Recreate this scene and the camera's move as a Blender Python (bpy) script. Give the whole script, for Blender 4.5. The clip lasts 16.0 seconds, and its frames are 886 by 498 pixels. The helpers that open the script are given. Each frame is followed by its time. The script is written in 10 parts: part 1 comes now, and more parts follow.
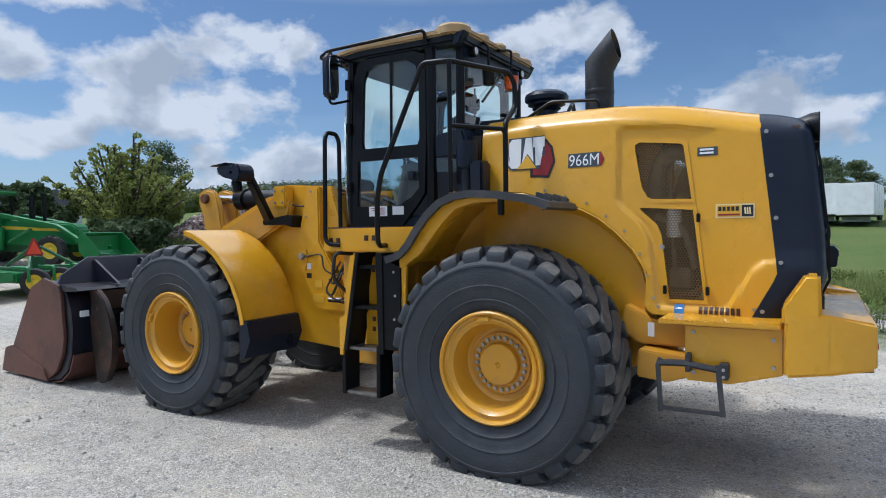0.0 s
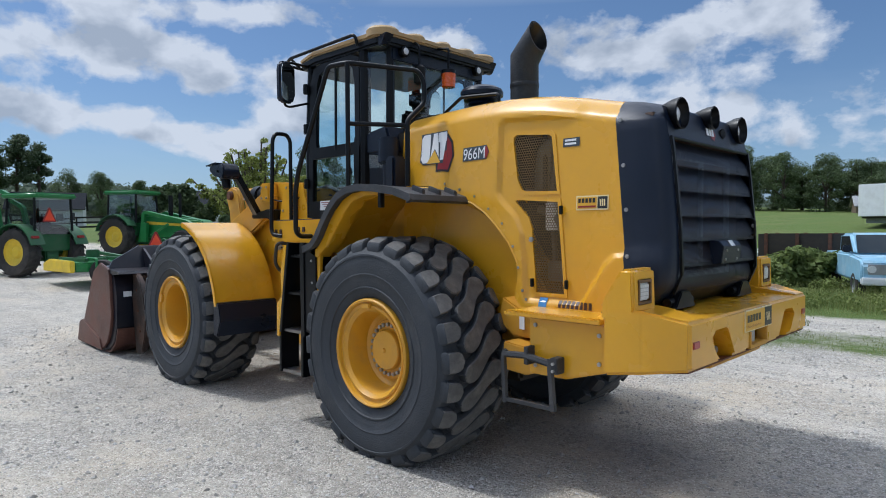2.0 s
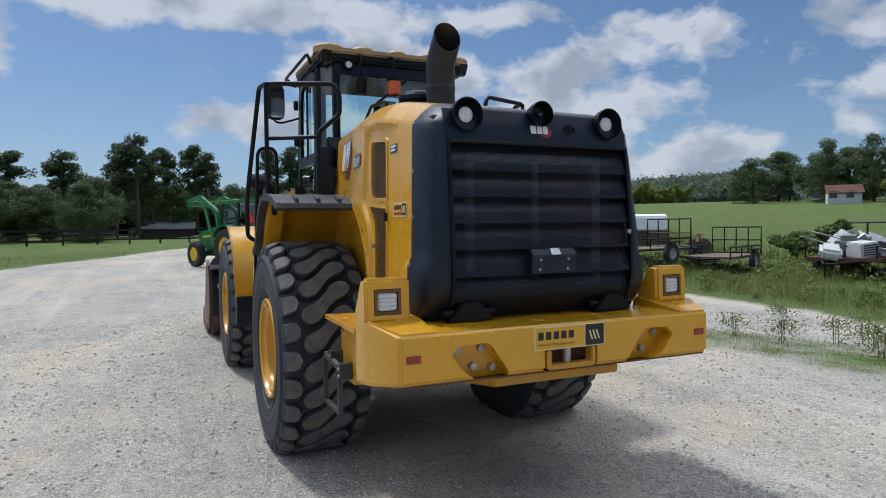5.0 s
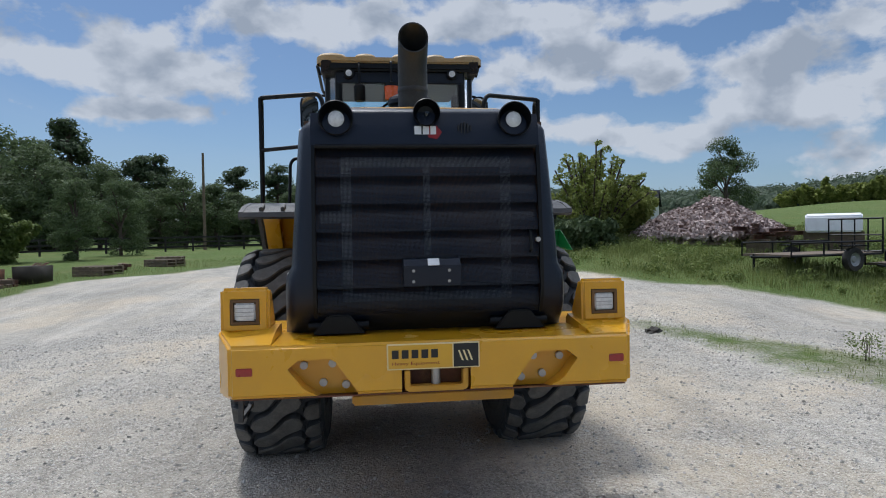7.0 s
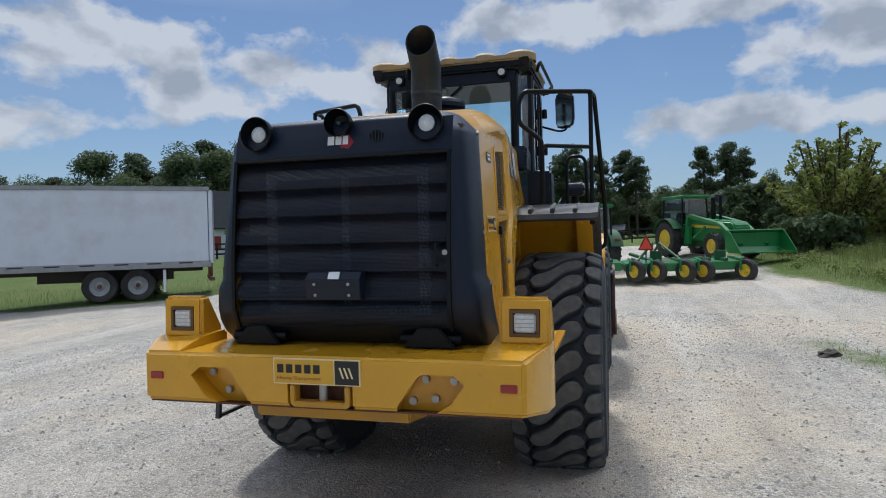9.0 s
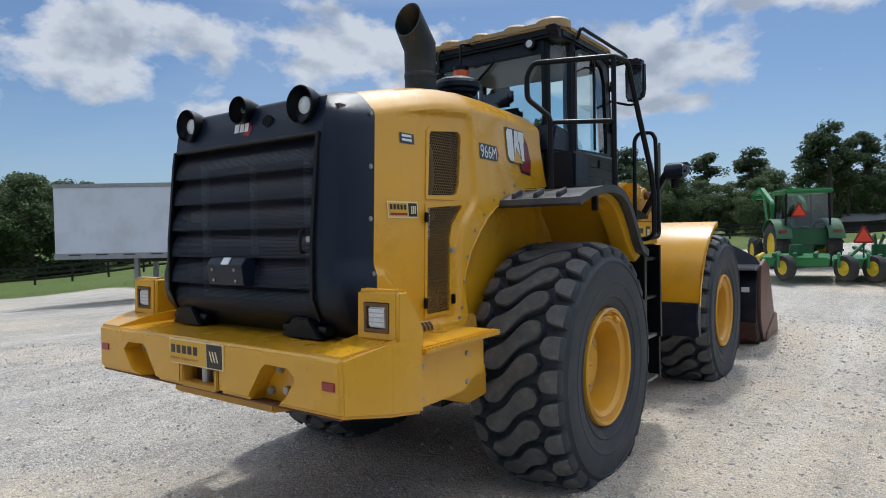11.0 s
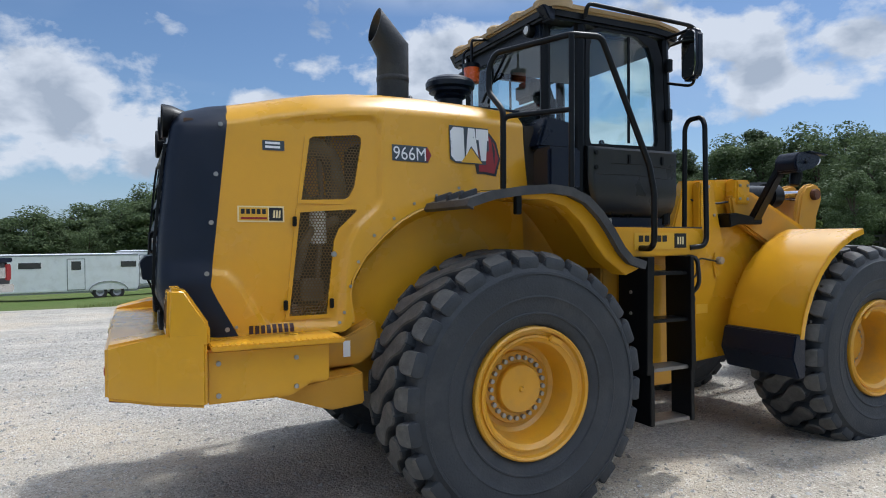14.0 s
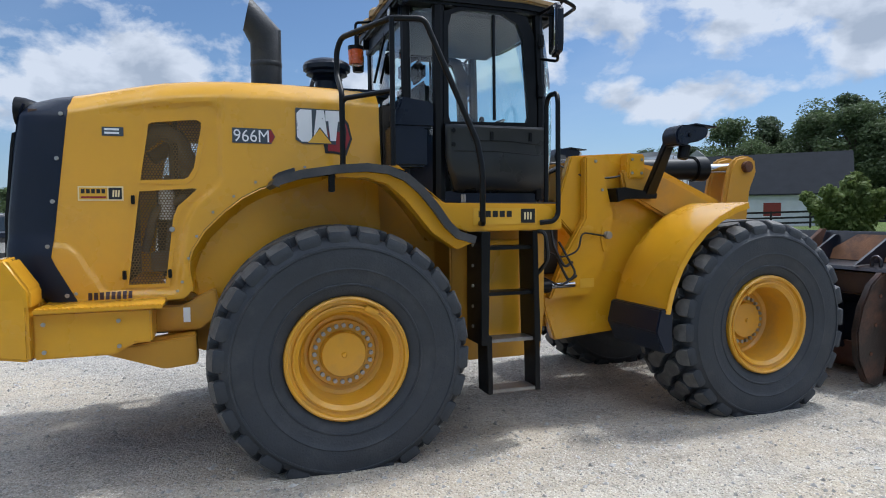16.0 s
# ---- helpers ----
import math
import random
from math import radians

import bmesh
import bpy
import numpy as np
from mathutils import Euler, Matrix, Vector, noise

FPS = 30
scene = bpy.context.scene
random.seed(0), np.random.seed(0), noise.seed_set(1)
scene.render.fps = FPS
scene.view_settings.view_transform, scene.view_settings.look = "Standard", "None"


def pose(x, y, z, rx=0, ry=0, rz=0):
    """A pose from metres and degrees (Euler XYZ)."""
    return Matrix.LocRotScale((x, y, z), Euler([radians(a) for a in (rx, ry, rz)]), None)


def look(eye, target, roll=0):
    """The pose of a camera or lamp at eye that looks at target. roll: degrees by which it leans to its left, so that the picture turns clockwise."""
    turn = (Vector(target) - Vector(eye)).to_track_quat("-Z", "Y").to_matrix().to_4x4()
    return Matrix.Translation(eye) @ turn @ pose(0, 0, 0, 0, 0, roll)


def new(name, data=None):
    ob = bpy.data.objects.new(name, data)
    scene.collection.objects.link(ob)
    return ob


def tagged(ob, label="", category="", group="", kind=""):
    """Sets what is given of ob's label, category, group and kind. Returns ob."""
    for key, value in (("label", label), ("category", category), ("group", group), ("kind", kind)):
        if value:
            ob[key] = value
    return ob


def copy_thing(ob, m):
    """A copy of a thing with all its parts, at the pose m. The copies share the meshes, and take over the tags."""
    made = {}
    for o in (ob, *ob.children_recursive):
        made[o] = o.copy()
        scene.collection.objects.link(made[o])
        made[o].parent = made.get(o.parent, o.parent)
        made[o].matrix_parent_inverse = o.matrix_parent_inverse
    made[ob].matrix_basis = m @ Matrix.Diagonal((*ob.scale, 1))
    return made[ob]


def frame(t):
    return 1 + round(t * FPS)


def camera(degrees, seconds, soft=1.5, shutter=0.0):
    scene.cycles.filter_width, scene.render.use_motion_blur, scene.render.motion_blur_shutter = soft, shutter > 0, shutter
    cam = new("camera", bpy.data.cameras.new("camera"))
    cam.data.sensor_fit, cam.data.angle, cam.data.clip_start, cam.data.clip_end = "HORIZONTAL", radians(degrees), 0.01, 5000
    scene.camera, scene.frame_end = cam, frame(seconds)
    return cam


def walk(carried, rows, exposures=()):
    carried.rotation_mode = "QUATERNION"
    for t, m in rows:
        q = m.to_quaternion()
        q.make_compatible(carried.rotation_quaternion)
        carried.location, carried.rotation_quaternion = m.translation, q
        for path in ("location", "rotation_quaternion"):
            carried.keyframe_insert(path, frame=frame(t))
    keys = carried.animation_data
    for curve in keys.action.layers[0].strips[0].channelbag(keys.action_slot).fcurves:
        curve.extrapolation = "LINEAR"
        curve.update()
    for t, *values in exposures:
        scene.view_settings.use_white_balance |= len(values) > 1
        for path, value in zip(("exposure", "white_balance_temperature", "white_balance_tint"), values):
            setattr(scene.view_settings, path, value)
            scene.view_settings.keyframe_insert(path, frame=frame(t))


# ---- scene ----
cam = camera(69.8, 16.0, soft=1.0)
PATH = [
    (0, (-2.031, 5.443, 1.812), (-1.014, 3.722, 1.747), -0.8),
    (0.5, (-2.45, 5.213, 1.755), (-1.32, 3.564, 1.711), -0.6),
    (1, (-2.839, 4.944, 1.744), (-1.613, 3.365, 1.699), -0.4),
    (1.5, (-3.31, 4.702, 1.749), (-1.998, 3.193, 1.698), -0.3),
    (2, (-3.747, 4.417, 1.732), (-2.351, 2.986, 1.671), -0.3),
    (2.5, (-4.145, 4.073, 1.754), (-2.665, 2.73, 1.681), -0.3),
    (3, (-4.54, 3.736, 1.756), (-2.981, 2.485, 1.682), -0.2),
    (3.5, (-4.786, 3.375, 1.739), (-3.15, 2.227, 1.667), -0.1),
    (4, (-5.009, 3.008, 1.78), (-3.302, 1.97, 1.707), -0.2),
    (6.3, (-5.65, 1.016, 1.784), (-3.708, 0.54, 1.731), -0.9),
    (6.5, (-5.657, 0.828, 1.764), (-3.7, 0.417, 1.712), -0.9),
    (7, (-5.668, 0.346, 1.792), (-3.682, 0.113, 1.742), -1.0),
    (7.5, (-5.646, -0.151, 1.804), (-3.647, -0.192, 1.759), -1.2),
    (8, (-5.55, -0.603, 1.784), (-3.557, -0.448, 1.744), -1.4),
    (8.5, (-5.446, -1.059, 1.814), (-3.476, -0.715, 1.779), -1.4),
    (9, (-5.326, -1.499, 1.831), (-3.397, -0.973, 1.792), -1.3),
    (9.2, (-5.248, -1.664, 1.801), (-3.339, -1.067, 1.76), -1.3),
    (11.3, (-4.117, -3.271, 1.767), (-2.564, -2.012, 1.715), -0.7),
    (11.5, (-3.998, -3.408, 1.758), (-2.491, -2.093, 1.71), -0.4),
    (12, (-3.673, -3.755, 1.795), (-2.3, -2.302, 1.748), -0.1),
    (12.5, (-3.331, -4.007, 1.757), (-2.083, -2.445, 1.721), -0.2),
    (13, (-3.003, -4.264, 1.735), (-1.877, -2.612, 1.711), -0.4),
    (13.5, (-2.623, -4.493, 1.753), (-1.628, -2.758, 1.728), -0.4),
    (14, (-2.2, -4.614, 1.758), (-1.321, -2.817, 1.723), -0.2),
    (14.5, (-1.83, -4.843, 1.786), (-1.035, -3.008, 1.732), -0.1),
    (15, (-1.467, -5.083, 1.797), (-0.727, -3.227, 1.714), -0.3),
    (15.5, (-1.114, -5.251, 1.747), (-0.404, -3.385, 1.645), -0.6),
    (16, (-0.75, -5.491, 1.766), (-0.1, -3.603, 1.649), -0.4),
]
walk(cam, [(t, look(eye, target, roll)) for t, eye, target, roll in PATH],
     [(0.0, -0.03, 5700, 10), (4.0, -0.17, 5880, 10), (7.0, -0.28, 5930, 10), (9.0, -0.26, 5930, 10), (11.5, -0.11, 5980, 10), (13.0, -0.02, 5950, 10), (16.0, 0.06, 5780, 10)])


# ---- world, sun ----
SUN_AZ, SUN_EL = 20.0, 62.0
world = bpy.data.worlds.new("sky")
scene.world = world
world.use_nodes = True
wt = world.node_tree
wt.nodes.clear()


def wn(kind, **props):
    n = wt.nodes.new(kind)
    for k, v in props.items():
        if k == "operation":
            n.operation = v
        elif k == "blend_type":
            n.blend_type = v
        elif k == "data_type":
            n.data_type = v
    return n


def wmath(op, a, b=None, c=None, clamp=False):
    n = wn("ShaderNodeMath", operation=op)
    n.use_clamp = clamp
    for i, v in enumerate((a, b, c)):
        if v is None:
            continue
        if isinstance(v, (int, float)):
            n.inputs[i].default_value = v
        else:
            wt.links.new(v, n.inputs[i])
    return n.outputs[0]


def wmix(fac, a, b):
    n = wn("ShaderNodeMix", data_type="RGBA")
    for i, v in ((0, fac), (6, a), (7, b)):
        if isinstance(v, (int, float)):
            n.inputs[i].default_value = v
        elif isinstance(v, tuple):
            n.inputs[i].default_value = (*v, 1)
        else:
            wt.links.new(v, n.inputs[i])
    return n.outputs[2]


sky = wn("ShaderNodeTexSky")
sky.sky_type = "NISHITA"
sky.sun_disc = False
sky.sun_elevation = radians(SUN_EL)
sky.sun_rotation = radians(90 - SUN_AZ)
sky.air_density, sky.dust_density, sky.ozone_density = 1.0, 0.8, 1.6
# cumulus: a flat cloud layer seen from below, so that it closes up towards the horizon
co = wn("ShaderNodeTexCoord").outputs["Generated"]
sep = wn("ShaderNodeSeparateXYZ")
wt.links.new(co, sep.inputs[0])
up = wmath("MAXIMUM", sep.outputs[2], 0.0)
lift = wmath("ADD", up, 0.14)
px = wmath("DIVIDE", sep.outputs[0], lift)
py = wmath("DIVIDE", sep.outputs[1], lift)
layer = wn("ShaderNodeCombineXYZ")
wt.links.new(px, layer.inputs[0])
wt.links.new(py, layer.inputs[1])
wt.links.new(wmath("MULTIPLY", up, 3.2), layer.inputs[2])


def wnoise(vec, scale, detail, rough, dist=0.0):
    n = wn("ShaderNodeTexNoise")
    n.inputs["Scale"].default_value = scale
    n.inputs["Detail"].default_value = detail
    n.inputs["Roughness"].default_value = rough
    n.inputs["Distortion"].default_value = dist
    wt.links.new(vec, n.inputs["Vector"])
    return n.outputs["Fac"]


def woffset(vec, x, y, z):
    n = wn("ShaderNodeVectorMath", operation="ADD")
    wt.links.new(vec, n.inputs[0])
    n.inputs[1].default_value = (x, y, z)
    return n.outputs[0]


# cumulus heaps by compass angle, height, half width and half height in degrees
CLOUDS = [(-36, 10.4, 8, 2.3), (-44, 15.5, 5, 2.3), (-27, 7.5, 3.5, 1.1), (-45, 5.4, 7, 2.0), (-72, 16.1, 5, 2.3), (-26, 12.7, 3, 1.5), (-62, 14.2, 6, 2.4), (-28, 17.8, 6, 1.3),
          (-65, 9.6, 8, 4.2), (-84, 8.5, 7, 2.6), (-13, 18.2, 9, 1.4), (-12, 9.0, 9, 1.5), (20, 13.8, 10, 2.4), (19, 10.2, 7, 1.1), (3, 18.4, 9, 1.8), (-18, 14.0, 8, 2.1),
          (-34, 12.6, 6, 1.8), (-23, 8.2, 4, 0.9), (43, 15.8, 8, 2.9), (63, 15.2, 10, 3.0), (77, 10.9, 4, 1.5), (29, 14.2, 6, 1.6), (36, 12.6, 6, 2.2), (96, 10.0, 12, 4.6), (51, 9.4, 5.5, 1.5)]
az = wmath("MULTIPLY", wmath("ARCTAN2", sep.outputs[1], sep.outputs[0]), 57.2958)
el = wmath("MULTIPLY", wmath("ARCSINE", sep.outputs[2]), 57.2958)
spot = wn("ShaderNodeCombineXYZ")
wt.links.new(az, spot.inputs[0])
wt.links.new(el, spot.inputs[1])
puff_at = wn("ShaderNodeVectorMath", operation="MULTIPLY")
wt.links.new(co, puff_at.inputs[0])
puff_at.inputs[1].default_value = (1.0, 1.0, 1.55)
puff = wnoise(puff_at.outputs[0], 9.5, 10, 0.56, 0.12)
bulk = wnoise(woffset(puff_at.outputs[0], 0, 0, 0.05), 9.5, 5, 0.5, 0.12)
near = None
for a, e, w, h in CLOUDS:
    m = wn("ShaderNodeVectorMath", operation="MULTIPLY_ADD")
    wt.links.new(spot.outputs[0], m.inputs[0])
    w, h = w * 1.25, h * 1.25
    m.inputs[1].default_value, m.inputs[2].default_value = (1 / w, 1 / h, 0), (-a / w, -e / h, 0)
    ln = wn("ShaderNodeVectorMath", operation="LENGTH")
    wt.links.new(m.outputs[0], ln.inputs[0])
    near = ln.outputs["Value"] if near is None else wmath("SMOOTH_MIN", near, ln.outputs["Value"], 0.25)
heap = wmath("SUBTRACT", 1.0, near)
high = wmath("MULTIPLY", wmath("SUBTRACT", el, 19.0), 0.2, clamp=True)
away = wmath("MULTIPLY", wmath("SUBTRACT", wmath("ABSOLUTE", wmath("SUBTRACT", az, 5.0)), 104.0), 0.12, clamp=True)
open_sky = wmath("MAXIMUM", high, away)
wide = wnoise(woffset(layer.outputs[0], 3.7, 1.9, 0.4), 0.75, 9, 0.52, 0.15)
wisp = wnoise(woffset(layer.outputs[0], 9.0, 4.0, 0.0), 0.45, 5, 0.62, 0.6)
dense = wmath("MULTIPLY_ADD", wmath("SUBTRACT", puff, 0.50), 4.0, wmath("MULTIPLY", heap, 1.15))
cover = wmath("MULTIPLY", wmath("ADD", dense, 0.02), 2.0, clamp=True)
far = wmath("MULTIPLY", wmath("MULTIPLY", wmath("SUBTRACT", wide, 0.42), 6.0, clamp=True), open_sky)
cover = wmath("MAXIMUM", cover, far)
haze = wmath("MULTIPLY", wmath("SUBTRACT", wisp, 0.44), 2.2, clamp=True)
shade = wmath("MULTIPLY", wmath("ADD", wmath("MULTIPLY", wmath("SUBTRACT", bulk, 0.50), 6.5), wmath("MULTIPLY", heap, 0.35)), 1.0, clamp=True)
low = wmath("SUBTRACT", 1.0, wmath("MULTIPLY", up, 5.5), clamp=True)
CLOUD_LIT, CLOUD_DIM, CLOUD_FILL, SKY_HAZE, SKY_VEIL = (7.9, 8.1, 8.4), (4.0, 4.5, 5.2), (43.0, 43.0, 42.3), (4.1, 6.1, 8.7), (5.6, 6.6, 8.0)
# clouds high overhead, out of view, are boosted as added fill for the shadows
overhead_fill = wmath("MULTIPLY", wmath("SUBTRACT", el, 26.0), 0.04, clamp=True)
white = wmix(overhead_fill, wmix(wmath("MULTIPLY", shade, 0.85), CLOUD_LIT, CLOUD_DIM), CLOUD_FILL)
deep = wn("ShaderNodeVectorMath", operation="MULTIPLY")
wt.links.new(sky.outputs[0], deep.inputs[0])
deep.inputs[1].default_value = (0.87, 0.96, 1.045)
blue = wmix(wmath("MULTIPLY", haze, 0.42), deep.outputs[0], SKY_VEIL)
blue = wmix(wmath("MULTIPLY", low, 0.40), blue, SKY_HAZE)
seen = wmix(wmath("MULTIPLY", cover, 0.94), blue, white)
bg = wn("ShaderNodeBackground")
bg.inputs["Strength"].default_value = 0.089
wt.links.new(seen, bg.inputs["Color"])
out = wn("ShaderNodeOutputWorld")
wt.links.new(bg.outputs[0], out.inputs["Surface"])

sun = new("sun", bpy.data.lights.new("sun", "SUN"))
sun.data.energy, sun.data.angle, sun.data.color = 2.6, radians(5), (1.0, 0.95, 0.87)
_d = Vector((math.cos(radians(SUN_EL)) * math.cos(radians(SUN_AZ)), math.cos(radians(SUN_EL)) * math.sin(radians(SUN_AZ)), math.sin(radians(SUN_EL))))
sun.matrix_world = look(tuple(_d * 60), (0, 0, 0))


# ---- materials ----
def material(name, base, rough=0.5, metal=0.0, var=0.12, scale=3.0, grain=60.0, bump=0.02, dirt=None, dirt_amount=0.3, dirt_scale=1.6, coat=0.0, spec=0.5, island=0.0, each=0.0):
    """A painted, cast or worn surface: broad and fine variation of tone, an optional stain, fine relief."""
    m = bpy.data.materials.new(name)
    m.use_nodes = True
    nt = m.node_tree
    b = nt.nodes["Principled BSDF"]
    tc = nt.nodes.new("ShaderNodeTexCoord").outputs["Object"]

    def noise_tex(s, detail=4.0, rgh=0.55):
        n = nt.nodes.new("ShaderNodeTexNoise")
        n.inputs["Scale"].default_value, n.inputs["Detail"].default_value, n.inputs["Roughness"].default_value = s, detail, rgh
        nt.links.new(tc, n.inputs["Vector"])
        return n.outputs["Fac"]

    def mix(fac, a, c):
        n = nt.nodes.new("ShaderNodeMix")
        n.data_type = "RGBA"
        for i, v in ((0, fac), (6, a), (7, c)):
            if isinstance(v, (int, float)):
                n.inputs[i].default_value = v
            elif isinstance(v, tuple):
                n.inputs[i].default_value = (*v, 1)
            else:
                nt.links.new(v, n.inputs[i])
        return n.outputs[2]

    def remap(v, lo, hi, a=0.0, c=1.0):
        n = nt.nodes.new("ShaderNodeMapRange")
        n.inputs[1].default_value, n.inputs[2].default_value, n.inputs[3].default_value, n.inputs[4].default_value = lo, hi, a, c
        nt.links.new(v, n.inputs[0])
        return n.outputs[0]

    broad, fine = noise_tex(scale, 5), noise_tex(grain, 3)
    dark = tuple(c * (1 - var) for c in base)
    light = tuple(min(1, c * (1 + var * 0.7)) for c in base)
    col = mix(remap(broad, 0.3, 0.7), dark, light)
    col = mix(remap(fine, 0.35, 0.7, 0, 0.5), col, tuple(c * (1 - var * 0.8) for c in base))
    if island or each:
        if island:
            r = nt.nodes.new("ShaderNodeNewGeometry").outputs["Random Per Island"]
        else:
            r = nt.nodes.new("ShaderNodeObjectInfo").outputs["Random"]
        amount = max(island, each)
        col = mix(remap(r, 0, 1, 0, 1), mix(0.5 * amount, col, (0.0, 0.0, 0.0)), mix(0.25 * amount, col, (1.0, 1.0, 1.0)))
    if dirt:
        col = mix(remap(noise_tex(dirt_scale, 8, 0.65), 0.48, 0.72, 0, dirt_amount), col, dirt)
    nt.links.new(col, b.inputs["Base Color"])
    nt.links.new(remap(broad, 0.25, 0.75, max(0.02, rough - 0.07), min(1, rough + 0.09)), b.inputs["Roughness"])
    b.inputs["Metallic"].default_value = metal
    b.inputs["Specular IOR Level"].default_value = spec
    b.inputs["Coat Weight"].default_value = coat
    b.inputs["Coat Roughness"].default_value = 0.12
    if bump:
        bp = nt.nodes.new("ShaderNodeBump")
        bp.inputs["Strength"].default_value, bp.inputs["Distance"].default_value = min(1, bump * 20), 0.004
        nt.links.new(fine, bp.inputs["Height"])
        nt.links.new(bp.outputs[0], b.inputs["Normal"])
    return m


def glass_material(name, tint, rough=0.02, weight=0.9):
    m = bpy.data.materials.new(name)
    m.use_nodes = True
    nt = m.node_tree
    b = nt.nodes["Principled BSDF"]
    b.inputs["Base Color"].default_value = (*tint, 1)
    b.inputs["Roughness"].default_value = rough
    b.inputs["IOR"].default_value = 1.05
    b.inputs["Transmission Weight"].default_value = weight
    b.inputs["Specular IOR Level"].default_value = 0.5
    b.inputs["Coat Weight"].default_value = 1.0
    b.inputs["Coat IOR"].default_value = 1.8
    b.inputs["Coat Roughness"].default_value = 0.01
    return m


def pierced(m, pitch, share):
    """Turns a sheet's material into one with rows of small round holes."""
    nt = m.node_tree
    tc = nt.nodes.new("ShaderNodeTexCoord").outputs["Object"]
    v = nt.nodes.new("ShaderNodeTexVoronoi")
    v.inputs["Scale"].default_value, v.inputs["Randomness"].default_value = 1.0 / pitch, 0.0
    flat = nt.nodes.new("ShaderNodeVectorMath")
    flat.operation = "MULTIPLY"
    nt.links.new(tc, flat.inputs[0])
    flat.inputs[1].default_value = (0, 1, 1)
    nt.links.new(flat.outputs[0], v.inputs["Vector"])
    less = nt.nodes.new("ShaderNodeMath")
    less.operation = "LESS_THAN"
    nt.links.new(v.outputs["Distance"], less.inputs[0])
    less.inputs[1].default_value = share
    nt.links.new(less.outputs[0], nt.nodes.new("ShaderNodeMixShader").inputs[0])
    both = nt.nodes[-1]
    nt.links.new(nt.nodes["Principled BSDF"].outputs[0], both.inputs[1])
    nt.links.new(nt.nodes.new("ShaderNodeBsdfTransparent").outputs[0], both.inputs[2])
    nt.links.new(both.outputs[0], nt.nodes["Material Output"].inputs["Surface"])
    return m


DUST = (0.36, 0.32, 0.26)
M_YELLOW = material("yellow_paint", (0.69, 0.350, 0.011), 0.27, var=0.05, scale=1.3, grain=180, bump=0.004, dirt=(0.42, 0.24, 0.05), dirt_amount=0.22, dirt_scale=2.2, coat=0.35)
M_YELLOW_DUSTY = material("yellow_paint_dusty", (0.58, 0.29, 0.02), 0.5, var=0.1, scale=2.5, grain=120, bump=0.01, dirt=(0.34, 0.22, 0.09), dirt_amount=0.5, dirt_scale=2.8)
M_RIM = material("yellow_rim_paint", (0.66, 0.33, 0.018), 0.36, var=0.06, scale=4, grain=150, bump=0.006, dirt=(0.30, 0.20, 0.08), dirt_amount=0.45, dirt_scale=4, coat=0.2)
M_TAN = material("tan_roof_plastic", (0.42, 0.28, 0.125), 0.6, var=0.15, scale=5, dirt=DUST, dirt_amount=0.3)
M_BLACK = material("black_moulded_panel", (0.0055, 0.0110, 0.026), 0.31, var=0.2, scale=3, grain=260, bump=0.02, dirt=(0.022, 0.023, 0.027), dirt_amount=0.22, dirt_scale=1.8, spec=0.34)
M_BLACK_PAINT = material("black_gloss_paint", (0.003, 0.004, 0.006), 0.36, var=0.2, scale=6, grain=90, bump=0.01, dirt=(0.022, 0.021, 0.021), dirt_amount=0.25, spec=0.24)
M_FENDER = material("grey_black_fender_rubber", (0.035, 0.037, 0.042), 0.5, var=0.2, scale=5, grain=160, bump=0.03, dirt=(0.13, 0.12, 0.11), dirt_amount=0.45, dirt_scale=4)
M_LOUVRE = pierced(material("black_louvre", (0.010, 0.016, 0.030), 0.36, var=0.25, scale=4, grain=120, bump=0.02, dirt=(0.040, 0.026, 0.019), dirt_amount=0.4, dirt_scale=2.0, spec=0.34), 0.0072, 0.38)
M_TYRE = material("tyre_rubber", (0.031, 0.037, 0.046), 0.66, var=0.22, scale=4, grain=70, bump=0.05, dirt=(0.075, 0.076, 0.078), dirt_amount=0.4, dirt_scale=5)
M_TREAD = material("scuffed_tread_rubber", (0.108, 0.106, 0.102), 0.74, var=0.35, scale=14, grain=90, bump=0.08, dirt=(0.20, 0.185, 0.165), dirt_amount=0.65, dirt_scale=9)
M_CORE = material("radiator_core", (0.12, 0.066, 0.044), 0.75, var=0.5, scale=2.0, grain=160, bump=0.05, dirt=(0.10, 0.075, 0.055), dirt_amount=0.5, dirt_scale=3)
M_GREY_FRAME = material("dull_grey_frame", (0.36, 0.37, 0.39), 0.6, var=0.2, scale=8, bump=0.02)
M_LAMP_FRAME = material("brown_lamp_frame", (0.13, 0.065, 0.020), 0.5, var=0.2, scale=12, bump=0.01)
M_PRIMER = material("rust_red_primer", (0.15, 0.050, 0.024), 0.65, var=0.4, scale=5, grain=60, bump=0.05, dirt=(0.30, 0.16, 0.03), dirt_amount=0.5, dirt_scale=3)
M_STEEL = material("worn_steel", (0.28, 0.27, 0.26), 0.4, metal=0.7, var=0.3, scale=9, bump=0.03, dirt=(0.12, 0.07, 0.04), dirt_amount=0.4)
M_CHROME = material("chrome_rod", (0.62, 0.63, 0.65), 0.14, metal=1.0, var=0.05, bump=0)
M_BOLT = material("bolt_steel", (0.42, 0.41, 0.40), 0.38, metal=0.6, var=0.15, scale=20, bump=0.01)
M_BUCKET = material("worn_bucket_steel", (0.150, 0.066, 0.048), 0.45, metal=0.2, var=0.3, scale=3.2, grain=50, bump=0.06, dirt=(0.035, 0.024, 0.023), dirt_amount=0.75, dirt_scale=1.5)
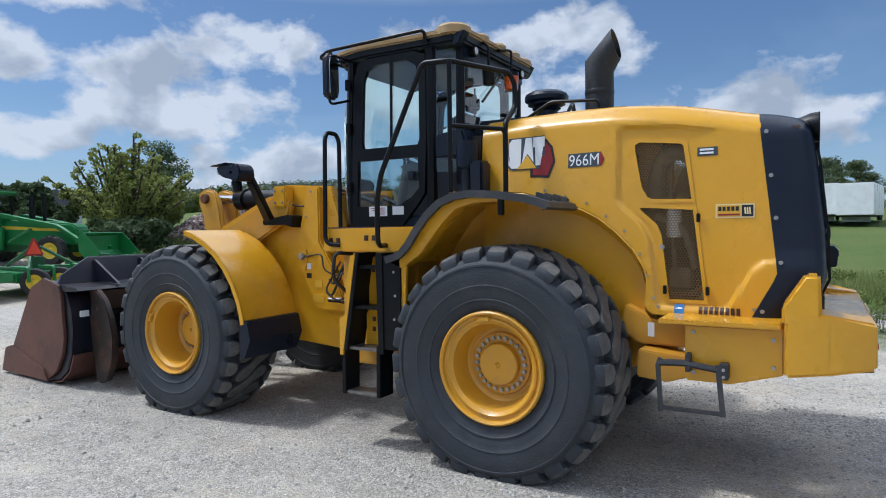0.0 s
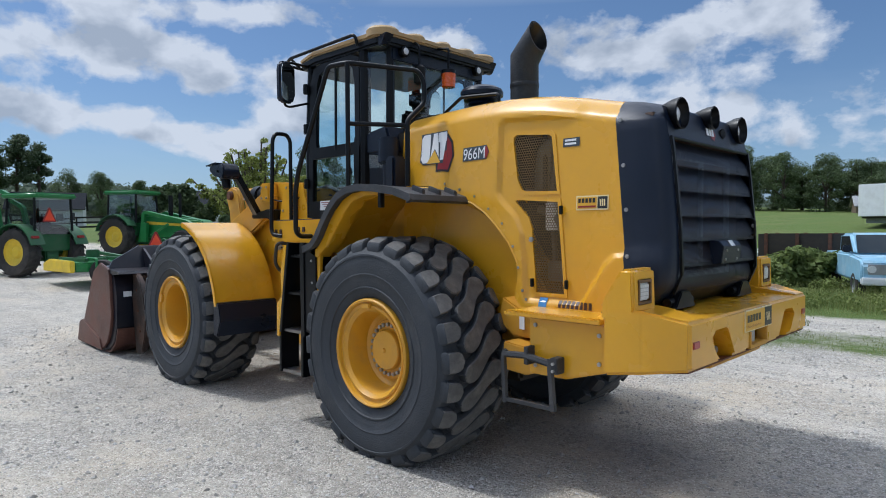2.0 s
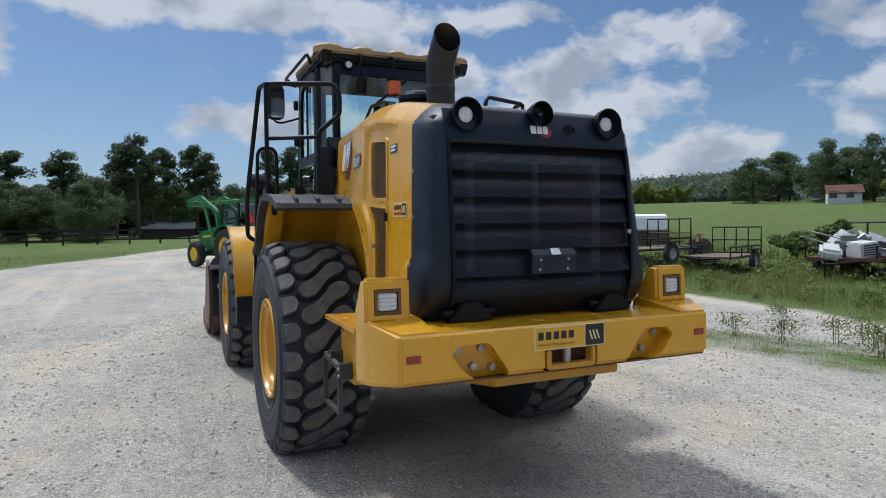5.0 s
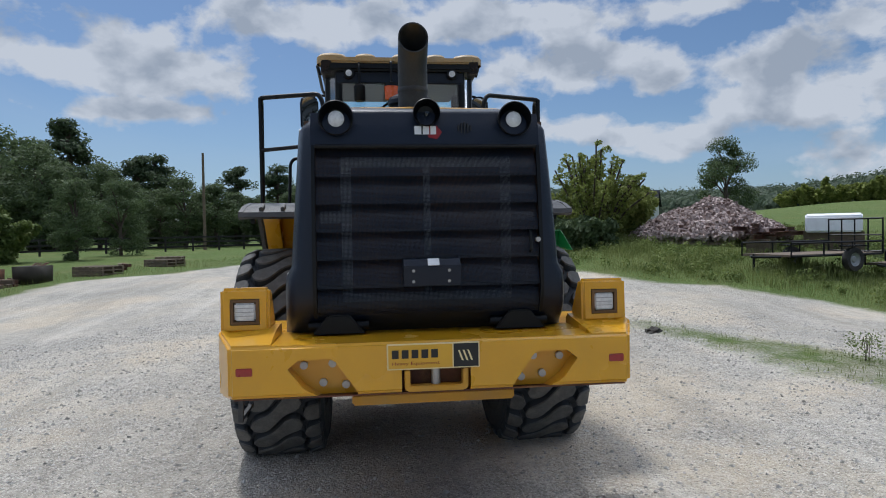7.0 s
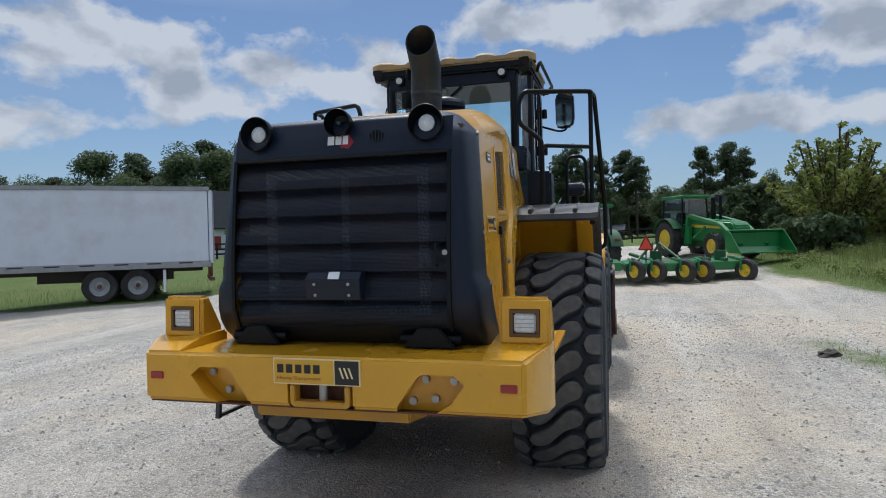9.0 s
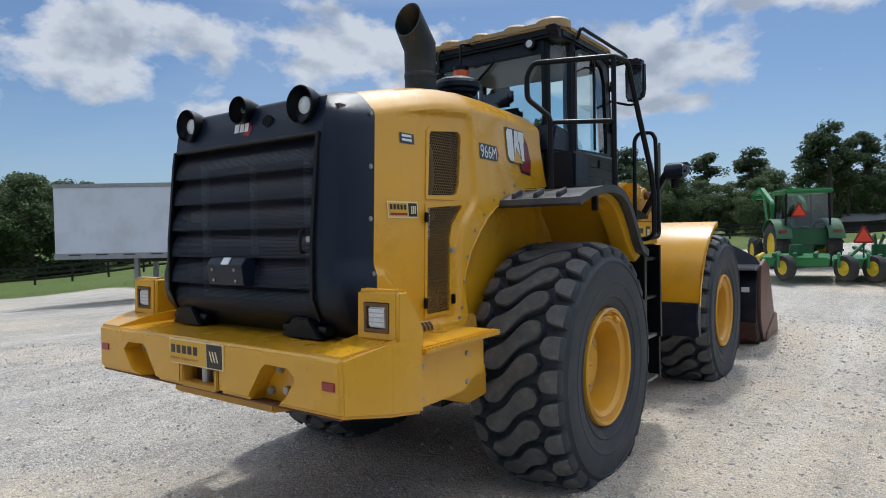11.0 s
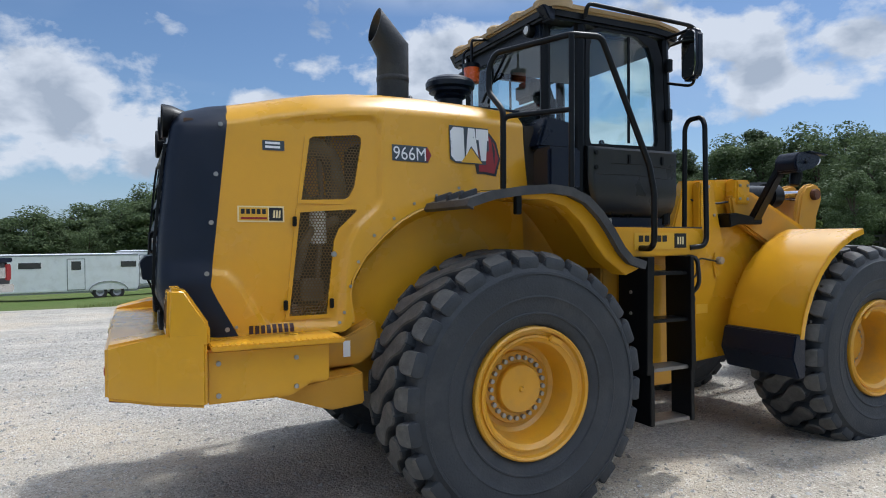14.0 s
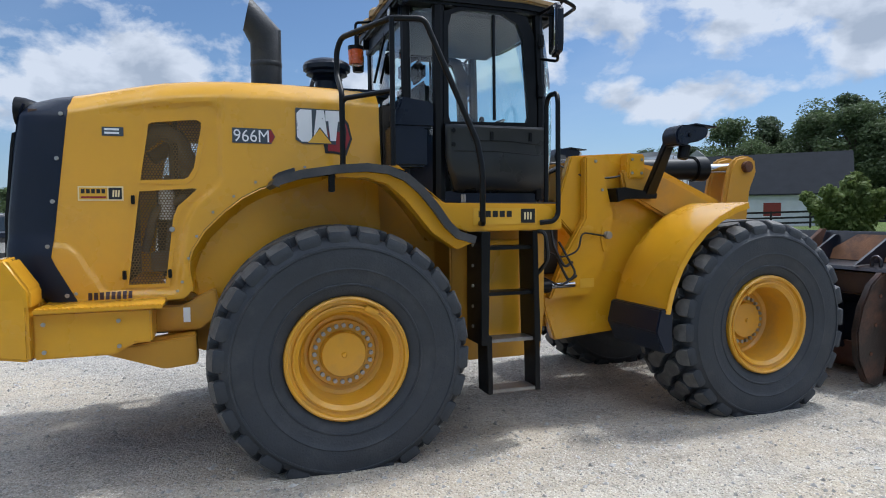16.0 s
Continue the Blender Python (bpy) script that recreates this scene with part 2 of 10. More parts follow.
M_BUCKET_BLACK = material("black_bucket_paint", (0.006, 0.009, 0.018), 0.34, var=0.25, scale=4, grain=60, bump=0.02, dirt=(0.10, 0.055, 0.042), dirt_amount=0.25, dirt_scale=2.3)
M_WEAR = material("scraped_wear_steel", (0.034, 0.024, 0.020), 0.45, metal=0.2, var=0.4, scale=5, grain=40, bump=0.06, dirt=(0.17, 0.075, 0.042), dirt_amount=0.55, dirt_scale=3.5)
M_RUST = material("rusty_steel", (0.13, 0.055, 0.03), 0.8, var=0.4, scale=7, grain=70, bump=0.1, dirt=(0.05, 0.03, 0.025), dirt_amount=0.7, dirt_scale=4)
M_EXHAUST = material("grey_black_exhaust", (0.024, 0.026, 0.029), 0.45, metal=0.2, var=0.25, scale=8, bump=0.03, dirt=(0.09, 0.085, 0.08), dirt_amount=0.4, dirt_scale=5)
M_DARK = material("dark_engine", (0.035, 0.028, 0.02), 0.7, var=0.4, scale=8, bump=0.05)
M_GRILLE = material("perforated_yellow_sheet", (0.17, 0.105, 0.035), 0.5, metal=0.1, var=0.2, scale=6, bump=0.01, dirt=(0.05, 0.035, 0.02), dirt_amount=0.5)
M_ENGINE = material("engine_castings", (0.17, 0.15, 0.12), 0.55, metal=0.3, var=0.4, scale=9, bump=0.05)
M_SEAT = material("seat_cloth", (0.014, 0.014, 0.016), 0.9, var=0.2, scale=30, bump=0.05)
M_TRIM = material("grey_cab_trim", (0.085, 0.088, 0.092), 0.7, var=0.15, scale=8, bump=0.03)
M_SKIRT = material("grey_black_moulded_skirt", (0.021, 0.024, 0.029), 0.30, var=0.15, scale=4, grain=200, bump=0.01, dirt=(0.05, 0.048, 0.045), dirt_amount=0.3, dirt_scale=2.5)
M_GLASS = glass_material("cab_glass", (0.66, 0.86, 0.86), 0.01, 1.0)
M_GLASS_DARK = glass_material("tinted_glass", (0.38, 0.47, 0.48), 0.01, 1.0)
M_MIRROR = material("mirror_silver", (0.75, 0.78, 0.78), 0.04, metal=1.0, var=0.02, bump=0)
M_ORANGE = material("amber_lens", (0.78, 0.12, 0.010), 0.25, var=0.1, scale=30, bump=0.01, coat=0.5)
M_RED = material("red_lens", (0.33, 0.018, 0.018), 0.3, var=0.2, scale=40, bump=0.02, coat=0.4)
M_LENS = material("clear_lamp_lens", (0.70, 0.72, 0.74), 0.18, var=0.18, scale=45, bump=0.03, coat=0.6)
M_WHITE = material("white_vinyl", (0.80, 0.81, 0.82), 0.4, var=0.05, bump=0.004)
M_DECAL_RED = material("dark_red_vinyl", (0.26, 0.012, 0.014), 0.35, var=0.08, bump=0.004)
M_DECAL_BLACK = material("black_vinyl", (0.012, 0.012, 0.013), 0.35, var=0.1, bump=0.004)
M_DECAL_GREY = material("slate_vinyl", (0.045, 0.06, 0.075), 0.4, var=0.1, bump=0.004)
M_DECAL_YELLOW = material("yellow_vinyl", (0.70, 0.39, 0.03), 0.35, var=0.05, bump=0.004)
M_DECAL_BROWN = material("brown_lettering", (0.045, 0.014, 0.006), 0.5, var=0.1, bump=0.004)
M_DECAL_CREAM = material("cream_vinyl", (0.80, 0.66, 0.36), 0.4, var=0.05, bump=0.004)
M_DECAL_BLUE = material("blue_vinyl", (0.03, 0.18, 0.45), 0.35, var=0.08, bump=0.004)
M_HOSE = material("black_hose", (0.012, 0.012, 0.013), 0.5, var=0.2, scale=20, bump=0.02)


# ---- building helpers ----
def part(name, bm, mat, parent=None, label="", smooth=32.0, recalc=True):
    if recalc:
        bmesh.ops.recalc_face_normals(bm, faces=bm.faces)
    me = bpy.data.meshes.new(name)
    bm.to_mesh(me)
    bm.free()
    if smooth:
        me.polygons.foreach_set("use_smooth", [True] * len(me.polygons))
        me.set_sharp_from_angle(angle=radians(smooth))
    for m in mat if isinstance(mat, (list, tuple)) else (mat,):
        me.materials.append(m)
    ob = new(name, me)
    if parent is not None:
        ob.parent = parent
    if label:
        tagged(ob, label)
    return ob


def thing(name, label, category, at=None, group="", kind=""):
    ob = new(name)
    ob.empty_display_size = 0.2
    if at is not None:
        ob.matrix_world = at
    return tagged(ob, label, category, group, kind)


def bev(bm, geom_verts, width, seg=2):
    vs = set(geom_verts)
    es = [e for e in bm.edges if e.verts[0] in vs and e.verts[1] in vs]
    if width > 0 and es:
        sharp = [e for e in es if len(e.link_faces) == 2 and e.calc_face_angle(0) > 0.3]
        bmesh.ops.bevel(bm, geom=sharp, offset=width, segments=seg, affect="EDGES", clamp_overlap=True)


def box(bm, x0, x1, y0, y1, z0, z1, bevel=0.0, seg=2):
    vs = [bm.verts.new((x, y, z)) for x in (x0, x1) for y in (y0, y1) for z in (z0, z1)]
    for f in ((0, 1, 3, 2), (4, 6, 7, 5), (0, 4, 5, 1), (2, 3, 7, 6), (0, 2, 6, 4), (1, 5, 7, 3)):
        bm.faces.new([vs[i] for i in f])
    bmesh.ops.recalc_face_normals(bm, faces=bm.faces)
    bev(bm, vs, bevel, seg)
    return bm


def prism(bm, pts, a0, a1, axis="y", bevel=0.0, seg=2):
    def place(u, v, a):
        return {"y": (u, a, v), "x": (a, u, v), "z": (u, v, a)}[axis]
    lo = [bm.verts.new(place(u, v, a0)) for u, v in pts]
    hi = [bm.verts.new(place(u, v, a1)) for u, v in pts]
    bm.faces.new(lo)
    bm.faces.new(hi[::-1])
    n = len(pts)
    for i in range(n):
        bm.faces.new((lo[i], hi[i], hi[(i + 1) % n], lo[(i + 1) % n]))
    bmesh.ops.recalc_face_normals(bm, faces=bm.faces)
    bev(bm, lo + hi, bevel, seg)
    return bm


def strip(bm, path, y0, y1, thick, inward=-1):
    """A sheet of some thickness that follows a path in x and z, from y0 to y1."""
    pts = [Vector(p) for p in path]
    off = []
    for i, p in enumerate(pts):
        d = (pts[min(i + 1, len(pts) - 1)] - pts[max(i - 1, 0)]).normalized()
        off.append(p + Vector((-d.y, d.x)) * thick * inward)
    return prism(bm, [tuple(p) for p in pts] + [tuple(p) for p in off[::-1]], y0, y1)


def rounded(pts, r, n=4):
    """Points of an open path with its inner corners rounded."""
    pts = [Vector(p) for p in pts]
    res = [pts[0]]
    for a, b, c in zip(pts, pts[1:], pts[2:]):
        d0, d1 = (a - b), (c - b)
        k = min(r, d0.length * 0.45, d1.length * 0.45)
        p0, p1 = b + d0.normalized() * k, b + d1.normalized() * k
        for i in range(n + 1):
            t = i / n
            res.append(p0 * (1 - t) ** 2 + b * 2 * t * (1 - t) + p1 * t * t)
    return res + [pts[-1]]


def tube(bm, pts, r, seg=8, corner=0.06):
    pts = rounded(pts, corner) if corner else [Vector(p) for p in pts]
    rings = []
    side = None
    for i, p in enumerate(pts):
        d = (pts[min(i + 1, len(pts) - 1)] - pts[max(i - 1, 0)]).normalized()
        if side is None:
            side = d.orthogonal().normalized()
        side = (side - d * side.dot(d)).normalized()
        oth = d.cross(side)
        rings.append([bm.verts.new(p + (side * math.cos(2 * math.pi * k / seg) + oth * math.sin(2 * math.pi * k / seg)) * r) for k in range(seg)])
    for a, b in zip(rings, rings[1:]):
        for k in range(seg):
            bm.faces.new((a[k], a[(k + 1) % seg], b[(k + 1) % seg], b[k]))
    bm.faces.new(rings[0][::-1])
    bm.faces.new(rings[-1])
    return bm


def cyl(bm, p0, p1, r0, r1=None, seg=20, bevel=0.0):
    p0, p1 = Vector(p0), Vector(p1)
    r1 = r0 if r1 is None else r1
    d = (p1 - p0).normalized()
    s = d.orthogonal().normalized()
    o = d.cross(s)
    rs = [[bm.verts.new(p + (s * math.cos(2 * math.pi * k / seg) + o * math.sin(2 * math.pi * k / seg)) * r) for k in range(seg)] for p, r in ((p0, r0), (p1, r1))]
    for k in range(seg):
        bm.faces.new((rs[0][k], rs[0][(k + 1) % seg], rs[1][(k + 1) % seg], rs[1][k]))
    bm.faces.new(rs[0][::-1])
    bm.faces.new(rs[1])
    if bevel:
        bmesh.ops.recalc_face_normals(bm, faces=bm.faces)
        bev(bm, rs[0] + rs[1], bevel, 2)
    return bm


def lathe(bm, prof, seg=48, at=(0, 0, 0), axis="y", closed=False, caps=False):
    """Turns a profile of (radius, along) about an axis."""
    rings = []
    for r, a in prof:
        ring = []
        for k in range(seg):
            c, s = math.cos(2 * math.pi * k / seg) * r, math.sin(2 * math.pi * k / seg) * r
            v = {"y": (c, a, s), "z": (c, s, a), "x": (a, c, s)}[axis]
            ring.append(bm.verts.new(Vector(v) + Vector(at)))
        rings.append(ring)
    pairs = list(zip(rings, rings[1:])) + ([(rings[-1], rings[0])] if closed else [])
    for a, b in pairs:
        for k in range(seg):
            bm.faces.new((a[k], a[(k + 1) % seg], b[(k + 1) % seg], b[k]))
    if caps and not closed:
        for ring in (rings[0], rings[-1]):
            if len({tuple(round(c, 5) for c in v.co) for v in ring}) > 2:
                bm.faces.new(ring)
    return bm


def ball(bm, at, rx, ry, rz, u=12, v=8):
    res = bmesh.ops.create_uvsphere(bm, u_segments=u, v_segments=v, radius=1)
    for w in res["verts"]:
        w.co = Vector((w.co.x * rx + at[0], w.co.y * ry + at[1], w.co.z * rz + at[2]))
    return bm


def carve(ob, cutter_bm):
    """Cuts a solid away from a mesh, and keeps the plain result."""
    bmesh.ops.recalc_face_normals(cutter_bm, faces=cutter_bm.faces)
    me = bpy.data.meshes.new("cut")
    cutter_bm.to_mesh(me)
    cutter_bm.free()
    cut = new("cut", me)
    mod = ob.modifiers.new("cut", "BOOLEAN")
    mod.operation, mod.object, mod.solver = "DIFFERENCE", cut, "EXACT"
    made = bpy.data.meshes.new_from_object(ob.evaluated_get(bpy.context.evaluated_depsgraph_get()))
    ob.modifiers.clear()
    old = ob.data
    made.name = old.name
    ob.data = made
    bpy.data.objects.remove(cut)
    bpy.data.meshes.remove(me)
    return ob


def nb():
    return bmesh.new()


def curve_value(keys, x):
    """A value between keyed points, on straight lines."""
    keys = sorted(keys)
    if x <= keys[0][0]:
        return keys[0][1]
    for (a, p), (b, q) in zip(keys, keys[1:]):
        if x <= b:
            return p + (q - p) * (x - a) / (b - a)
    return keys[-1][1]


def inside(pts, x, y):
    hit = False
    for (ax, ay), (bx, by) in zip(pts, pts[1:] + pts[:1]):
        if (ay > y) != (by > y) and x < (bx - ax) * (y - ay) / (by - ay) + ax:
            hit = not hit
    return hit


# ---- ground ----
# ground height by compass angle and distance from the machine
HILLS = {
    -180: (0, 0, 0, 0, 0), -110: (-.1, -.2, 2.0, 4, 8), -84: (-.15, -.30, 2.3, 5, 9), -70: (.1, .25, 1.9, 6.5, 10.5), -60: (.15, .4, 2.0, 7, 11),
    -42: (.7, 1.4, 2.6, 7, 11), -30: (.7, 1.6, 2.4, 5, 9), -12: (.5, 1.4, 1.7, 3, 6), -4: (.46, .7, .9, 1.6, 5), 0: (.45, .5, .6, 1, 4),
    25: (.4, .5, .6, .8, 2), 48: (.05, .1, .1, 0, 1), 75: (-.2, -.7, -2.0, -2.8, -1), 100: (-.1, -.9, -2.7, -3.4, -2),
    130: (0, 0, 0, 0, 0), 180: (0, 0, 0, 0, 0)}
RINGS = (15, 25, 60, 150, 400)


def ground_z(x, y):
    r, a = math.hypot(x, y), math.degrees(math.atan2(y, x))
    keys = sorted(HILLS)
    i = max(n for n in range(len(keys) - 1) if keys[n] <= a)
    f = (a - keys[i]) / (keys[i + 1] - keys[i])
    f = f * f * (3 - 2 * f)
    row = [0, 0] + [p + (q - p) * f for p, q in zip(HILLS[keys[i]], HILLS[keys[i + 1]])]
    rings = (0, 4.5) + RINGS
    # slight crown of the gravel along the machine's right side
    k = max(0.0, min(1.0, (-0.5 - y) / 1.0))
    crown = 0.055 * k * k * (3 - 2 * k) * max(0.0, min(1.0, (10 - r) / 4))
    if r >= rings[-1]:
        return row[-1]
    j = max(n for n in range(len(rings) - 1) if rings[n] <= r)
    g = (r - rings[j]) / (rings[j + 1] - rings[j])
    return row[j] + (row[j + 1] - row[j]) * (g if j else 0) + crown


LOT = [(-30, 9), (-14, 15), (-4, 18), (0, 21), (6, 29), (12, 30), (10, 19), (9.4, 15), (10.5, 12.6), (13, 10.6), (16.4, 10.2), (18.7, 7.7), (23.5, 6.2), (32, 3.4), (47, -1.6),
       (40, -6), (24, -4.2), (18, -5.6), (14.0, -5.6), (11.3, -6.2), (9.5, -6.7), (8.0, -8.0), (6.5, -9.6), (2.4, -9.8), (0.1, -10.2), (-8, -10.5), (-30, -11)]
WEEDS = [(5.4, -4.2), (4.0, -5.2), (1.9, -6.5), (-0.9, -7.4), (-3.2, -7.9), (-9, -8.6), (-9, -6.6), (-3, -5.2), (-1.4, -5.4), (0.6, -5.0), (2.9, -4.5), (4.2, -4.1)]


def edge_distance(pts, x, y):
    """How far a place lies inside (above 0) or outside an outline."""
    best = 1e9
    for (ax, ay), (bx, by) in zip(pts, pts[1:] + pts[:1]):
        dx, dy = bx - ax, by - ay
        t = max(0, min(1, ((x - ax) * dx + (y - ay) * dy) / (dx * dx + dy * dy)))
        best = min(best, (x - ax - t * dx) ** 2 + (y - ay - t * dy) ** 2)
    return math.sqrt(best) * (1 if inside(pts, x, y) else -1)


def grass_amount(x, y):
    d = -edge_distance(LOT, x, y)
    if -14 < x < 8 and -12 < y < -2:
        d = max(d, min(0.10, edge_distance(WEEDS, x, y) * 0.5 - 0.12))
    return max(0.0, min(1.0, 0.5 + d / 1.6))


def ground_material():
    m = bpy.data.materials.new("gravel_and_grass")
    m.use_nodes = True
    nt = m.node_tree
    b = nt.nodes["Principled BSDF"]
    tc = nt.nodes.new("ShaderNodeTexCoord").outputs["Object"]

    def tex(kind, s, detail=5.0, rgh=0.6, feature=None):
        n = nt.nodes.new(kind)
        n.inputs["Scale"].default_value = s
        if kind == "ShaderNodeTexNoise":
            n.inputs["Detail"].default_value, n.inputs["Roughness"].default_value = detail, rgh
        nt.links.new(tc, n.inputs["Vector"])
        return n

    def mix(fac, a, c, blend="MIX"):
        n = nt.nodes.new("ShaderNodeMix")
        n.data_type, n.blend_type = "RGBA", blend
        for i, v in ((0, fac), (6, a), (7, c)):
            if isinstance(v, (int, float)):
                n.inputs[i].default_value = v
            elif isinstance(v, tuple):
                n.inputs[i].default_value = (*v, 1)
            else:
                nt.links.new(v, n.inputs[i])
        return n.outputs[2]

    def remap(v, lo, hi, a=0.0, c=1.0):
        n = nt.nodes.new("ShaderNodeMapRange")
        n.inputs[1].default_value, n.inputs[2].default_value, n.inputs[3].default_value, n.inputs[4].default_value = lo, hi, a, c
        nt.links.new(v, n.inputs[0])
        return n.outputs[0]

    def calc(op, a, c):
        n = nt.nodes.new("ShaderNodeMath")
        n.operation = op
        for i, v in enumerate((a, c)):
            if isinstance(v, (int, float)):
                n.inputs[i].default_value = v
            else:
                nt.links.new(v, n.inputs[i])
        return n.outputs[0]

    broad = tex("ShaderNodeTexNoise", 0.22, 6, 0.62).outputs["Fac"]
    mid = tex("ShaderNodeTexNoise", 1.1, 6, 0.65).outputs["Fac"]
    fine = tex("ShaderNodeTexNoise", 26, 4, 0.7).outputs["Fac"]
    stones = tex("ShaderNodeTexVoronoi", 42)
    pebbles = tex("ShaderNodeTexVoronoi", 95)
    grit = mix(remap(stones.outputs["Color"], 0, 1), (0.10, 0.092, 0.080), (0.70, 0.655, 0.58))
    grit = mix(0.5, grit, mix(remap(pebbles.outputs["Color"], 0, 1), (0.13, 0.120, 0.105), (0.75, 0.70, 0.615)))
    sand = mix(remap(fine, 0.3, 0.7), (0.43, 0.39, 0.325), (0.62, 0.575, 0.485))
    gravel = mix(remap(mid, 0.44, 0.62, 0.0, 0.78), grit, sand)
    gravel = mix(remap(broad, 0.49, 0.60, 0, 0.68), gravel, (0.62, 0.525, 0.39))
    clod = tex("ShaderNodeTexNoise", 6.5, 6, 0.7).outputs["Fac"]
    gravel = mix(remap(clod, 0.54, 0.70, 0, 0.55), gravel, (0.70, 0.665, 0.60))
    gravel = mix(remap(clod, 0.46, 0.32, 0, 0.50), gravel, (0.26, 0.245, 0.225))
    gravel = mix(remap(broad, 0.30, 0.45, 0.50, 0), gravel, (0.25, 0.24, 0.225))
    # wheel tracks: long pale and dark streaks along the way through the lot
    run = nt.nodes.new("ShaderNodeMapping")
    run.inputs["Rotation"].default_value = (0, 0, radians(12))
    run.inputs["Scale"].default_value = (0.10, 1.15, 1)
    nt.links.new(tc, run.inputs["Vector"])
    lane = nt.nodes.new("ShaderNodeTexNoise")
    lane.inputs["Scale"].default_value, lane.inputs["Detail"].default_value, lane.inputs["Roughness"].default_value = 1.0, 7, 0.66
    nt.links.new(run.outputs[0], lane.inputs["Vector"])
    gravel = mix(remap(lane.outputs["Fac"], 0.53, 0.66, 0, 0.46), gravel, (0.68, 0.64, 0.57))
    gravel = mix(remap(lane.outputs["Fac"], 0.47, 0.35, 0, 0.48), gravel, (0.30, 0.27, 0.225))
    # coarser stones and pits in patches
    coarse = tex("ShaderNodeTexVoronoi", 21)
    patch = tex("ShaderNodeTexNoise", 2.6, 5, 0.6).outputs["Fac"]
    gravel = mix(calc("MULTIPLY", remap(coarse.outputs["Distance"], 0.42, 0.24, 0, 0.55), remap(patch, 0.46, 0.60)), gravel, mix(remap(coarse.outputs["Color"], 0.2, 0.8), (0.16, 0.15, 0.135), (0.80, 0.76, 0.69)))
    # single pale and dark chips
    chips = tex("ShaderNodeTexVoronoi", 60)
    gravel = mix(calc("MULTIPLY", remap(chips.outputs["Distance"], 0.40, 0.30, 0, 0.6), remap(chips.outputs["Color"], 0.62, 0.66)), gravel, (0.86, 0.83, 0.77))
    gravel = mix(calc("MULTIPLY", remap(chips.outputs["Distance"], 0.40, 0.30, 0, 0.6), remap(chips.outputs["Color"], 0.36, 0.32)), gravel, (0.13, 0.12, 0.108))
    blades = tex("ShaderNodeTexNoise", 9, 8, 0.75).outputs["Fac"]
    grass = mix(remap(blades, 0.3, 0.7), (0.055, 0.095, 0.018), (0.135, 0.19, 0.045))
    grass = mix(remap(broad, 0.45, 0.7, 0, 0.5), grass, (0.17, 0.165, 0.06))
    att = nt.nodes.new("ShaderNodeAttribute")
    att.attribute_name = "grass"
    edge = calc("ADD", att.outputs["Fac"], calc("MULTIPLY", calc("SUBTRACT", mid, 0.5), 0.7))
    cover = remap(calc("ADD", edge, calc("MULTIPLY", calc("SUBTRACT", fine, 0.5), 0.5)), 0.38, 0.62)
    nt.links.new(mix(cover, gravel, grass), b.inputs["Base Color"])
    b.inputs["Roughness"].default_value = 0.92
    b.inputs["Specular IOR Level"].default_value = 0.25
    h = calc("ADD", calc("MULTIPLY", stones.outputs["Distance"], -0.5), calc("MULTIPLY", pebbles.outputs["Distance"], -0.3))
    h = calc("ADD", h, calc("MULTIPLY", fine, 0.5))
    bp = nt.nodes.new("ShaderNodeBump")
    bp.inputs["Strength"].default_value, bp.inputs["Distance"].default_value = 1.0, 0.03
    nt.links.new(h, bp.inputs["Height"])
    nt.links.new(bp.outputs[0], b.inputs["Normal"])
    return m


def build_ground():
    radii = [0.0]
    while radii[-1] < 3000:
        r = radii[-1]
        radii.append(r + (0.35 if r < 26 else 0.35 + (r - 26) * 0.07))
    n = 240
    verts, faces, grass = [(0, 0, 0)], [], [0.0]
    for r in radii[1:]:
        for k in range(n):
            a = 2 * math.pi * k / n
            x, y = r * math.cos(a), r * math.sin(a)
            z = ground_z(x, y)
            if r > 5:
                z += (noise.noise((x * 0.35, y * 0.35, 3.0)) * 0.03 + noise.noise((x * 0.07, y * 0.07, 7.0)) * 0.10 * min(1, (r - 5) / 15))
            verts.append((x, y, z))
            grass.append(grass_amount(x, y) if r < 60 else 1.0)
    for k in range(n):
        faces.append((0, 1 + k, 1 + (k + 1) % n))
    for i in range(len(radii) - 2):
        a, c = 1 + i * n, 1 + (i + 1) * n
        for k in range(n):
            faces.append((a + k, c + k, c + (k + 1) % n, a + (k + 1) % n))
    me = bpy.data.meshes.new("ground")
    me.from_pydata(verts, [], faces)
    at = me.attributes.new("grass", "FLOAT", "POINT")
    at.data.foreach_set("value", grass)
    me.polygons.foreach_set("use_smooth", [True] * len(me.polygons))
    me.materials.append(ground_material())
    return tagged(new("ground", me), "pale grey gravel lot running out into green grass and field", "ground", kind="structure")


ground = build_ground()


def on_ground(x, y):
    z = ground_z(x, y)
    r = math.hypot(x, y)
    if r > 5:
        z += noise.noise((x * 0.35, y * 0.35, 3.0)) * 0.03 + noise.noise((x * 0.07, y * 0.07, 7.0)) * 0.10 * min(1, (r - 5) / 15)
    return z


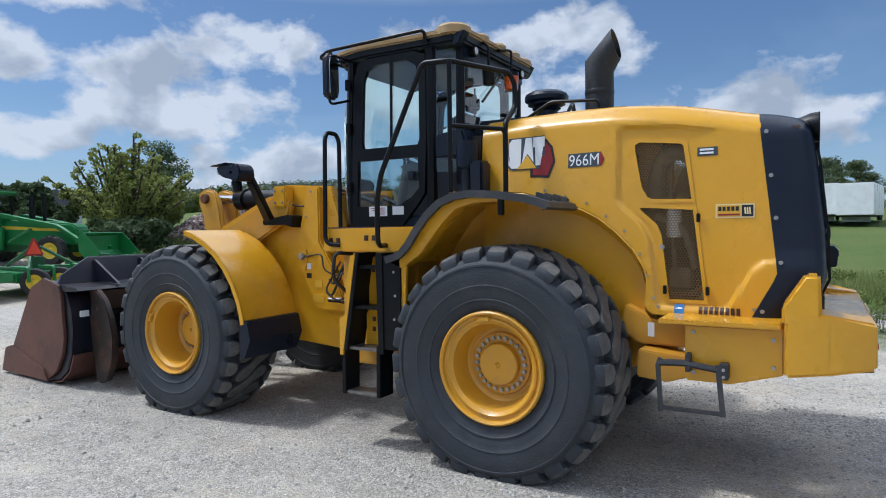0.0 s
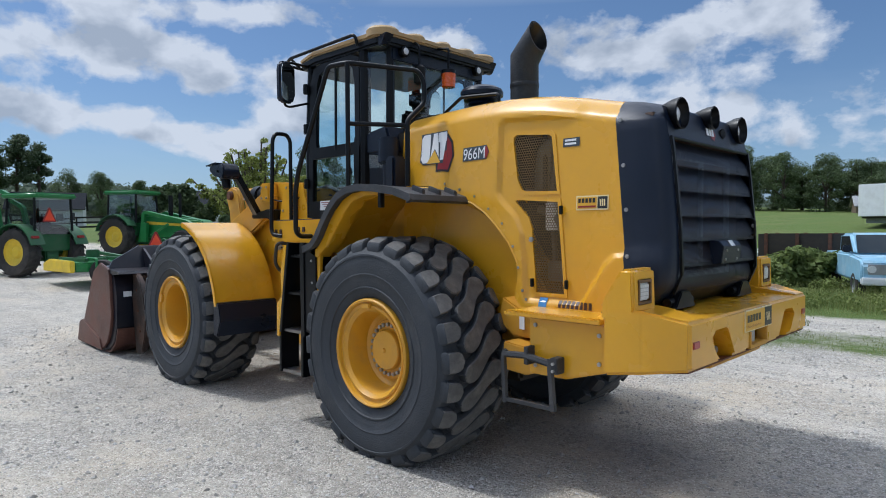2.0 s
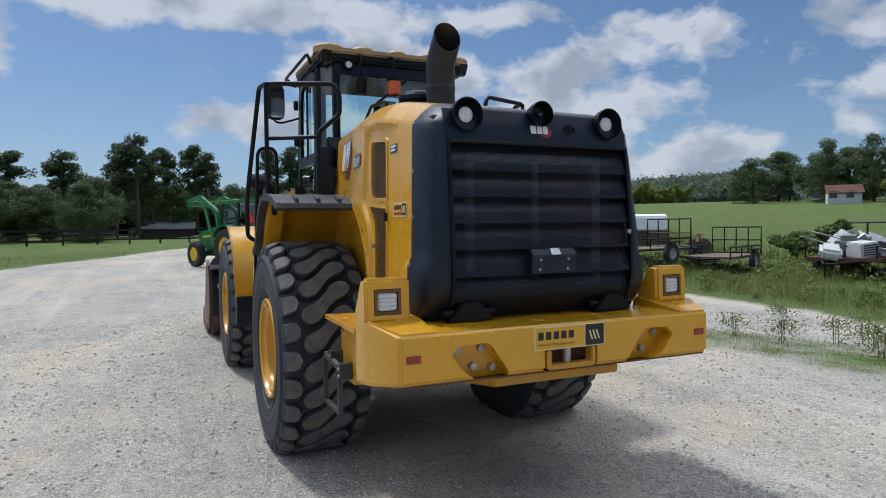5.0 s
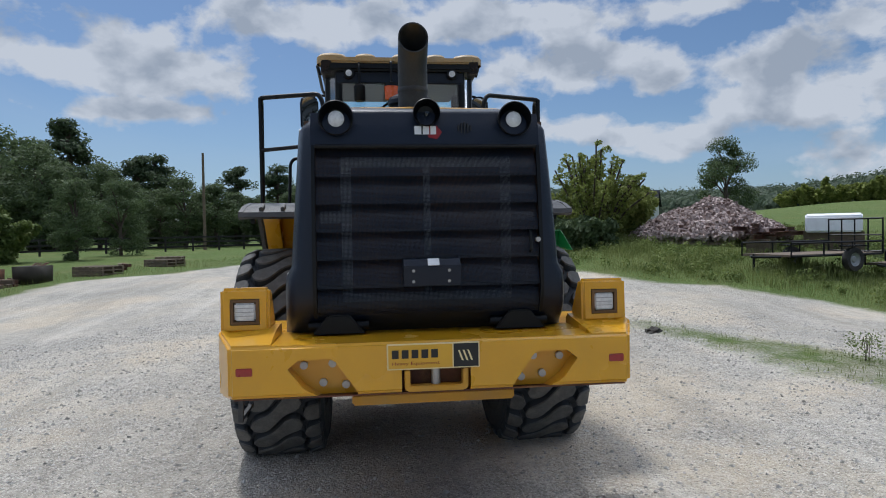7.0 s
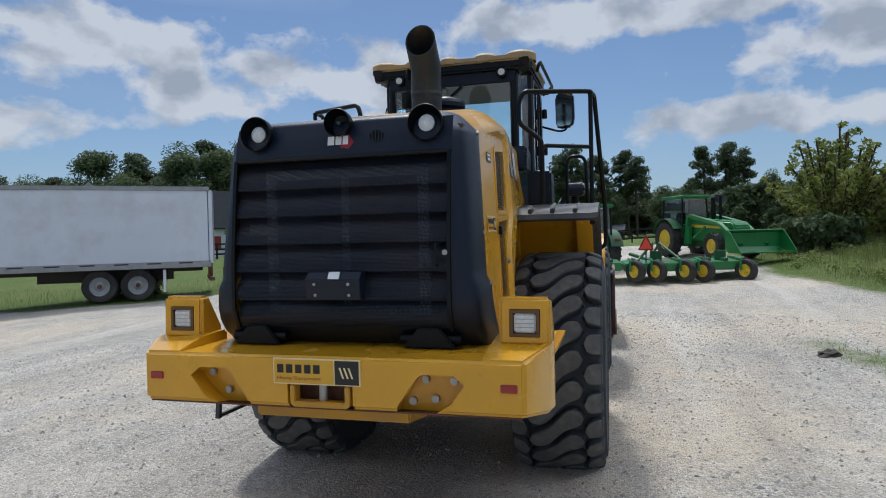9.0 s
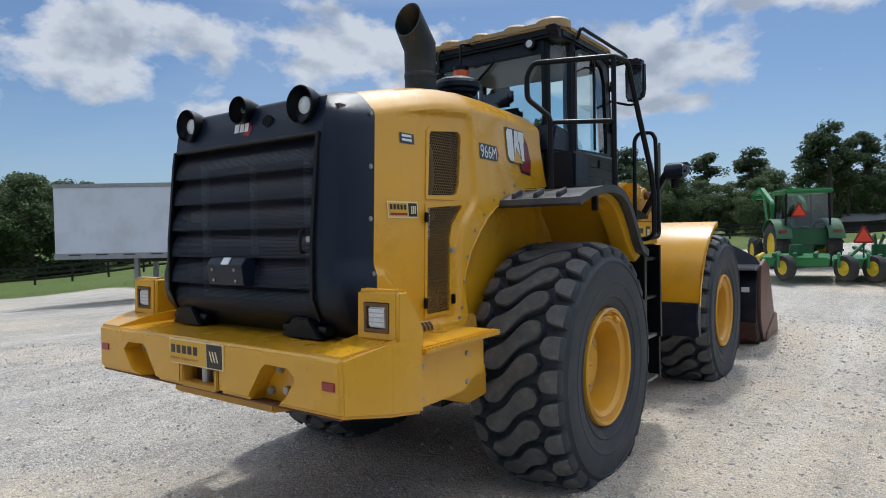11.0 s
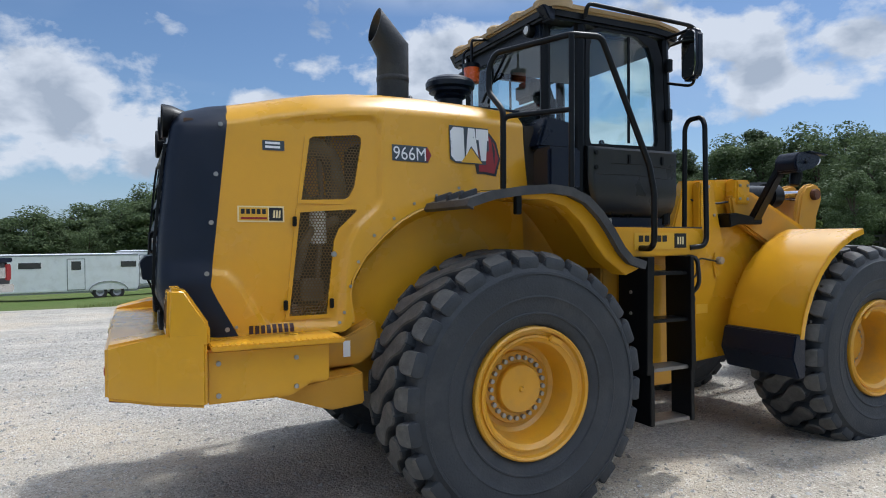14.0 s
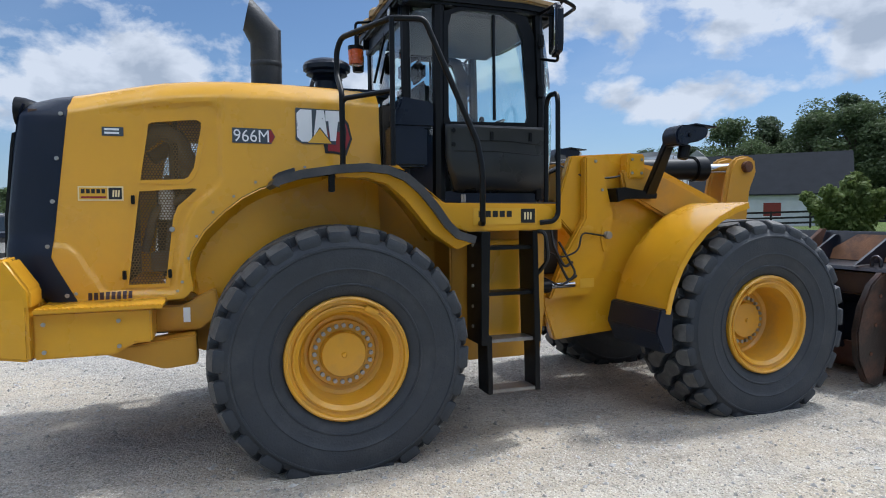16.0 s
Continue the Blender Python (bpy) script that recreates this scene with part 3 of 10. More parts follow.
def scatter_stones():
    """Loose crushed stone lying on the gravel."""
    rng = np.random.default_rng(41)
    n = 52000
    r, a = 9.5 * np.sqrt(rng.uniform(0.0, 1, n)), rng.uniform(0, 2 * math.pi, n)
    c = np.stack([r * np.cos(a) - 1.2, r * np.sin(a), np.zeros(n)], 1)
    keep = [i for i in range(n) if grass_amount(c[i, 0], c[i, 1]) < 0.5]
    c = c[keep]
    n = len(c)
    c[:, 2] = [on_ground(x, y) for x, y in c[:, :2]]
    size = 0.006 + 0.019 * rng.uniform(0, 1, n) ** 4
    shape = np.array([(1, 0, 0), (0, 1, 0), (-1, 0, 0), (0, -1, 0), (0, 0, 1), (0, 0, -1)], float)
    v = shape[None] * rng.uniform(0.6, 1.3, (n, 6, 1)) + rng.normal(size=(n, 6, 3)) * 0.18
    v[:, :, 2] *= 0.7
    v = v * size[:, None, None] + c[:, None, :] + np.array([0, 0, 0.002])
    f = np.array([(0, 1, 4), (1, 2, 4), (2, 3, 4), (3, 0, 4), (1, 0, 5), (2, 1, 5), (3, 2, 5), (0, 3, 5)])
    faces = (np.arange(n)[:, None, None] * 6 + f[None]).reshape(-1, 3)
    me = bpy.data.meshes.new("loose_stones")
    me.from_pydata(v.reshape(-1, 3).tolist(), [], faces.tolist())
    me.materials.append(material("crushed_stone", (0.46, 0.44, 0.40), 0.9, var=0.2, scale=20, bump=0.02, island=0.75))
    tagged(new("loose_stones", me), "loose crushed grey stones scattered on the gravel", "gravel", kind="stuff")


scatter_stones()


# ---- the wheel loader ----
loader = thing("wheel_loader", "large yellow and black articulated wheel loader parked on the gravel", "wheel loader")
AXLE_Z, WHEELBASE = 0.80, 3.55


# -- wheels --
def wheel_mesh(dish):
    """Tyre with chunky wavy lugs, and its deep yellow rim, round the origin with the outside towards +y."""
    prof = [(0.415, 0.285), (0.43, 0.30), (0.47, 0.315), (0.488, 0.321), (0.493, 0.331), (0.501, 0.332), (0.507, 0.325), (0.56, 0.338), (0.594, 0.341), (0.598, 0.345), (0.604, 0.345), (0.608, 0.342), (0.66, 0.346), (0.70, 0.3455), (0.735, 0.342), (0.738, 0.349), (0.752, 0.347), (0.757, 0.336), (0.785, 0.322), (0.803, 0.30), (0.811, 0.24), (0.816, 0.12), (0.817, 0)]
    prof = prof + [(r, -a) for r, a in prof[-2::-1]]
    bm = nb()
    lathe(bm, prof + [(0.40, -0.27), (0.40, 0.27)], 72, closed=True)
    tyre = bm
    lugs = nb()
    count = 26
    step = 2 * math.pi / count

    def crown(y):
        return 0.882 - max(0.0, (abs(y) - 0.20) / 0.14) ** 1.8 * 0.050

    def at_tread(a, r, y):
        return lugs.verts.new((math.cos(a) * r, y, math.sin(a) * r))

    def lug(base, y0, y1, cols, centre, half_width, wall=False):
        """A block of tread: scuffed top with a worn edge, splayed flanks coloured darker to deepen the groove's shade.
        """
        rows = []
        for j in range(cols + 1):
            f = j / cols
            y = y0 + (y1 - y0) * f
            c, h = centre(f), half_width(f)
            r = crown(y)
            rows.append([at_tread(base + step * (c + o), rr, y) for o, rr in
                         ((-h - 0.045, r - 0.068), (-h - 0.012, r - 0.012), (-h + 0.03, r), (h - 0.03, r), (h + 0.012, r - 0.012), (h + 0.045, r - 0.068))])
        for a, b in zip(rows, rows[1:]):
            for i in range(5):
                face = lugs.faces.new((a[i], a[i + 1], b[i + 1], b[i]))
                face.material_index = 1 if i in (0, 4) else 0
        ends = [(rows[0], -1)] + ([] if wall else [(rows[-1], 1)])
        for row, way in ends:
            lip = [at_tread(math.atan2(v.co.z, v.co.x), crown(v.co.y) - 0.068, v.co.y + (0.012 if way * (y1 - y0) > 0 else -0.012)) for v in row[1:5]]
            chain = [row[0]] + lip + [row[5]]
            for i in range(5):
                tri = [row[i], row[i + 1], chain[i + 1], chain[i]]
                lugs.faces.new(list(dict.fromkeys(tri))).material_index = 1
        if wall:
            # shoulder end, rolling over on to the side wall
            e = rows[-1]
            s = math.copysign(1, y1)
            prev = e
            for drop, out, grow in ((0.016, 0.008, 0.0), (0.045, 0.013, 0.01), (0.085, 0.008, -0.05)):
                row = []
                for i, v in enumerate(e):
                    a = base + step * (centre(1) + (-1 if i < 3 else 1) * (half_width(1) + grow + (0.045 if i in (0, 5) else 0.012 if i in (1, 4) else -0.03)))
                    r = crown(y1) - drop - (0.012 if i in (0, 5) else 0)
                    row.append(at_tread(a, r, y1 + s * (out - (0.022 if i in (0, 5) else 0.003 if i in (1, 4) else 0))))
                for i in range(5):
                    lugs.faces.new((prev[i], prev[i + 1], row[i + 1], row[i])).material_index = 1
                prev = row

    for k in range(count):
        # long wavy lug across the crown, and a rounded block on each shoulder
        lug(step * k, -0.195, 0.195, 18, lambda f: 0.52 * math.tanh(4.6 * (f - 0.5)), lambda f: 0.34 * (1 - abs(2 * f - 1) ** 4) ** 0.5 + 0.025 - 0.03 * math.exp(-((f - 0.5) / 0.12) ** 2))
        for e in (1, -1):
            lug(step * (k + 0.52 * e + 0.50), e * 0.205, e * 0.318, 6, lambda f: 0.03 * f, lambda f: 0.31 * (1 - (1 - f) ** 4) ** 0.5 + 0.03, True)
    rim = nb()
    prof = [(0.408, 0.255), (0.418, 0.285), (0.414, 0.318), (0.402, 0.328), (0.388, 0.318), (0.382, 0.292), (0.362, 0.286), (0.358, 0.298), (0.346, 0.302), (0.336, 0.290),
            (0.318, 0.276), (0.310, 0.24), (0.302, 0.10 + dish), (0.285, 0.02 + dish), (0.262, dish), (0.205, dish - 0.004), (0.205, dish - 0.06)]
    lathe(rim, prof, 56)
    lathe(rim, [(0.40, -0.28), (0.40, 0.26)], 40)
    lock = nb()
    a0 = 1.75
    box(lock, -0.05, 0.05, 0.285, 0.325, 0.335, 0.372, 0.008)
    for v in lock.verts:
        v.co = Matrix.Rotation(-a0 + math.pi / 2, 3, "Y") @ v.co
    hub = nb()
    lathe(hub, [(0.235, -0.02), (0.235, 0.012), (0.228, 0.02), (0.165, 0.024), (0.158, 0.03), (0.155, 0.065), (0.148, 0.075), (0.02, 0.082), (0.012, 0.095), (0.0005, 0.095)], 40)
    bolt = nb()
    cyl(bolt, (0, 0.015, 0), (0, 0.047, 0), 0.0165, seg=6, bevel=0.003)
    return tyre, lugs, rim, lock, hub, bolt


def build_wheels():
    for axle, x, dish in (("rear", 0.0, 0.09), ("front", WHEELBASE, 0.0)):
        tyre, lugs, rim, lock, hub, bolt = wheel_mesh(dish)
        kept = []
        for s in (1, -1):
            w = new("wheel")
            w.parent = loader
            w.matrix_local = pose(x, s * 1.065, AXLE_Z, 0, 0, 0 if s > 0 else 180) @ pose(0, 0, 0, 0, 17 * (x + s), 0)
            tagged(w, "%s wheel with worn chunky tyre and yellow rim" % axle)
            if not kept:
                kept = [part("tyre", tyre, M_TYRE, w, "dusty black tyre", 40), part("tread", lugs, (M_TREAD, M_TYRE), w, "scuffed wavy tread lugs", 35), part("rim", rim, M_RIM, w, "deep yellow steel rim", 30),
                        part("lock_ring_clip", lock, M_RIM, w), part("hub", hub, M_RIM, w, "yellow planetary hub", 30)]
                kept[4].matrix_local = pose(0, dish, 0)
                first = part("wheel_bolt", bolt, M_BOLT, w, "", 30)
                first.matrix_local = pose(0.195, dish, 0)
                start = 1
            else:
                for o in kept:
                    c = o.copy()
                    scene.collection.objects.link(c)
                    c.parent = w
                start = 0
            for k in range(start, 24):
                c = first.copy()
                scene.collection.objects.link(c)
                c.parent = w
                c.matrix_local = pose(math.cos(k * math.pi / 12) * 0.195, dish, math.sin(k * math.pi / 12) * 0.195)


build_wheels()

# -- hood --
ARCH = [(0.40, 2.12), (0.0, 2.09), (-0.33, 2.0), (-0.5, 1.945), (-0.62, 1.88), (-0.74, 1.78), (-0.86, 1.65), (-0.93, 1.52), (-0.98, 1.39), (-1.005, 1.27), (-1.03, 1.22), (-1.09, 1.185), (-1.65, 1.18), (-1.9, 1.18)]
TOP = [(0.5, 2.715), (0.0, 2.735), (-0.4, 2.735), (-0.75, 2.725), (-1.0, 2.705), (-1.2, 2.682), (-1.45, 2.635), (-1.69, 2.58), (-1.98, 2.525)]


def hood_rear(z):
    return curve_value([(1.18, -1.655), (1.48, -1.812), (2.56, -1.69), (2.8, -1.66)], z)


def smooth01(a, b, v):
    t = max(0.0, min(1.0, (v - a) / (b - a)))
    return t * t * (3 - 2 * t)


FIELD = [(-0.80, 2.53), (-0.765, 2.50), (-0.765, 2.0), (-0.80, 1.945), (-0.93, 1.83), (-1.0, 1.70), (-1.052, 1.26), (-1.075, 1.238), (-1.50, 1.238), (-1.665, 1.51), (-1.72, 1.56), (-2.0, 1.60), (-2.0, 2.43), (-1.55, 2.47)]


def hood_y(x, z):
    """Half width of the hood at a place on its side."""
    taper = 0.105 * smooth01(-1.0, 0.35, x) * (0.55 + 0.45 * smooth01(1.9, 2.5, z))
    # pressed-in field round the grilles; the lower rear corner stands proud of it
    return 0.831 - 0.062 * (z - 1.3) - taper - 0.026 * smooth01(-0.020, 0.020, edge_distance(FIELD, x, z))


# section of the hood's shoulder: shares of its width and height from the side up to the flat top
SHOULDER = [(0.02, 0.14), (0.09, 0.29), (0.30, 0.54), (0.50, 0.76), (0.62, 0.86), (0.80, 0.95), (1.0, 1.0)]


def on_hood(x, z, s, off=0.0):
    return Vector((x, s * (hood_y(x, z) + off), z))


UPPER_GRILLE = [(-1.227, 2.375), (-1.20, 2.395), (-0.91, 2.425), (-0.875, 2.40), (-0.872, 2.36), (-0.925, 2.08), (-0.965, 2.01), (-1.00, 1.99), (-1.284, 1.985)]
LOWER_GRILLE = [(-1.292, 1.925), (-0.945, 1.952), (-0.912, 1.942), (-0.922, 1.915), (-1.035, 1.81), (-1.065, 1.74), (-1.126, 1.285), (-1.372, 1.285)]


def build_hood():
    bm = nb()
    nx, nz = 130, 84
    for s in (1, -1):
        grid = []
        for i in range(nx + 1):
            u = i / nx
            x0 = 0.40 + (-1.75 - 0.40) * u
            zb = curve_value(ARCH, x0)
            col = []
            zt = curve_value(TOP, x0)
            zs = zt - 0.16
            for j in range(nz + 1):
                z = zb + (zs - zb) * j / nz
                x = 0.40 + (hood_rear(z) - 0.40) * u
                col.append(bm.verts.new(on_hood(x, z, s)))
            ys = hood_y(0.40 + (hood_rear(zs) - 0.40) * u, zs)
            for across, rise in SHOULDER:
                z = zs + 0.16 * rise
                y = ys - 0.20 * across
                col.append(bm.verts.new((0.40 + (hood_rear(z) - 0.40) * u, s * y, z)))
            for f in (0.66, 0.33, 0.0):
                col.append(bm.verts.new((0.40 + (hood_rear(zt) - 0.40) * u, s * (ys - 0.20) * f, zt + 0.008 * (1 - f))))
            grid.append(col)
        for a, b in zip(grid, grid[1:]):
            for j in range(len(a) - 1):
                quad = (a[j], b[j], b[j + 1], a[j + 1])
                c = sum((v.co for v in quad), Vector()) / 4
                if j < nz and (inside(UPPER_GRILLE, c.x, c.z) or inside(LOWER_GRILLE, c.x, c.z)):
                    continue
                bm.faces.new(quad if s > 0 else quad[::-1])
    bmesh.ops.remove_doubles(bm, verts=bm.verts, dist=0.0005)
    loose = [v for v in bm.verts if not v.link_faces]
    bmesh.ops.delete(bm, geom=loose, context="VERTS")
    bmesh.ops.recalc_face_normals(bm, faces=bm.faces)
    bmesh.ops.solidify(bm, geom=bm.faces[:], thickness=0.022)
    return part("hood", bm, M_YELLOW, loader, "glossy yellow engine hood", 24)


hood = build_hood()


def hood_patch(name, pts, mat, parent, s, off=0.004, label=""):
    """A flat sheet laid on the hood's side, from an outline in x and z."""
    bm = nb()
    bm.faces.new([bm.verts.new((x, 0, z)) for x, z in pts])
    bmesh.ops.triangulate(bm, faces=bm.faces[:])
    for _ in range(4):
        long_edges = [e for e in bm.edges if e.calc_length() > 0.035]
        if not long_edges:
            break
        bmesh.ops.subdivide_edges(bm, edges=long_edges, cuts=1)
    for v in bm.verts:
        v.co = on_hood(v.co.x, v.co.z, s, off)
    return part(name, bm, mat, parent, label, 25)


def ring_patch(pts, s, width, off, thick):
    """A raised band round an outline on the hood's side."""
    bm = nb()
    n = len(pts)
    turn = 1 if sum(pts[i - 1][0] * pts[i][1] - pts[i][0] * pts[i - 1][1] for i in range(n)) > 0 else -1
    outs, ins = [], []
    for i in range(n):
        p, q, r = Vector(pts[i - 1]), Vector(pts[i]), Vector(pts[(i + 1) % n])
        d0, d1 = (q - p).normalized(), (r - q).normalized()
        nrm = Vector((d0.y + d1.y, -d0.x - d1.x))
        nrm.normalize()
        nrm *= turn
        outs.append(q + nrm * width)
        ins.append(q - nrm * 0.012)
    vo = [bm.verts.new(on_hood(p.x, p.y, s, off)) for p in outs]
    vi = [bm.verts.new(on_hood(p.x, p.y, s, off)) for p in ins]
    wo = [bm.verts.new(on_hood(p.x, p.y, s, off - thick)) for p in outs]
    wi = [bm.verts.new(on_hood(p.x, p.y, s, off - thick)) for p in ins]
    for i in range(n):
        j = (i + 1) % n
        for a, b in ((vo, vi), (wo, vo), (vi, wi)):
            bm.faces.new((a[i], a[j], b[j], b[i]))
    return bm


def hex_sheet(pts, s, pitch=0.0200, hole=0.0084):
    """Perforated sheet: hexagon cells, each with a hexagon hole."""
    bm = nb()
    xs, zs = [p[0] for p in pts], [p[1] for p in pts]
    row = 0
    z = min(zs) - 0.02
    while z < max(zs) + 0.02:
        x = min(xs) - 0.02 + (pitch / 2 if row % 2 else 0)
        while x < max(xs) + 0.02:
            if inside(pts, x, z):
                o, i = [], []
                for k in range(6):
                    a = math.pi / 6 + k * math.pi / 3
                    o.append(bm.verts.new(on_hood(x + math.cos(a) * pitch / 1.732, z + math.sin(a) * pitch / 1.732, s, -0.002)))
                    i.append(bm.verts.new(on_hood(x + math.cos(a) * hole, z + math.sin(a) * hole, s, -0.002)))
                for k in range(6):
                    bm.faces.new((o[k], o[(k + 1) % 6], i[(k + 1) % 6], i[k]))
            x += pitch
        z += pitch * 0.866
        row += 1
    return bm


for s in (1, -1):
    for pts in (UPPER_GRILLE, LOWER_GRILLE):
        g = part("side_grille", hex_sheet(pts, s), M_GRILLE, loader, "perforated metal side grille", 0)
        part("grille_frame", ring_patch(pts, s, 0.022, 0.007, 0.02), M_YELLOW, g, "", 25)
        if pts is LOWER_GRILLE:
            bm = nb()
            p = on_hood(-1.085, 1.66, s, 0.012)
            cyl(bm, p, p + Vector((0, s * 0.018, 0)), 0.018, seg=12, bevel=0.003)
            part("latch", bm, M_BOLT, g)
            for hx, hz in ((-1.322, 1.86), (-1.385, 1.36), (-1.105, 1.36)):
                bm = nb()
                p = on_hood(hx, hz, s, 0.01)
                box(bm, p.x - 0.012, p.x + 0.012, min(p.y, p.y + s * 0.02), max(p.y, p.y + s * 0.02), hz - 0.03, hz + 0.03, 0.004)
                part("hinge", bm, M_BLACK_PAINT, g)
    # screws along the arch and the shroud's edge
    for x, z in ((-0.18, 2.10), (-0.36, 2.045), (-0.53, 1.985), (-0.68, 1.885), (-0.82, 1.775), (-0.93, 1.61), (-0.985, 1.46), (-1.03, 1.30), (-1.06, 1.24), (-1.67, 1.25)):
        bm = nb()
        p = on_hood(x, z, s, -0.002)
        cyl(bm, p, p + Vector((0, s * 0.010, 0)), 0.011, seg=10, bevel=0.003)
        part("hood_screw", bm, M_BOLT, hood)

# engine seen through the grilles
bm = nb()
box(bm, -1.22, 0.2, -0.34, 0.34, 1.30, 1.98, 0.03)
engine = part("engine_block", bm, M_DARK, loader)
bm = nb()
box(bm, -1.52, -1.44, -0.62, 0.62, 1.25, 2.42, 0.01)
part("fan_bulkhead", bm, M_DARK, engine)
bm = nb()
box(bm, -0.62, 0.2, -0.50, 0.50, 1.98, 2.50, 0.03)
part("exhaust_module", bm, M_DARK, engine)
for k in range(6):
    bm = nb()
    box(bm, -1.17 + k * 0.13, -1.08 + k * 0.13, -0.26, 0.26, 1.985, 2.06, 0.012)
    part("valve_cover", bm, M_ENGINE, engine)
for s in (1, -1):
    bm = nb()
    tube(bm, [(-1.32, s * 0.52, 2.24), (-1.16, s * 0.58, 2.36), (-1.04, s * 0.56, 2.30), (-0.98, s * 0.52, 2.10), (-0.96, s * 0.46, 1.95)], 0.062, 14)
    part("charge_pipe", bm, M_ENGINE, engine, "pale charge air pipe", 50)
    bm = nb()
    tube(bm, [(-1.0, s * 0.58, 1.88), (-1.2, s * 0.62, 1.80), (-1.28, s * 0.60, 1.5)], 0.03, 10)
    tube(bm, [(-1.10, s * 0.52, 2.30), (-1.09, s * 0.56, 1.96), (-1.14, s * 0.58, 1.40)], 0.018, 8)
    part("coolant_pipe", bm, M_ENGINE, engine, "", 50)
    bm = nb()
    cyl(bm, (-1.13, s * 0.60, 1.72), (-1.13, s * 0.60, 1.93), 0.055, seg=16, bevel=0.01)
    part("oil_filter", bm, M_WHITE, engine)
    bm = nb()
    box(bm, -1.24, -1.10, s * 0.60 - 0.03, s * 0.60 + 0.03, 1.36, 1.50, 0.01)
    part("fuel_filter_head", bm, M_ENGINE, engine)
    bm = nb()
    box(bm, -1.075, -1.045, s * 0.60 - 0.012, s * 0.60 + 0.012, 1.985, 2.42, 0.003)
    part("grille_stay", bm, M_DARK, engine)

# -- rear shroud --
REAR_X = [(1.20, -1.86), (1.27, -1.97), (1.34, -2.045), (1.45, -2.085), (1.75, -2.075), (2.2, -2.03), (2.4, -2.0), (2.50, -1.965)]


def build_shroud():
    bm = nb()
    zs = [1.185 + (2.40 - 1.185) * i / 20 for i in range(21)]
    for s in (1, -1):
        cols = []
        for z in zs:
            xf, xr, y = hood_rear(z) + 0.006, curve_value(REAR_X, z), hood_y(hood_rear(z), z) + 0.004
            if z < 1.5:
                xr = min(xr, xf - 0.16)
            row = [(xf, y, z), (xf - 0.10, y + 0.004, z), (xr + 0.075, y - 0.022, z), (xr + 0.03, y - 0.045, z), (xr + 0.008, y - 0.085, z), (xr, 0.655, z)]
            cols.append([bm.verts.new((p[0], s * p[1], p[2])) for p in row])
        # shoulder round to the top
        ys = hood_y(-1.69, 2.40)
        for across, rise in SHOULDER:
            z = 2.40 + 0.17 * rise
            drop = 0.045 * rise
            y = ys - 0.20 * across
            xf, xr = hood_rear(z) + 0.006, -2.0 + 0.03 * rise
            row = [(xf, y + 0.004, z), (xf - 0.10, y, z - drop * 0.35), (xr + 0.075, y - 0.022, z - drop), (xr + 0.03, y - 0.045, z - drop * 1.25), (xr + 0.008, y - 0.075, z - drop * 1.6), (xr, min(0.655, y - 0.09), z - drop * 2.2)]
            cols.append([bm.verts.new((p[0], s * p[1], p[2])) for p in row])
        mid = [bm.verts.new((v.co.x, 0, v.co.z)) for v in cols[-1]]
        for a, b in list(zip(cols, cols[1:])) + [(cols[-1], mid)]:
            for j in range(5):
                bm.faces.new((a[j], a[j + 1], b[j + 1], b[j]))
    bmesh.ops.remove_doubles(bm, verts=bm.verts, dist=0.0005)
    # rear header and sill round the louvres
    for z0, z1 in ((2.285, 2.49), (1.185, 1.345)):
        n = 6
        rows = []
        for i in range(n + 1):
            z = z0 + (z1 - z0) * i / n
            rows.append([bm.verts.new((curve_value(REAR_X, z) + (0 if z0 > 2 else 0), y, z)) for y in (-0.66, -0.33, 0, 0.33, 0.66)])
        for a, b in zip(rows, rows[1:]):
            for j in range(4):
                bm.faces.new((a[j], a[j + 1], b[j + 1], b[j]))
    return part("rear_shroud", bm, M_BLACK, loader, "black moulded rear shroud", 40)


shroud = build_shroud()
bm = nb()
box(bm, -1.93, -1.88, -0.70, 0.70, 1.25, 2.45)
radiator = part("radiator", bm, M_CORE, loader, "brown dusty radiator core behind the louvres")
for y0, y1, z0, z1 in ((0.44, 0.50, 1.40, 2.24), (-0.50, -0.44, 1.40, 2.24), (-0.44, 0.44, 2.18, 2.24), (-0.44, 0.44, 1.40, 1.45), (0.50, 0.62, 1.86, 1.93), (-0.02, 0.02, 1.45, 2.18)):
    bm = nb()
    box(bm, -1.955, -1.93, y0, y1, z0, z1, 0.004)
    part("core_frame", bm, M_GREY_FRAME, radiator, "dull grey frame bar")
for i in range(6):
    z1 = 2.285 - i * 0.157
    z0 = z1 - 0.165
    bm = nb()
    prof = []
    for k in range(7):
        f = k / 6
        z = z1 + (z0 - z1) * f
        prof.append((curve_value(REAR_X, z) + 0.048 - 0.055 * math.sin(min(1.0, f * 1.15) * math.pi / 2) ** 1.3, z))
    prof.append((curve_value(REAR_X, z0) + 0.03, z0 + 0.012))
    strip(bm, prof, -0.635, 0.635, 0.008, 1)
    part("louvre", bm, M_LOUVRE, shroud, "black perforated louvre", 50)
for s in (1, -1):
    bm = nb()
    strip(bm, [(curve_value(REAR_X, z) - 0.004, z) for z in (1.33, 1.45, 1.6, 1.75, 2.0, 2.2, 2.295)], s * 0.636, s * 0.656, 0.016, 1)
    part("louvre_frame", bm, M_BLACK_PAINT, shroud)
bm = nb()
tube(bm, [(curve_value(REAR_X, 2.292) - 0.006, -0.64, 2.292), (curve_value(REAR_X, 2.292) - 0.006, 0.64, 2.292)], 0.012, 8, 0)
part("louvre_frame", bm, M_BLACK_PAINT, shroud)
bm = nb()
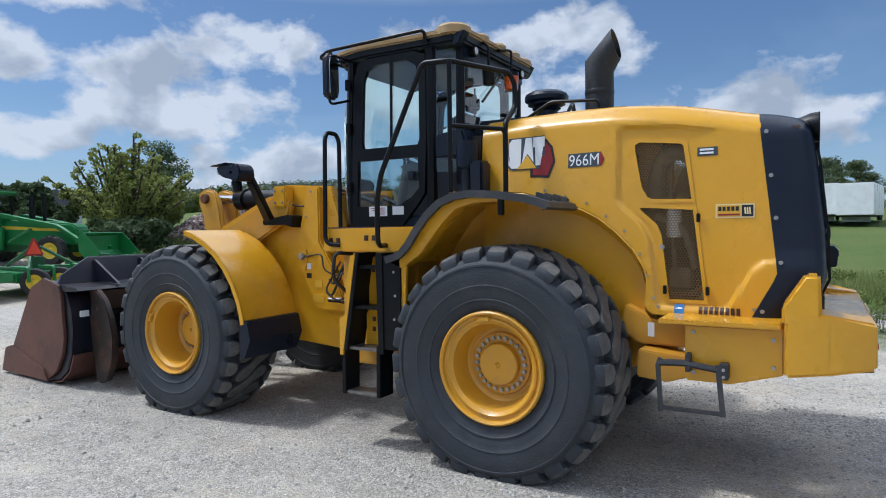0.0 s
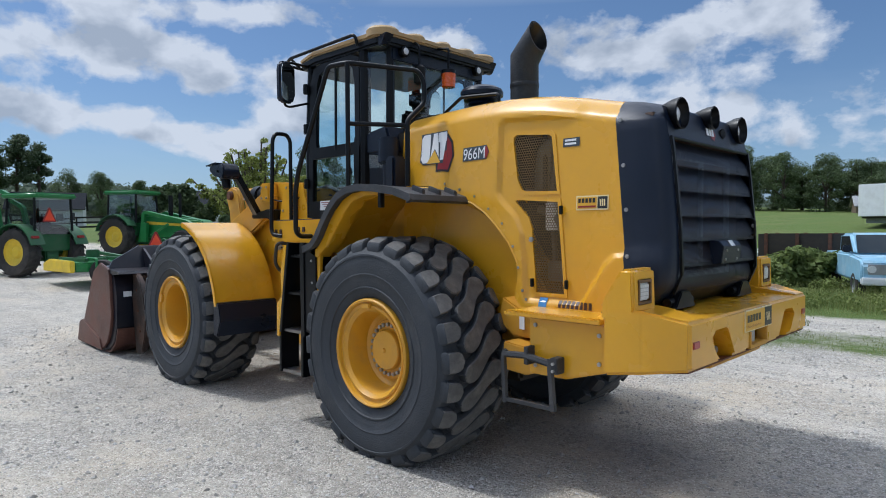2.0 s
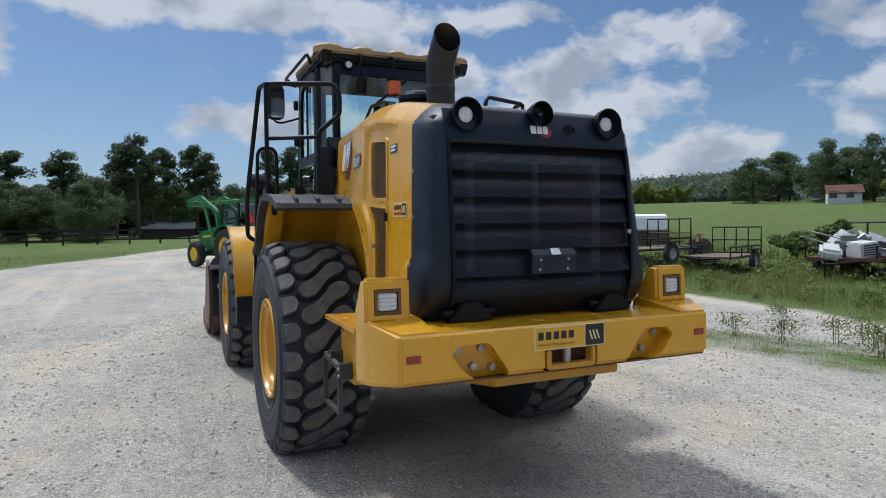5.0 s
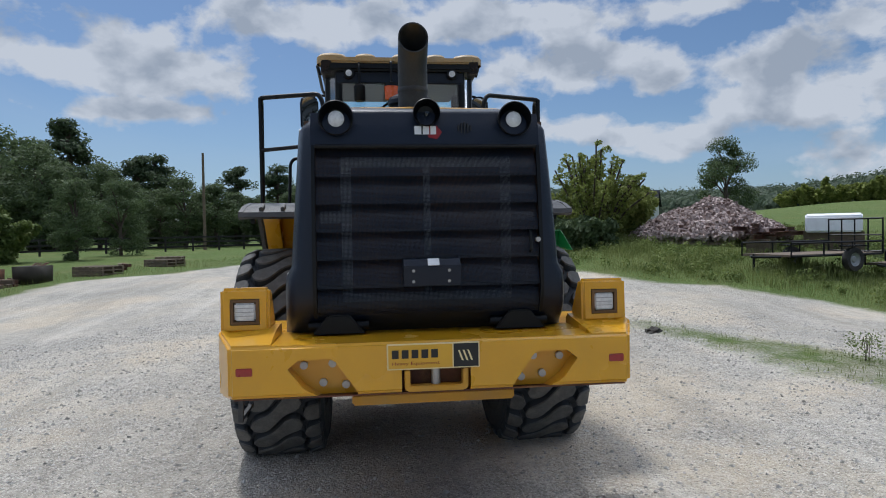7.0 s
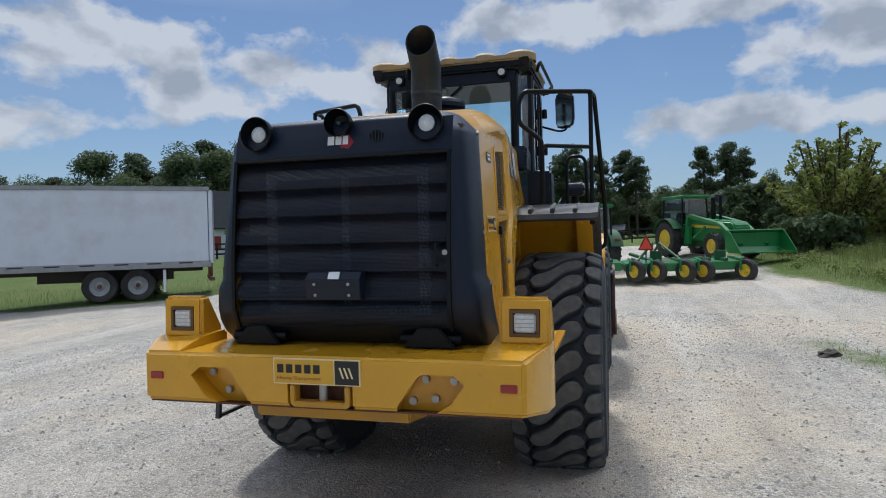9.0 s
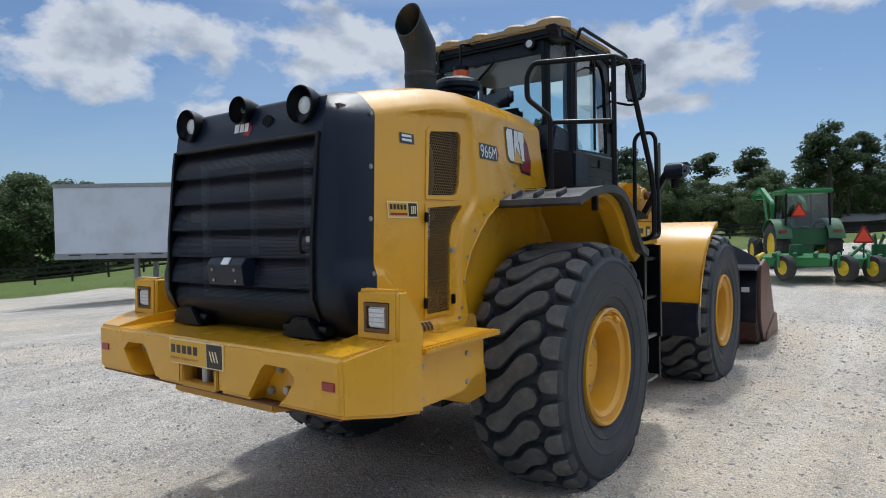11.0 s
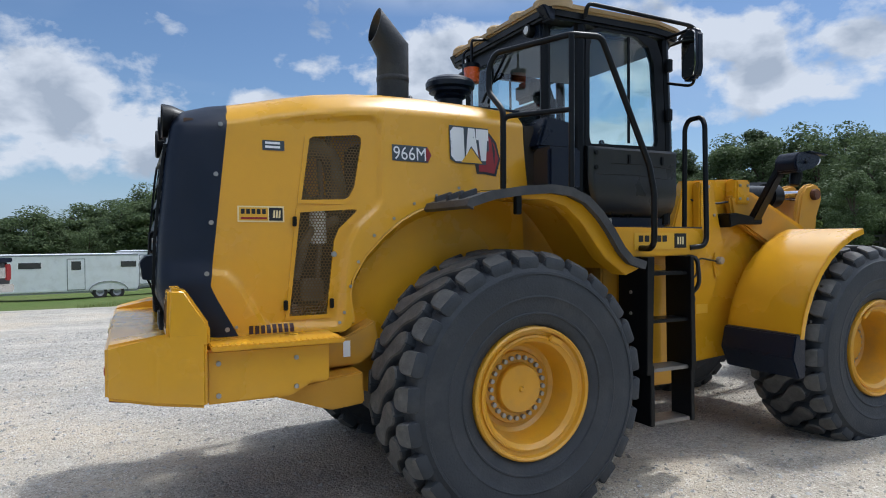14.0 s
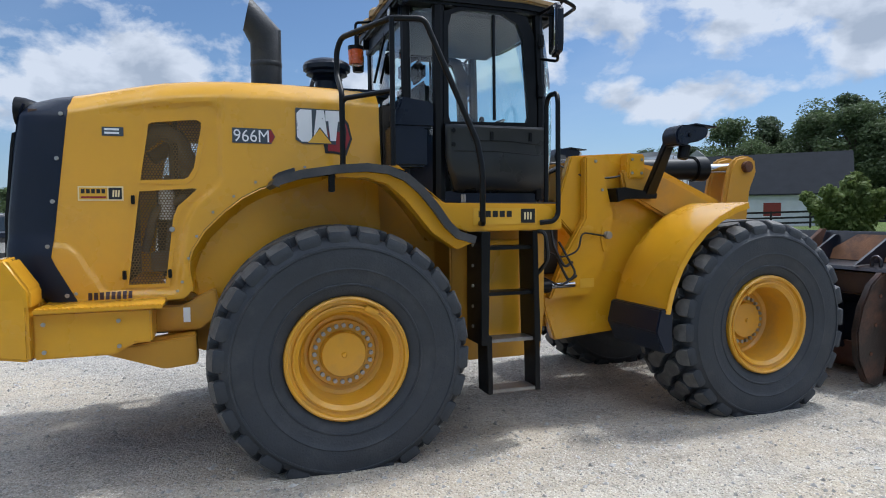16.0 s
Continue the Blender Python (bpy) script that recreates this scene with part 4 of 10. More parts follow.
prism(bm, [(-2.06, 1.655), (-2.13, 1.648), (-2.16, 1.61), (-2.145, 1.50), (-2.08, 1.492)], -0.165, 0.155, "y", 0.004)
plate = part("camera_box", bm, M_BLACK, shroud, "black box on the louvres")
bm = nb()
prism(bm, [(-2.134, 1.6485), (-2.158, 1.613), (-2.163, 1.615), (-2.138, 1.652)], -0.045, 0.02, "y")
part("sticker", bm, M_WHITE, plate)
for y in (-0.10, 0.10):
    for x, z in ((-2.159, 1.585), (-2.149, 1.525)):
        bm = nb()
        cyl(bm, (x + 0.004, y, z), (x - 0.006, y, z), 0.009, seg=8)
        part("screw", bm, M_BOLT, plate)
bm = nb()
tube(bm, [(-2.08, -0.58, 1.80), (-2.108, -0.58, 1.79), (-2.112, -0.58, 1.69), (-2.09, -0.58, 1.68)], 0.009, 6, 0.02)
part("door_handle", bm, M_BLACK_PAINT, shroud)
bm = nb()
cyl(bm, (-2.075, -0.627, 1.748), (-2.10, -0.627, 1.748), 0.015, seg=10)
part("latch", bm, M_BOLT, shroud)
# hinge feet below the shroud
for y in (-0.52, 0.52):
    bm = nb()
    prism(bm, [(y - 0.15, 1.235), (y - 0.06, 1.34), (y + 0.06, 1.34), (y + 0.15, 1.235)], -2.07, -1.96, "x", 0.008)
    cyl(bm, (-2.02, y - 0.17, 1.275), (-2.02, y + 0.17, 1.275), 0.028, seg=12, bevel=0.004)
    part("hinge_foot", bm, M_BLACK_PAINT, shroud)
for s in (1, -1):
    for x, z in ((-1.735, 2.42), (-1.765, 2.13), (-1.795, 1.85), (-1.825, 1.56), (-1.72, 1.24)):
        bm = nb()
        p = Vector((x, s * (hood_y(hood_rear(z), z) + 0.002), z))
        cyl(bm, p, p + Vector((0, s * 0.012, 0)), 0.015, seg=10, bevel=0.004)
        part("shroud_screw", bm, M_BOLT, shroud)
# lamps and camera on the top edge
for y, r in ((0.515, 0.098), (-0.515, 0.098), (0.0, 0.078)):
    bm = nb()
    z = 2.452 if r > 0.09 else 2.485
    prof = [(r * 0.25, -1.85), (r * 0.70, -1.915), (r * 0.96, -1.985), (r * 1.02, -2.035), (r * 0.97, -2.04), (r * 0.90, -2.0), (r * 0.62, -1.965), (r * 0.45, -1.962)]
    lathe(bm, prof, 28, (0, y, z), "x", caps=True)
    name = "rear_work_lamp" if r > 0.09 else "rear_camera"
    lamp = part(name, bm, M_BLACK_PAINT, loader, "black round housing", 40)
    bm = nb()
    k = 0.046 if r > 0.09 else 0.02
    lathe(bm, [(0.0005, -2.012), (k * 0.6, -2.010), (k, -2.0), (k, -1.985)], 20, (0, y, z), "x")
    part("lens", bm, M_LENS if r > 0.09 else M_GLASS_DARK, lamp)
for k in range(5):
    bm = nb()
    h = (0.018, 0.03, 0.036, 0.03, 0.018)[k]
    box(bm, -2.012, -1.99, -0.262 + k * 0.018, -0.253 + k * 0.018, 2.40 - h, 2.40 + h, 0.003)
    part("vent_slot", bm, M_DECAL_BLACK, shroud)

# -- counterweight --
def build_counterweight():
    bm = nb()
    # plan outline of the low body, then the towers on its ends
    outline = [(-1.86, 1.17), (-2.10, 1.17), (-2.33, 1.07), (-2.33, -1.07), (-2.10, -1.17), (-1.86, -1.17)]
    zt = {-1.86: 1.285, -2.10: 1.285, -2.33: 1.225}
    zb = {-1.86: 0.885, -2.10: 0.925, -2.33: 0.955}
    hi = [bm.verts.new((x, y, zt[x])) for x, y in outline]
    lo = [bm.verts.new((x, y, zb[x])) for x, y in outline]
    bm.faces.new(hi)
    bm.faces.new(lo[::-1])
    for i in range(6):
        j = (i + 1) % 6
        bm.faces.new((hi[i], lo[i], lo[j], hi[j]))
    bmesh.ops.recalc_face_normals(bm, faces=bm.faces)
    bev(bm, hi + lo, 0.018, 3)
    ob = part("counterweight", bm, M_YELLOW, loader, "thick cast yellow counterweight", 40)
    # shelf lowered between the towers
    c = nb()
    prism(c, [(-1.7, 1.225), (-2.06, 1.225), (-2.40, 1.222), (-2.40, 1.6), (-1.7, 1.6)], -0.86, 0.86)
    carve(ob, c)
    for s in (1, -1):
        c = nb()
        prism(c, [(s * 0.775, 1.10), (s * 0.72, 1.145), (s * 0.56, 1.148), (s * 0.53, 1.13), (s * 0.43, 0.99), (s * 0.395, 0.90), (s * 0.55, 0.90), (s * 0.70, 1.0)], -2.5, -2.22, "x")
        carve(ob, c)
    c = nb()
    prism(c, [(-0.185, 0.9), (-0.185, 1.085), (0.185, 1.085), (0.185, 0.9)], -2.5, -2.20, "x")
    carve(ob, c)
    me = ob.data
    me.polygons.foreach_set("use_smooth", [True] * len(me.polygons))
    me.set_sharp_from_angle(angle=radians(25))
    return ob


cw = build_counterweight()
for s in (1, -1):
    bm = nb()
    prism(bm, [(-1.845, 1.20), (-1.845, 1.315), (-1.965, 1.505), (-2.045, 1.505), (-2.055, 1.255), (-2.0, 1.20)], min(s * 0.90, s * 1.168), max(s * 0.90, s * 1.168), "y", 0.018, 3)
    t = part("lamp_tower", bm, M_YELLOW, cw, "yellow tower of the counterweight", 40)
    c = nb()
    box(c, -2.2, -2.015, min(s * 0.955, s * 1.115), max(s * 0.955, s * 1.115), 1.30, 1.445)
    carve(t, c)
    bm = nb()
    y0, y1 = sorted((s * 0.958, s * 1.112))
    prism(bm, [(y0, 1.303), (y0, 1.442), (y1, 1.442), (y1, 1.303)], -2.055, -2.02, "x")
    c = nb()
    box(c, -2.2, -2.03, y0 + 0.016, y1 - 0.016, 1.319, 1.426)
    fr = part("lamp_frame", bm, M_LAMP_FRAME, cw, "brown-edged lamp recess")
    carve(fr, c)
    bm = nb()
    box(bm, -2.05, -2.02, y0 + 0.020, y1 - 0.020, 1.323, 1.422, 0.008)
    tl = part("tail_lamp", bm, M_LENS, cw, "clear tail lamp")
    for z in (1.350, 1.372, 1.394):
        bm = nb()
        box(bm, -2.0515, -2.048, y0 + 0.028, y1 - 0.028, z - 0.002, z + 0.002)
        part("lens_rib", bm, M_GREY_FRAME, tl)
    bm = nb()
    y0, y1 = sorted((s * 0.952, s * 1.035))
    box(bm, -2.336, -2.325, y0, y1, 1.073, 1.115, 0.004)
    part("reflector", bm, M_RED, cw, "red reflector")
    for y, z in ((0.70, 1.10), (0.55, 1.105), (0.60, 1.005), (0.48, 0.99)):
        bm = nb()
        cyl(bm, (-2.215, s * y, z), (-2.245, s * y, z), 0.022, seg=12, bevel=0.004)
        part("counterweight_bolt", bm, M_BOLT, cw)
    # tread plate and side box ahead of the counterweight
    bm = nb()
    y0, y1 = sorted((s * 0.80, s * 1.10))
    if s > 0:
        prism(bm, [(-1.86, 1.17), (-1.285, 1.17), (-1.285, 0.80), (-1.56, 0.80), (-1.86, 0.885)], y0, y1, "y", 0.012)
    else:
        prism(bm, [(-1.86, 1.17), (-1.20, 1.17), (-1.20, 0.95), (-1.30, 0.95), (-1.42, 0.885), (-1.86, 0.885)], y0, y1, "y", 0.012)
    part("side_box", bm, M_YELLOW, loader, "yellow side box with a bolted panel")
    bm = nb()
    y0, y1 = sorted((s * 0.78, s * 1.17))
    box(bm, -1.84, -1.13, y0, y1, 1.172, 1.20, 0.006)
    tp = part("tread_plate", bm, M_YELLOW, loader, "yellow serrated tread plate")
    for k in range(22):
        bm = nb()
        x = -1.15 - k * 0.0315
        cyl(bm, (x, s * 1.172, 1.199), (x, s * 1.12, 1.203), 0.006, 0.003, seg=6)
        part("tread_nub", bm, M_YELLOW, tp)
    bm = nb()
    prism(bm, [(-1.55, 0.885), (-0.95, 0.95), (-0.94, 0.755), (-1.145, 0.735), (-1.5, 0.86)], s * 0.70, s * 0.95, "y", 0.01)
    part("frame_gusset", bm, M_YELLOW_DUSTY, loader)
    for x, z in ((-1.80, 1.10), (-1.80, 0.93), (-1.34, 1.12), (-1.34, 0.86)):
        if s < 0 and x > -1.5:
            x, z = x - 0.05, z - 0.02 + (0.1 if z < 1 else 0)
        bm = nb()
        cyl(bm, (x, s * 1.098, z), (x, s * 1.113, z), 0.014, seg=10, bevel=0.003)
        part("box_bolt", bm, M_BOLT, loader)
bm = nb()
prism(bm, [(-0.17, 0.97), (-0.15, 0.955), (0.15, 0.955), (0.17, 0.97), (0.17, 1.07), (0.14, 1.07), (0.14, 0.985), (-0.14, 0.985), (-0.14, 1.07), (-0.17, 1.07)], -2.335, -2.27, "x", 0.005)
part("hitch_bracket", bm, M_YELLOW_DUSTY, cw)
bm = nb()
cyl(bm, (-2.28, 0, 0.95), (-2.28, 0, 1.09), 0.025, seg=14, bevel=0.004)
part("hitch_pin", bm, M_BOLT, cw)
bm = nb()
prism(bm, [(-1.75, 0.87), (-2.2, 0.92), (-2.2, 0.86), (-1.8, 0.80)], -0.45, 0.45, "y", 0.01)
part("hitch_plate", bm, M_YELLOW_DUSTY, cw, "dusty yellow worn hitch plate")
bm = nb()
box(bm, -2.222, -2.196, -0.184, 0.184, 0.94, 1.084)
part("hitch_pocket", bm, M_PRIMER, cw, "dark rust-red lining of the hitch pocket")
bm = nb()
prism(bm, [(-1.88, 0.883), (-2.10, 0.921), (-2.315, 0.951), (-2.315, 0.944), (-2.10, 0.912), (-1.88, 0.874)], -1.05, 1.05, "y")
part("worn_underside", bm, M_PRIMER, cw, "rust-red scraped underside")

# rear step frame on the left
bm = nb()
tube(bm, [(-1.145, 1.165, 0.945), (-1.13, 1.17, 0.90), (-1.15, 1.175, 0.60)], 0.019, 4, 0.01)
tube(bm, [(-1.495, 1.165, 0.93), (-1.50, 1.17, 0.86), (-1.525, 1.175, 0.61)], 0.021, 4, 0.01)
tube(bm, [(-1.13, 1.165, 0.915), (-1.30, 1.165, 0.925), (-1.49, 1.165, 0.90)], 0.022, 6, 0.02)
tube(bm, [(-1.14, 1.175, 0.622), (-1.53, 1.175, 0.625)], 0.017, 4, 0)
box(bm, -1.555, -1.50, 1.08, 1.18, 0.84, 0.94, 0.005)
box(bm, -1.33, -1.30, 1.09, 1.18, 0.87, 0.985, 0.004)
part("rear_step", bm, M_FENDER, loader, "scuffed grey-black folding step frame")
for z in (0.905, 0.86):
    bm = nb()
    cyl(bm, (-1.527, 1.178, z), (-1.527, 1.192, z), 0.010, seg=8)
    part("step_bolt", bm, M_BOLT, loader)

# -- rear frame, wheel arch liners --
bm = nb()
prism(bm, [(-1.15, 0.85), (-1.15, 1.18), (-0.98, 1.4), (-0.72, 1.76), (-0.3, 1.98), (0.36, 2.08), (0.60, 2.0), (0.85, 1.75), (0.95, 1.5), (1.0, 0.95), (0.7, 0.70), (-0.7, 0.70)], -0.60, 0.60, "y", 0.02)
part("rear_frame", bm, M_YELLOW_DUSTY, loader, "dusty yellow rear frame behind the wheels")
for s in (1, -1):
    # inner arch skirt between hood edge and frame
    bm = nb()
    pts = [(0.38, 2.06), (0.0, 2.04), (-0.33, 1.955), (-0.5, 1.90), (-0.62, 1.84), (-0.73, 1.75), (-0.84, 1.62), (-0.92, 1.48), (-0.98, 1.30), (-1.02, 1.15), (-0.98, 1.06), (-0.70, 1.06), (-0.45, 1.35), (-0.1, 1.55), (0.2, 1.60), (0.40, 1.62)]
    prism(bm, pts, s * 0.56, s * 0.67, "y", 0.01)
    part("arch_skirt", bm, M_YELLOW, loader, "yellow inner wheel arch panel")
    bm = nb()
    rim_pts = [(0.40 + (hood_rear(curve_value(ARCH, x)) - 0.40) * (0.40 - x) / 2.15, curve_value(ARCH, x)) for x in (0.36, 0.2, 0.0, -0.15, -0.33, -0.42, -0.5, -0.56, -0.62, -0.68, -0.74, -0.80, -0.86, -0.90, -0.93, -0.96, -0.98, -0.995, -1.005, -1.02)]
    outer = [bm.verts.new((x, s * (hood_y(x, z) - 0.004), z - 0.004)) for x, z in rim_pts]
    inner_v = [bm.verts.new((x + 0.03, s * 0.665, z - 0.05)) for x, z in rim_pts]
    last_v = [bm.verts.new((x + 0.07, s * 0.60, z - 0.13)) for x, z in rim_pts]
    for u, v in ((outer, inner_v), (inner_v, last_v)):
        for i in range(len(u) - 1):
            bm.faces.new((u[i], u[i + 1], v[i + 1], v[i]))
    bmesh.ops.recalc_face_normals(bm, faces=bm.faces)
    bmesh.ops.solidify(bm, geom=bm.faces[:], thickness=0.012)
    part("arch_flange", bm, M_YELLOW, loader, "yellow flange round the wheel arch", 50)
    bm = nb()
    prism(bm, [(-1.27, 1.14), (-1.02, 1.14), (-0.82, 1.24), (-0.78, 1.06), (-0.92, 0.96), (-1.27, 0.96)], s * 0.58, s * 0.80, "y", 0.012)
    part("frame_bracket", bm, M_YELLOW_DUSTY, loader)
    bm = nb()
    box(bm, -1.03, -0.985, min(s * 0.805, s * 0.81), max(s * 0.805, s * 0.81), 1.02, 1.12)
    part("warning_sticker", bm, M_WHITE, loader, "small white warning sticker")
    bm = nb()
    cyl(bm, (0, s * 0.55, AXLE_Z), (0, s * 0.86, AXLE_Z), 0.22, seg=24, bevel=0.01)
    part("axle_housing", bm, M_YELLOW_DUSTY, loader)
    bm = nb()
    cyl(bm, (WHEELBASE, s * 0.3, AXLE_Z), (WHEELBASE, s * 0.86, AXLE_Z), 0.22, seg=24, bevel=0.01)
    part("axle_housing", bm, M_YELLOW_DUSTY, loader)
bm = nb()
cyl(bm, (0, -0.6, AXLE_Z - 0.03), (0, 0.6, AXLE_Z - 0.03), 0.17, seg=20)
part("rear_axle", bm, M_YELLOW_DUSTY, loader)
bm = nb()
box(bm, -0.7, 1.2, -0.42, 0.42, 0.52, 0.72, 0.03)
part("belly_guard", bm, M_DARK, loader)

# -- rear fenders --
FENDER = [(-0.46, 1.945), (-0.44, 1.985), (-0.28, 2.035), (-0.05, 2.07), (0.15, 2.085), (0.30, 2.07), (0.43, 2.02), (0.54, 1.93), (0.64, 1.815), (0.73, 1.69), (0.80, 1.625), (0.92, 1.59)]
for s in (1, -1):
    bm = nb()
    y0, y1 = sorted((s * 0.74, s * 1.36))
    strip(bm, FENDER, y0, y1, 0.035, -1)
    f = part("rear_fender", bm, M_FENDER, loader, "scuffed dark grey rear fender", 45)
    bm = nb()
    y0, y1 = sorted((s * 1.335, s * 1.372))
    strip(bm, [(x, z + 0.004) for x, z in FENDER], y0, y1, 0.055, -1)
    part("fender_lip", bm, M_FENDER, f, "", 45)
    for k in range(3):
        bm = nb()
        y = s * (0.86 + k * 0.17)
        box(bm, -0.42, -0.30, y - 0.015, y + 0.015, 2.0, 2.045, 0.006)
        for v in bm.verts:
            v.co.z += (v.co.x + 0.36) * 0.33
        part("fender_rib", bm, M_FENDER, f)
    bm = nb()
    under = [(x, z - 0.045) for x, z in FENDER[3:]]
    inner = [(0.80, 1.50), (0.62, 1.62), (0.52, 1.74), (0.42, 1.86), (0.30, 1.96), (0.15, 2.0), (-0.05, 2.0)]
    prism(bm, under + inner, s * 1.16, s * 1.30, "y", 0.005)
    part("fender_bracket", bm, M_YELLOW, loader, "yellow panel carrying the fender", 40)
    bm = nb()
    strip(bm, [(-0.05, 2.03), (0.15, 2.045), (0.30, 2.03), (0.42, 1.985), (0.52, 1.895), (0.62, 1.78), (0.71, 1.655), (0.78, 1.55)], s * 0.62, s * 1.2, 0.02, -1)
    part("fender_liner", bm, M_YELLOW, loader, "", 45)
    bm = nb()
    box(bm, -0.10, -0.06, s * 1.32 - 0.02, s * 1.32 + 0.02, 1.90, 2.04, 0.005)
    part("fender_stay", bm, M_BLACK_PAINT, loader)
    # platform and its front box
    bm = nb()
    prism(bm, [(0.30, 2.085), (0.40, 2.095), (0.74, 1.83), (1.69, 1.82), (1.69, 1.625), (0.93, 1.62), (0.78, 1.66), (0.66, 1.83), (0.55, 1.96), (0.44, 2.05)], s * 0.74, s * 1.20, "y", 0.008)
    pf = part("platform", bm, M_YELLOW, loader, "yellow access platform", 35)
    bm = nb()
    box(bm, 0.95, 1.66, min(s * 0.78, s * 1.17), max(s * 0.78, s * 1.17), 1.822, 1.834)
    part("platform_mat", bm, M_FENDER, pf)
    # frame ahead of the rear wheel, and the ladder
    bm = nb()
    prism(bm, [(0.86, 1.62), (0.86, 0.95), (1.0, 0.62), (1.62, 0.62), (1.66, 0.95), (1.66, 1.62)], s * 0.50, s * 0.98, "y", 0.015)
    part("side_tank", bm, M_YELLOW_DUSTY, loader, "yellow tank behind the ladder")
    bm = nb()
    box(bm, 1.0, 1.42, min(s * 0.97, s * 1.02), max(s * 0.97, s * 1.02), 0.78, 1.55, 0.01)
    part("ladder_back", bm, M_YELLOW, loader)
    bm = nb()
    y0, y1 = sorted((s * 1.02, s * 1.31))
    prism(bm, [(0.98, 1.62), (0.98, 0.80), (1.035, 0.80), (1.05, 1.62)], y0, y1, "y", 0.004)
    lad = part("ladder_plate", bm, M_BLACK_PAINT, loader, "black perforated ladder side plate")
    if s > 0:
        bm = nb()
        box(bm, 0.815, 1.0, 1.285, 1.30, 0.84, 1.60, 0.004)
        part("ladder_guard", bm, M_BLACK_PAINT, lad)
        bm = nb()
        prism(bm, [(0.765, 1.60), (0.815, 1.60), (0.815, 1.28), (0.85, 1.05), (0.82, 0.92), (0.80, 0.92), (0.82, 1.06), (0.775, 1.25)], 1.255, 1.285, "y", 0.003)
        part("ladder_flange", bm, M_YELLOW, lad, "yellow edge plate of the ladder")
        bm = nb()
        prism(bm, [(1.262, 1.60), (1.31, 1.60), (1.37, 1.34), (1.355, 1.13), (1.44, 1.06), (1.44, 0.76), (1.405, 0.76), (1.34, 1.14)], 1.20, 1.305, "y", 0.003)
        part("ladder_flange", bm, M_YELLOW, lad, "yellow edge plate of the ladder")
        bm = nb()
        prism(bm, [(1.09, 1.58), (1.27, 1.58), (1.27, 1.14), (1.30, 1.09), (1.30, 0.80), (1.09, 0.80)], 1.095, 1.11, "y", 0.003)
        back = part("ladder_face", bm, M_YELLOW, lad, "yellow plate behind the ladder steps")
        for z in (1.05, 0.965, 1.47):
            bm = nb()
            box(bm, 1.20, 1.235, 1.108, 1.113, z - 0.02, z + 0.02)
            part("square_hole", bm, M_DECAL_BROWN, back)
        for k in range(4):
            bm = nb()
            cyl(bm, (0.865 + 0.01 * (k % 2), 1.299, 0.90 + k * 0.19), (0.865 + 0.01 * (k % 2), 1.308, 0.90 + k * 0.19), 0.011, seg=8)
            part("plate_bolt", bm, M_BOLT, lad)
    for k in range(5):
        bm = nb()
        cyl(bm, (0.975, s * 1.16, 0.92 + k * 0.15), (0.965, s * 1.16, 0.92 + k * 0.15), 0.012, seg=8)
        part("plate_bolt", bm, M_BOLT, lad)
    bm = nb()
    prism(bm, [(1.215, 1.62), (1.255, 1.62), (1.395, 0.80), (1.355, 0.80)] if s > 0 else [(1.385, 1.62), (1.425, 1.62), (1.455, 0.80), (1.405, 0.80)], y0 + (0.05 if s > 0 else 0), y1 - (0 if s > 0 else 0.05), "y", 0.004)
    part("ladder_rail", bm, M_BLACK_PAINT, lad)
    for x0, x1, w in ((1.03, 1.07, 0.04), (1.385 if s > 0 else 1.415, 1.425 if s > 0 else 1.455, 0.04)):
        bm = nb()
        prism(bm, [(x0, 0.86), (x1, 0.86), (x1 + 0.008, 0.43), (x0 + 0.008, 0.43)], s * 1.10, s * 1.29, "y", 0.005)
        part("ladder_hanger", bm, M_BLACK_PAINT, lad)
    for z in (1.50, 1.165, 0.82, 0.445):
        bm = nb()
        box(bm, 1.04, 1.39 - 0.17 * max(0, z - 0.82) if s > 0 else 1.44, min(s * 1.12, s * 1.28), max(s * 1.12, s * 1.28), z - 0.012, z + 0.014, 0.005)
        part("ladder_step", bm, M_STEEL if z < 1 else M_BLACK_PAINT, lad, "worn step")
    # brackets and hoses under the platform
    for x, z in ((1.14, 1.74), (1.22, 1.74), (1.52, 1.72), (1.60, 1.72)):
        if s > 0:
            bm = nb()
            box(bm, x - 0.02, x + 0.02, 1.195, 1.207, z - 0.022, z + 0.022, 0.003)
            part("platform_slot", bm, M_DECAL_BROWN, pf)
    bm = nb()
    tube(bm, [(1.45, s * 1.1, 1.60), (1.52, s * 1.25, 1.62), (1.55, s * 1.25, 1.40), (1.50, s * 1.1, 1.25)], 0.016, 8)
    part("hose", bm, M_HOSE, loader)

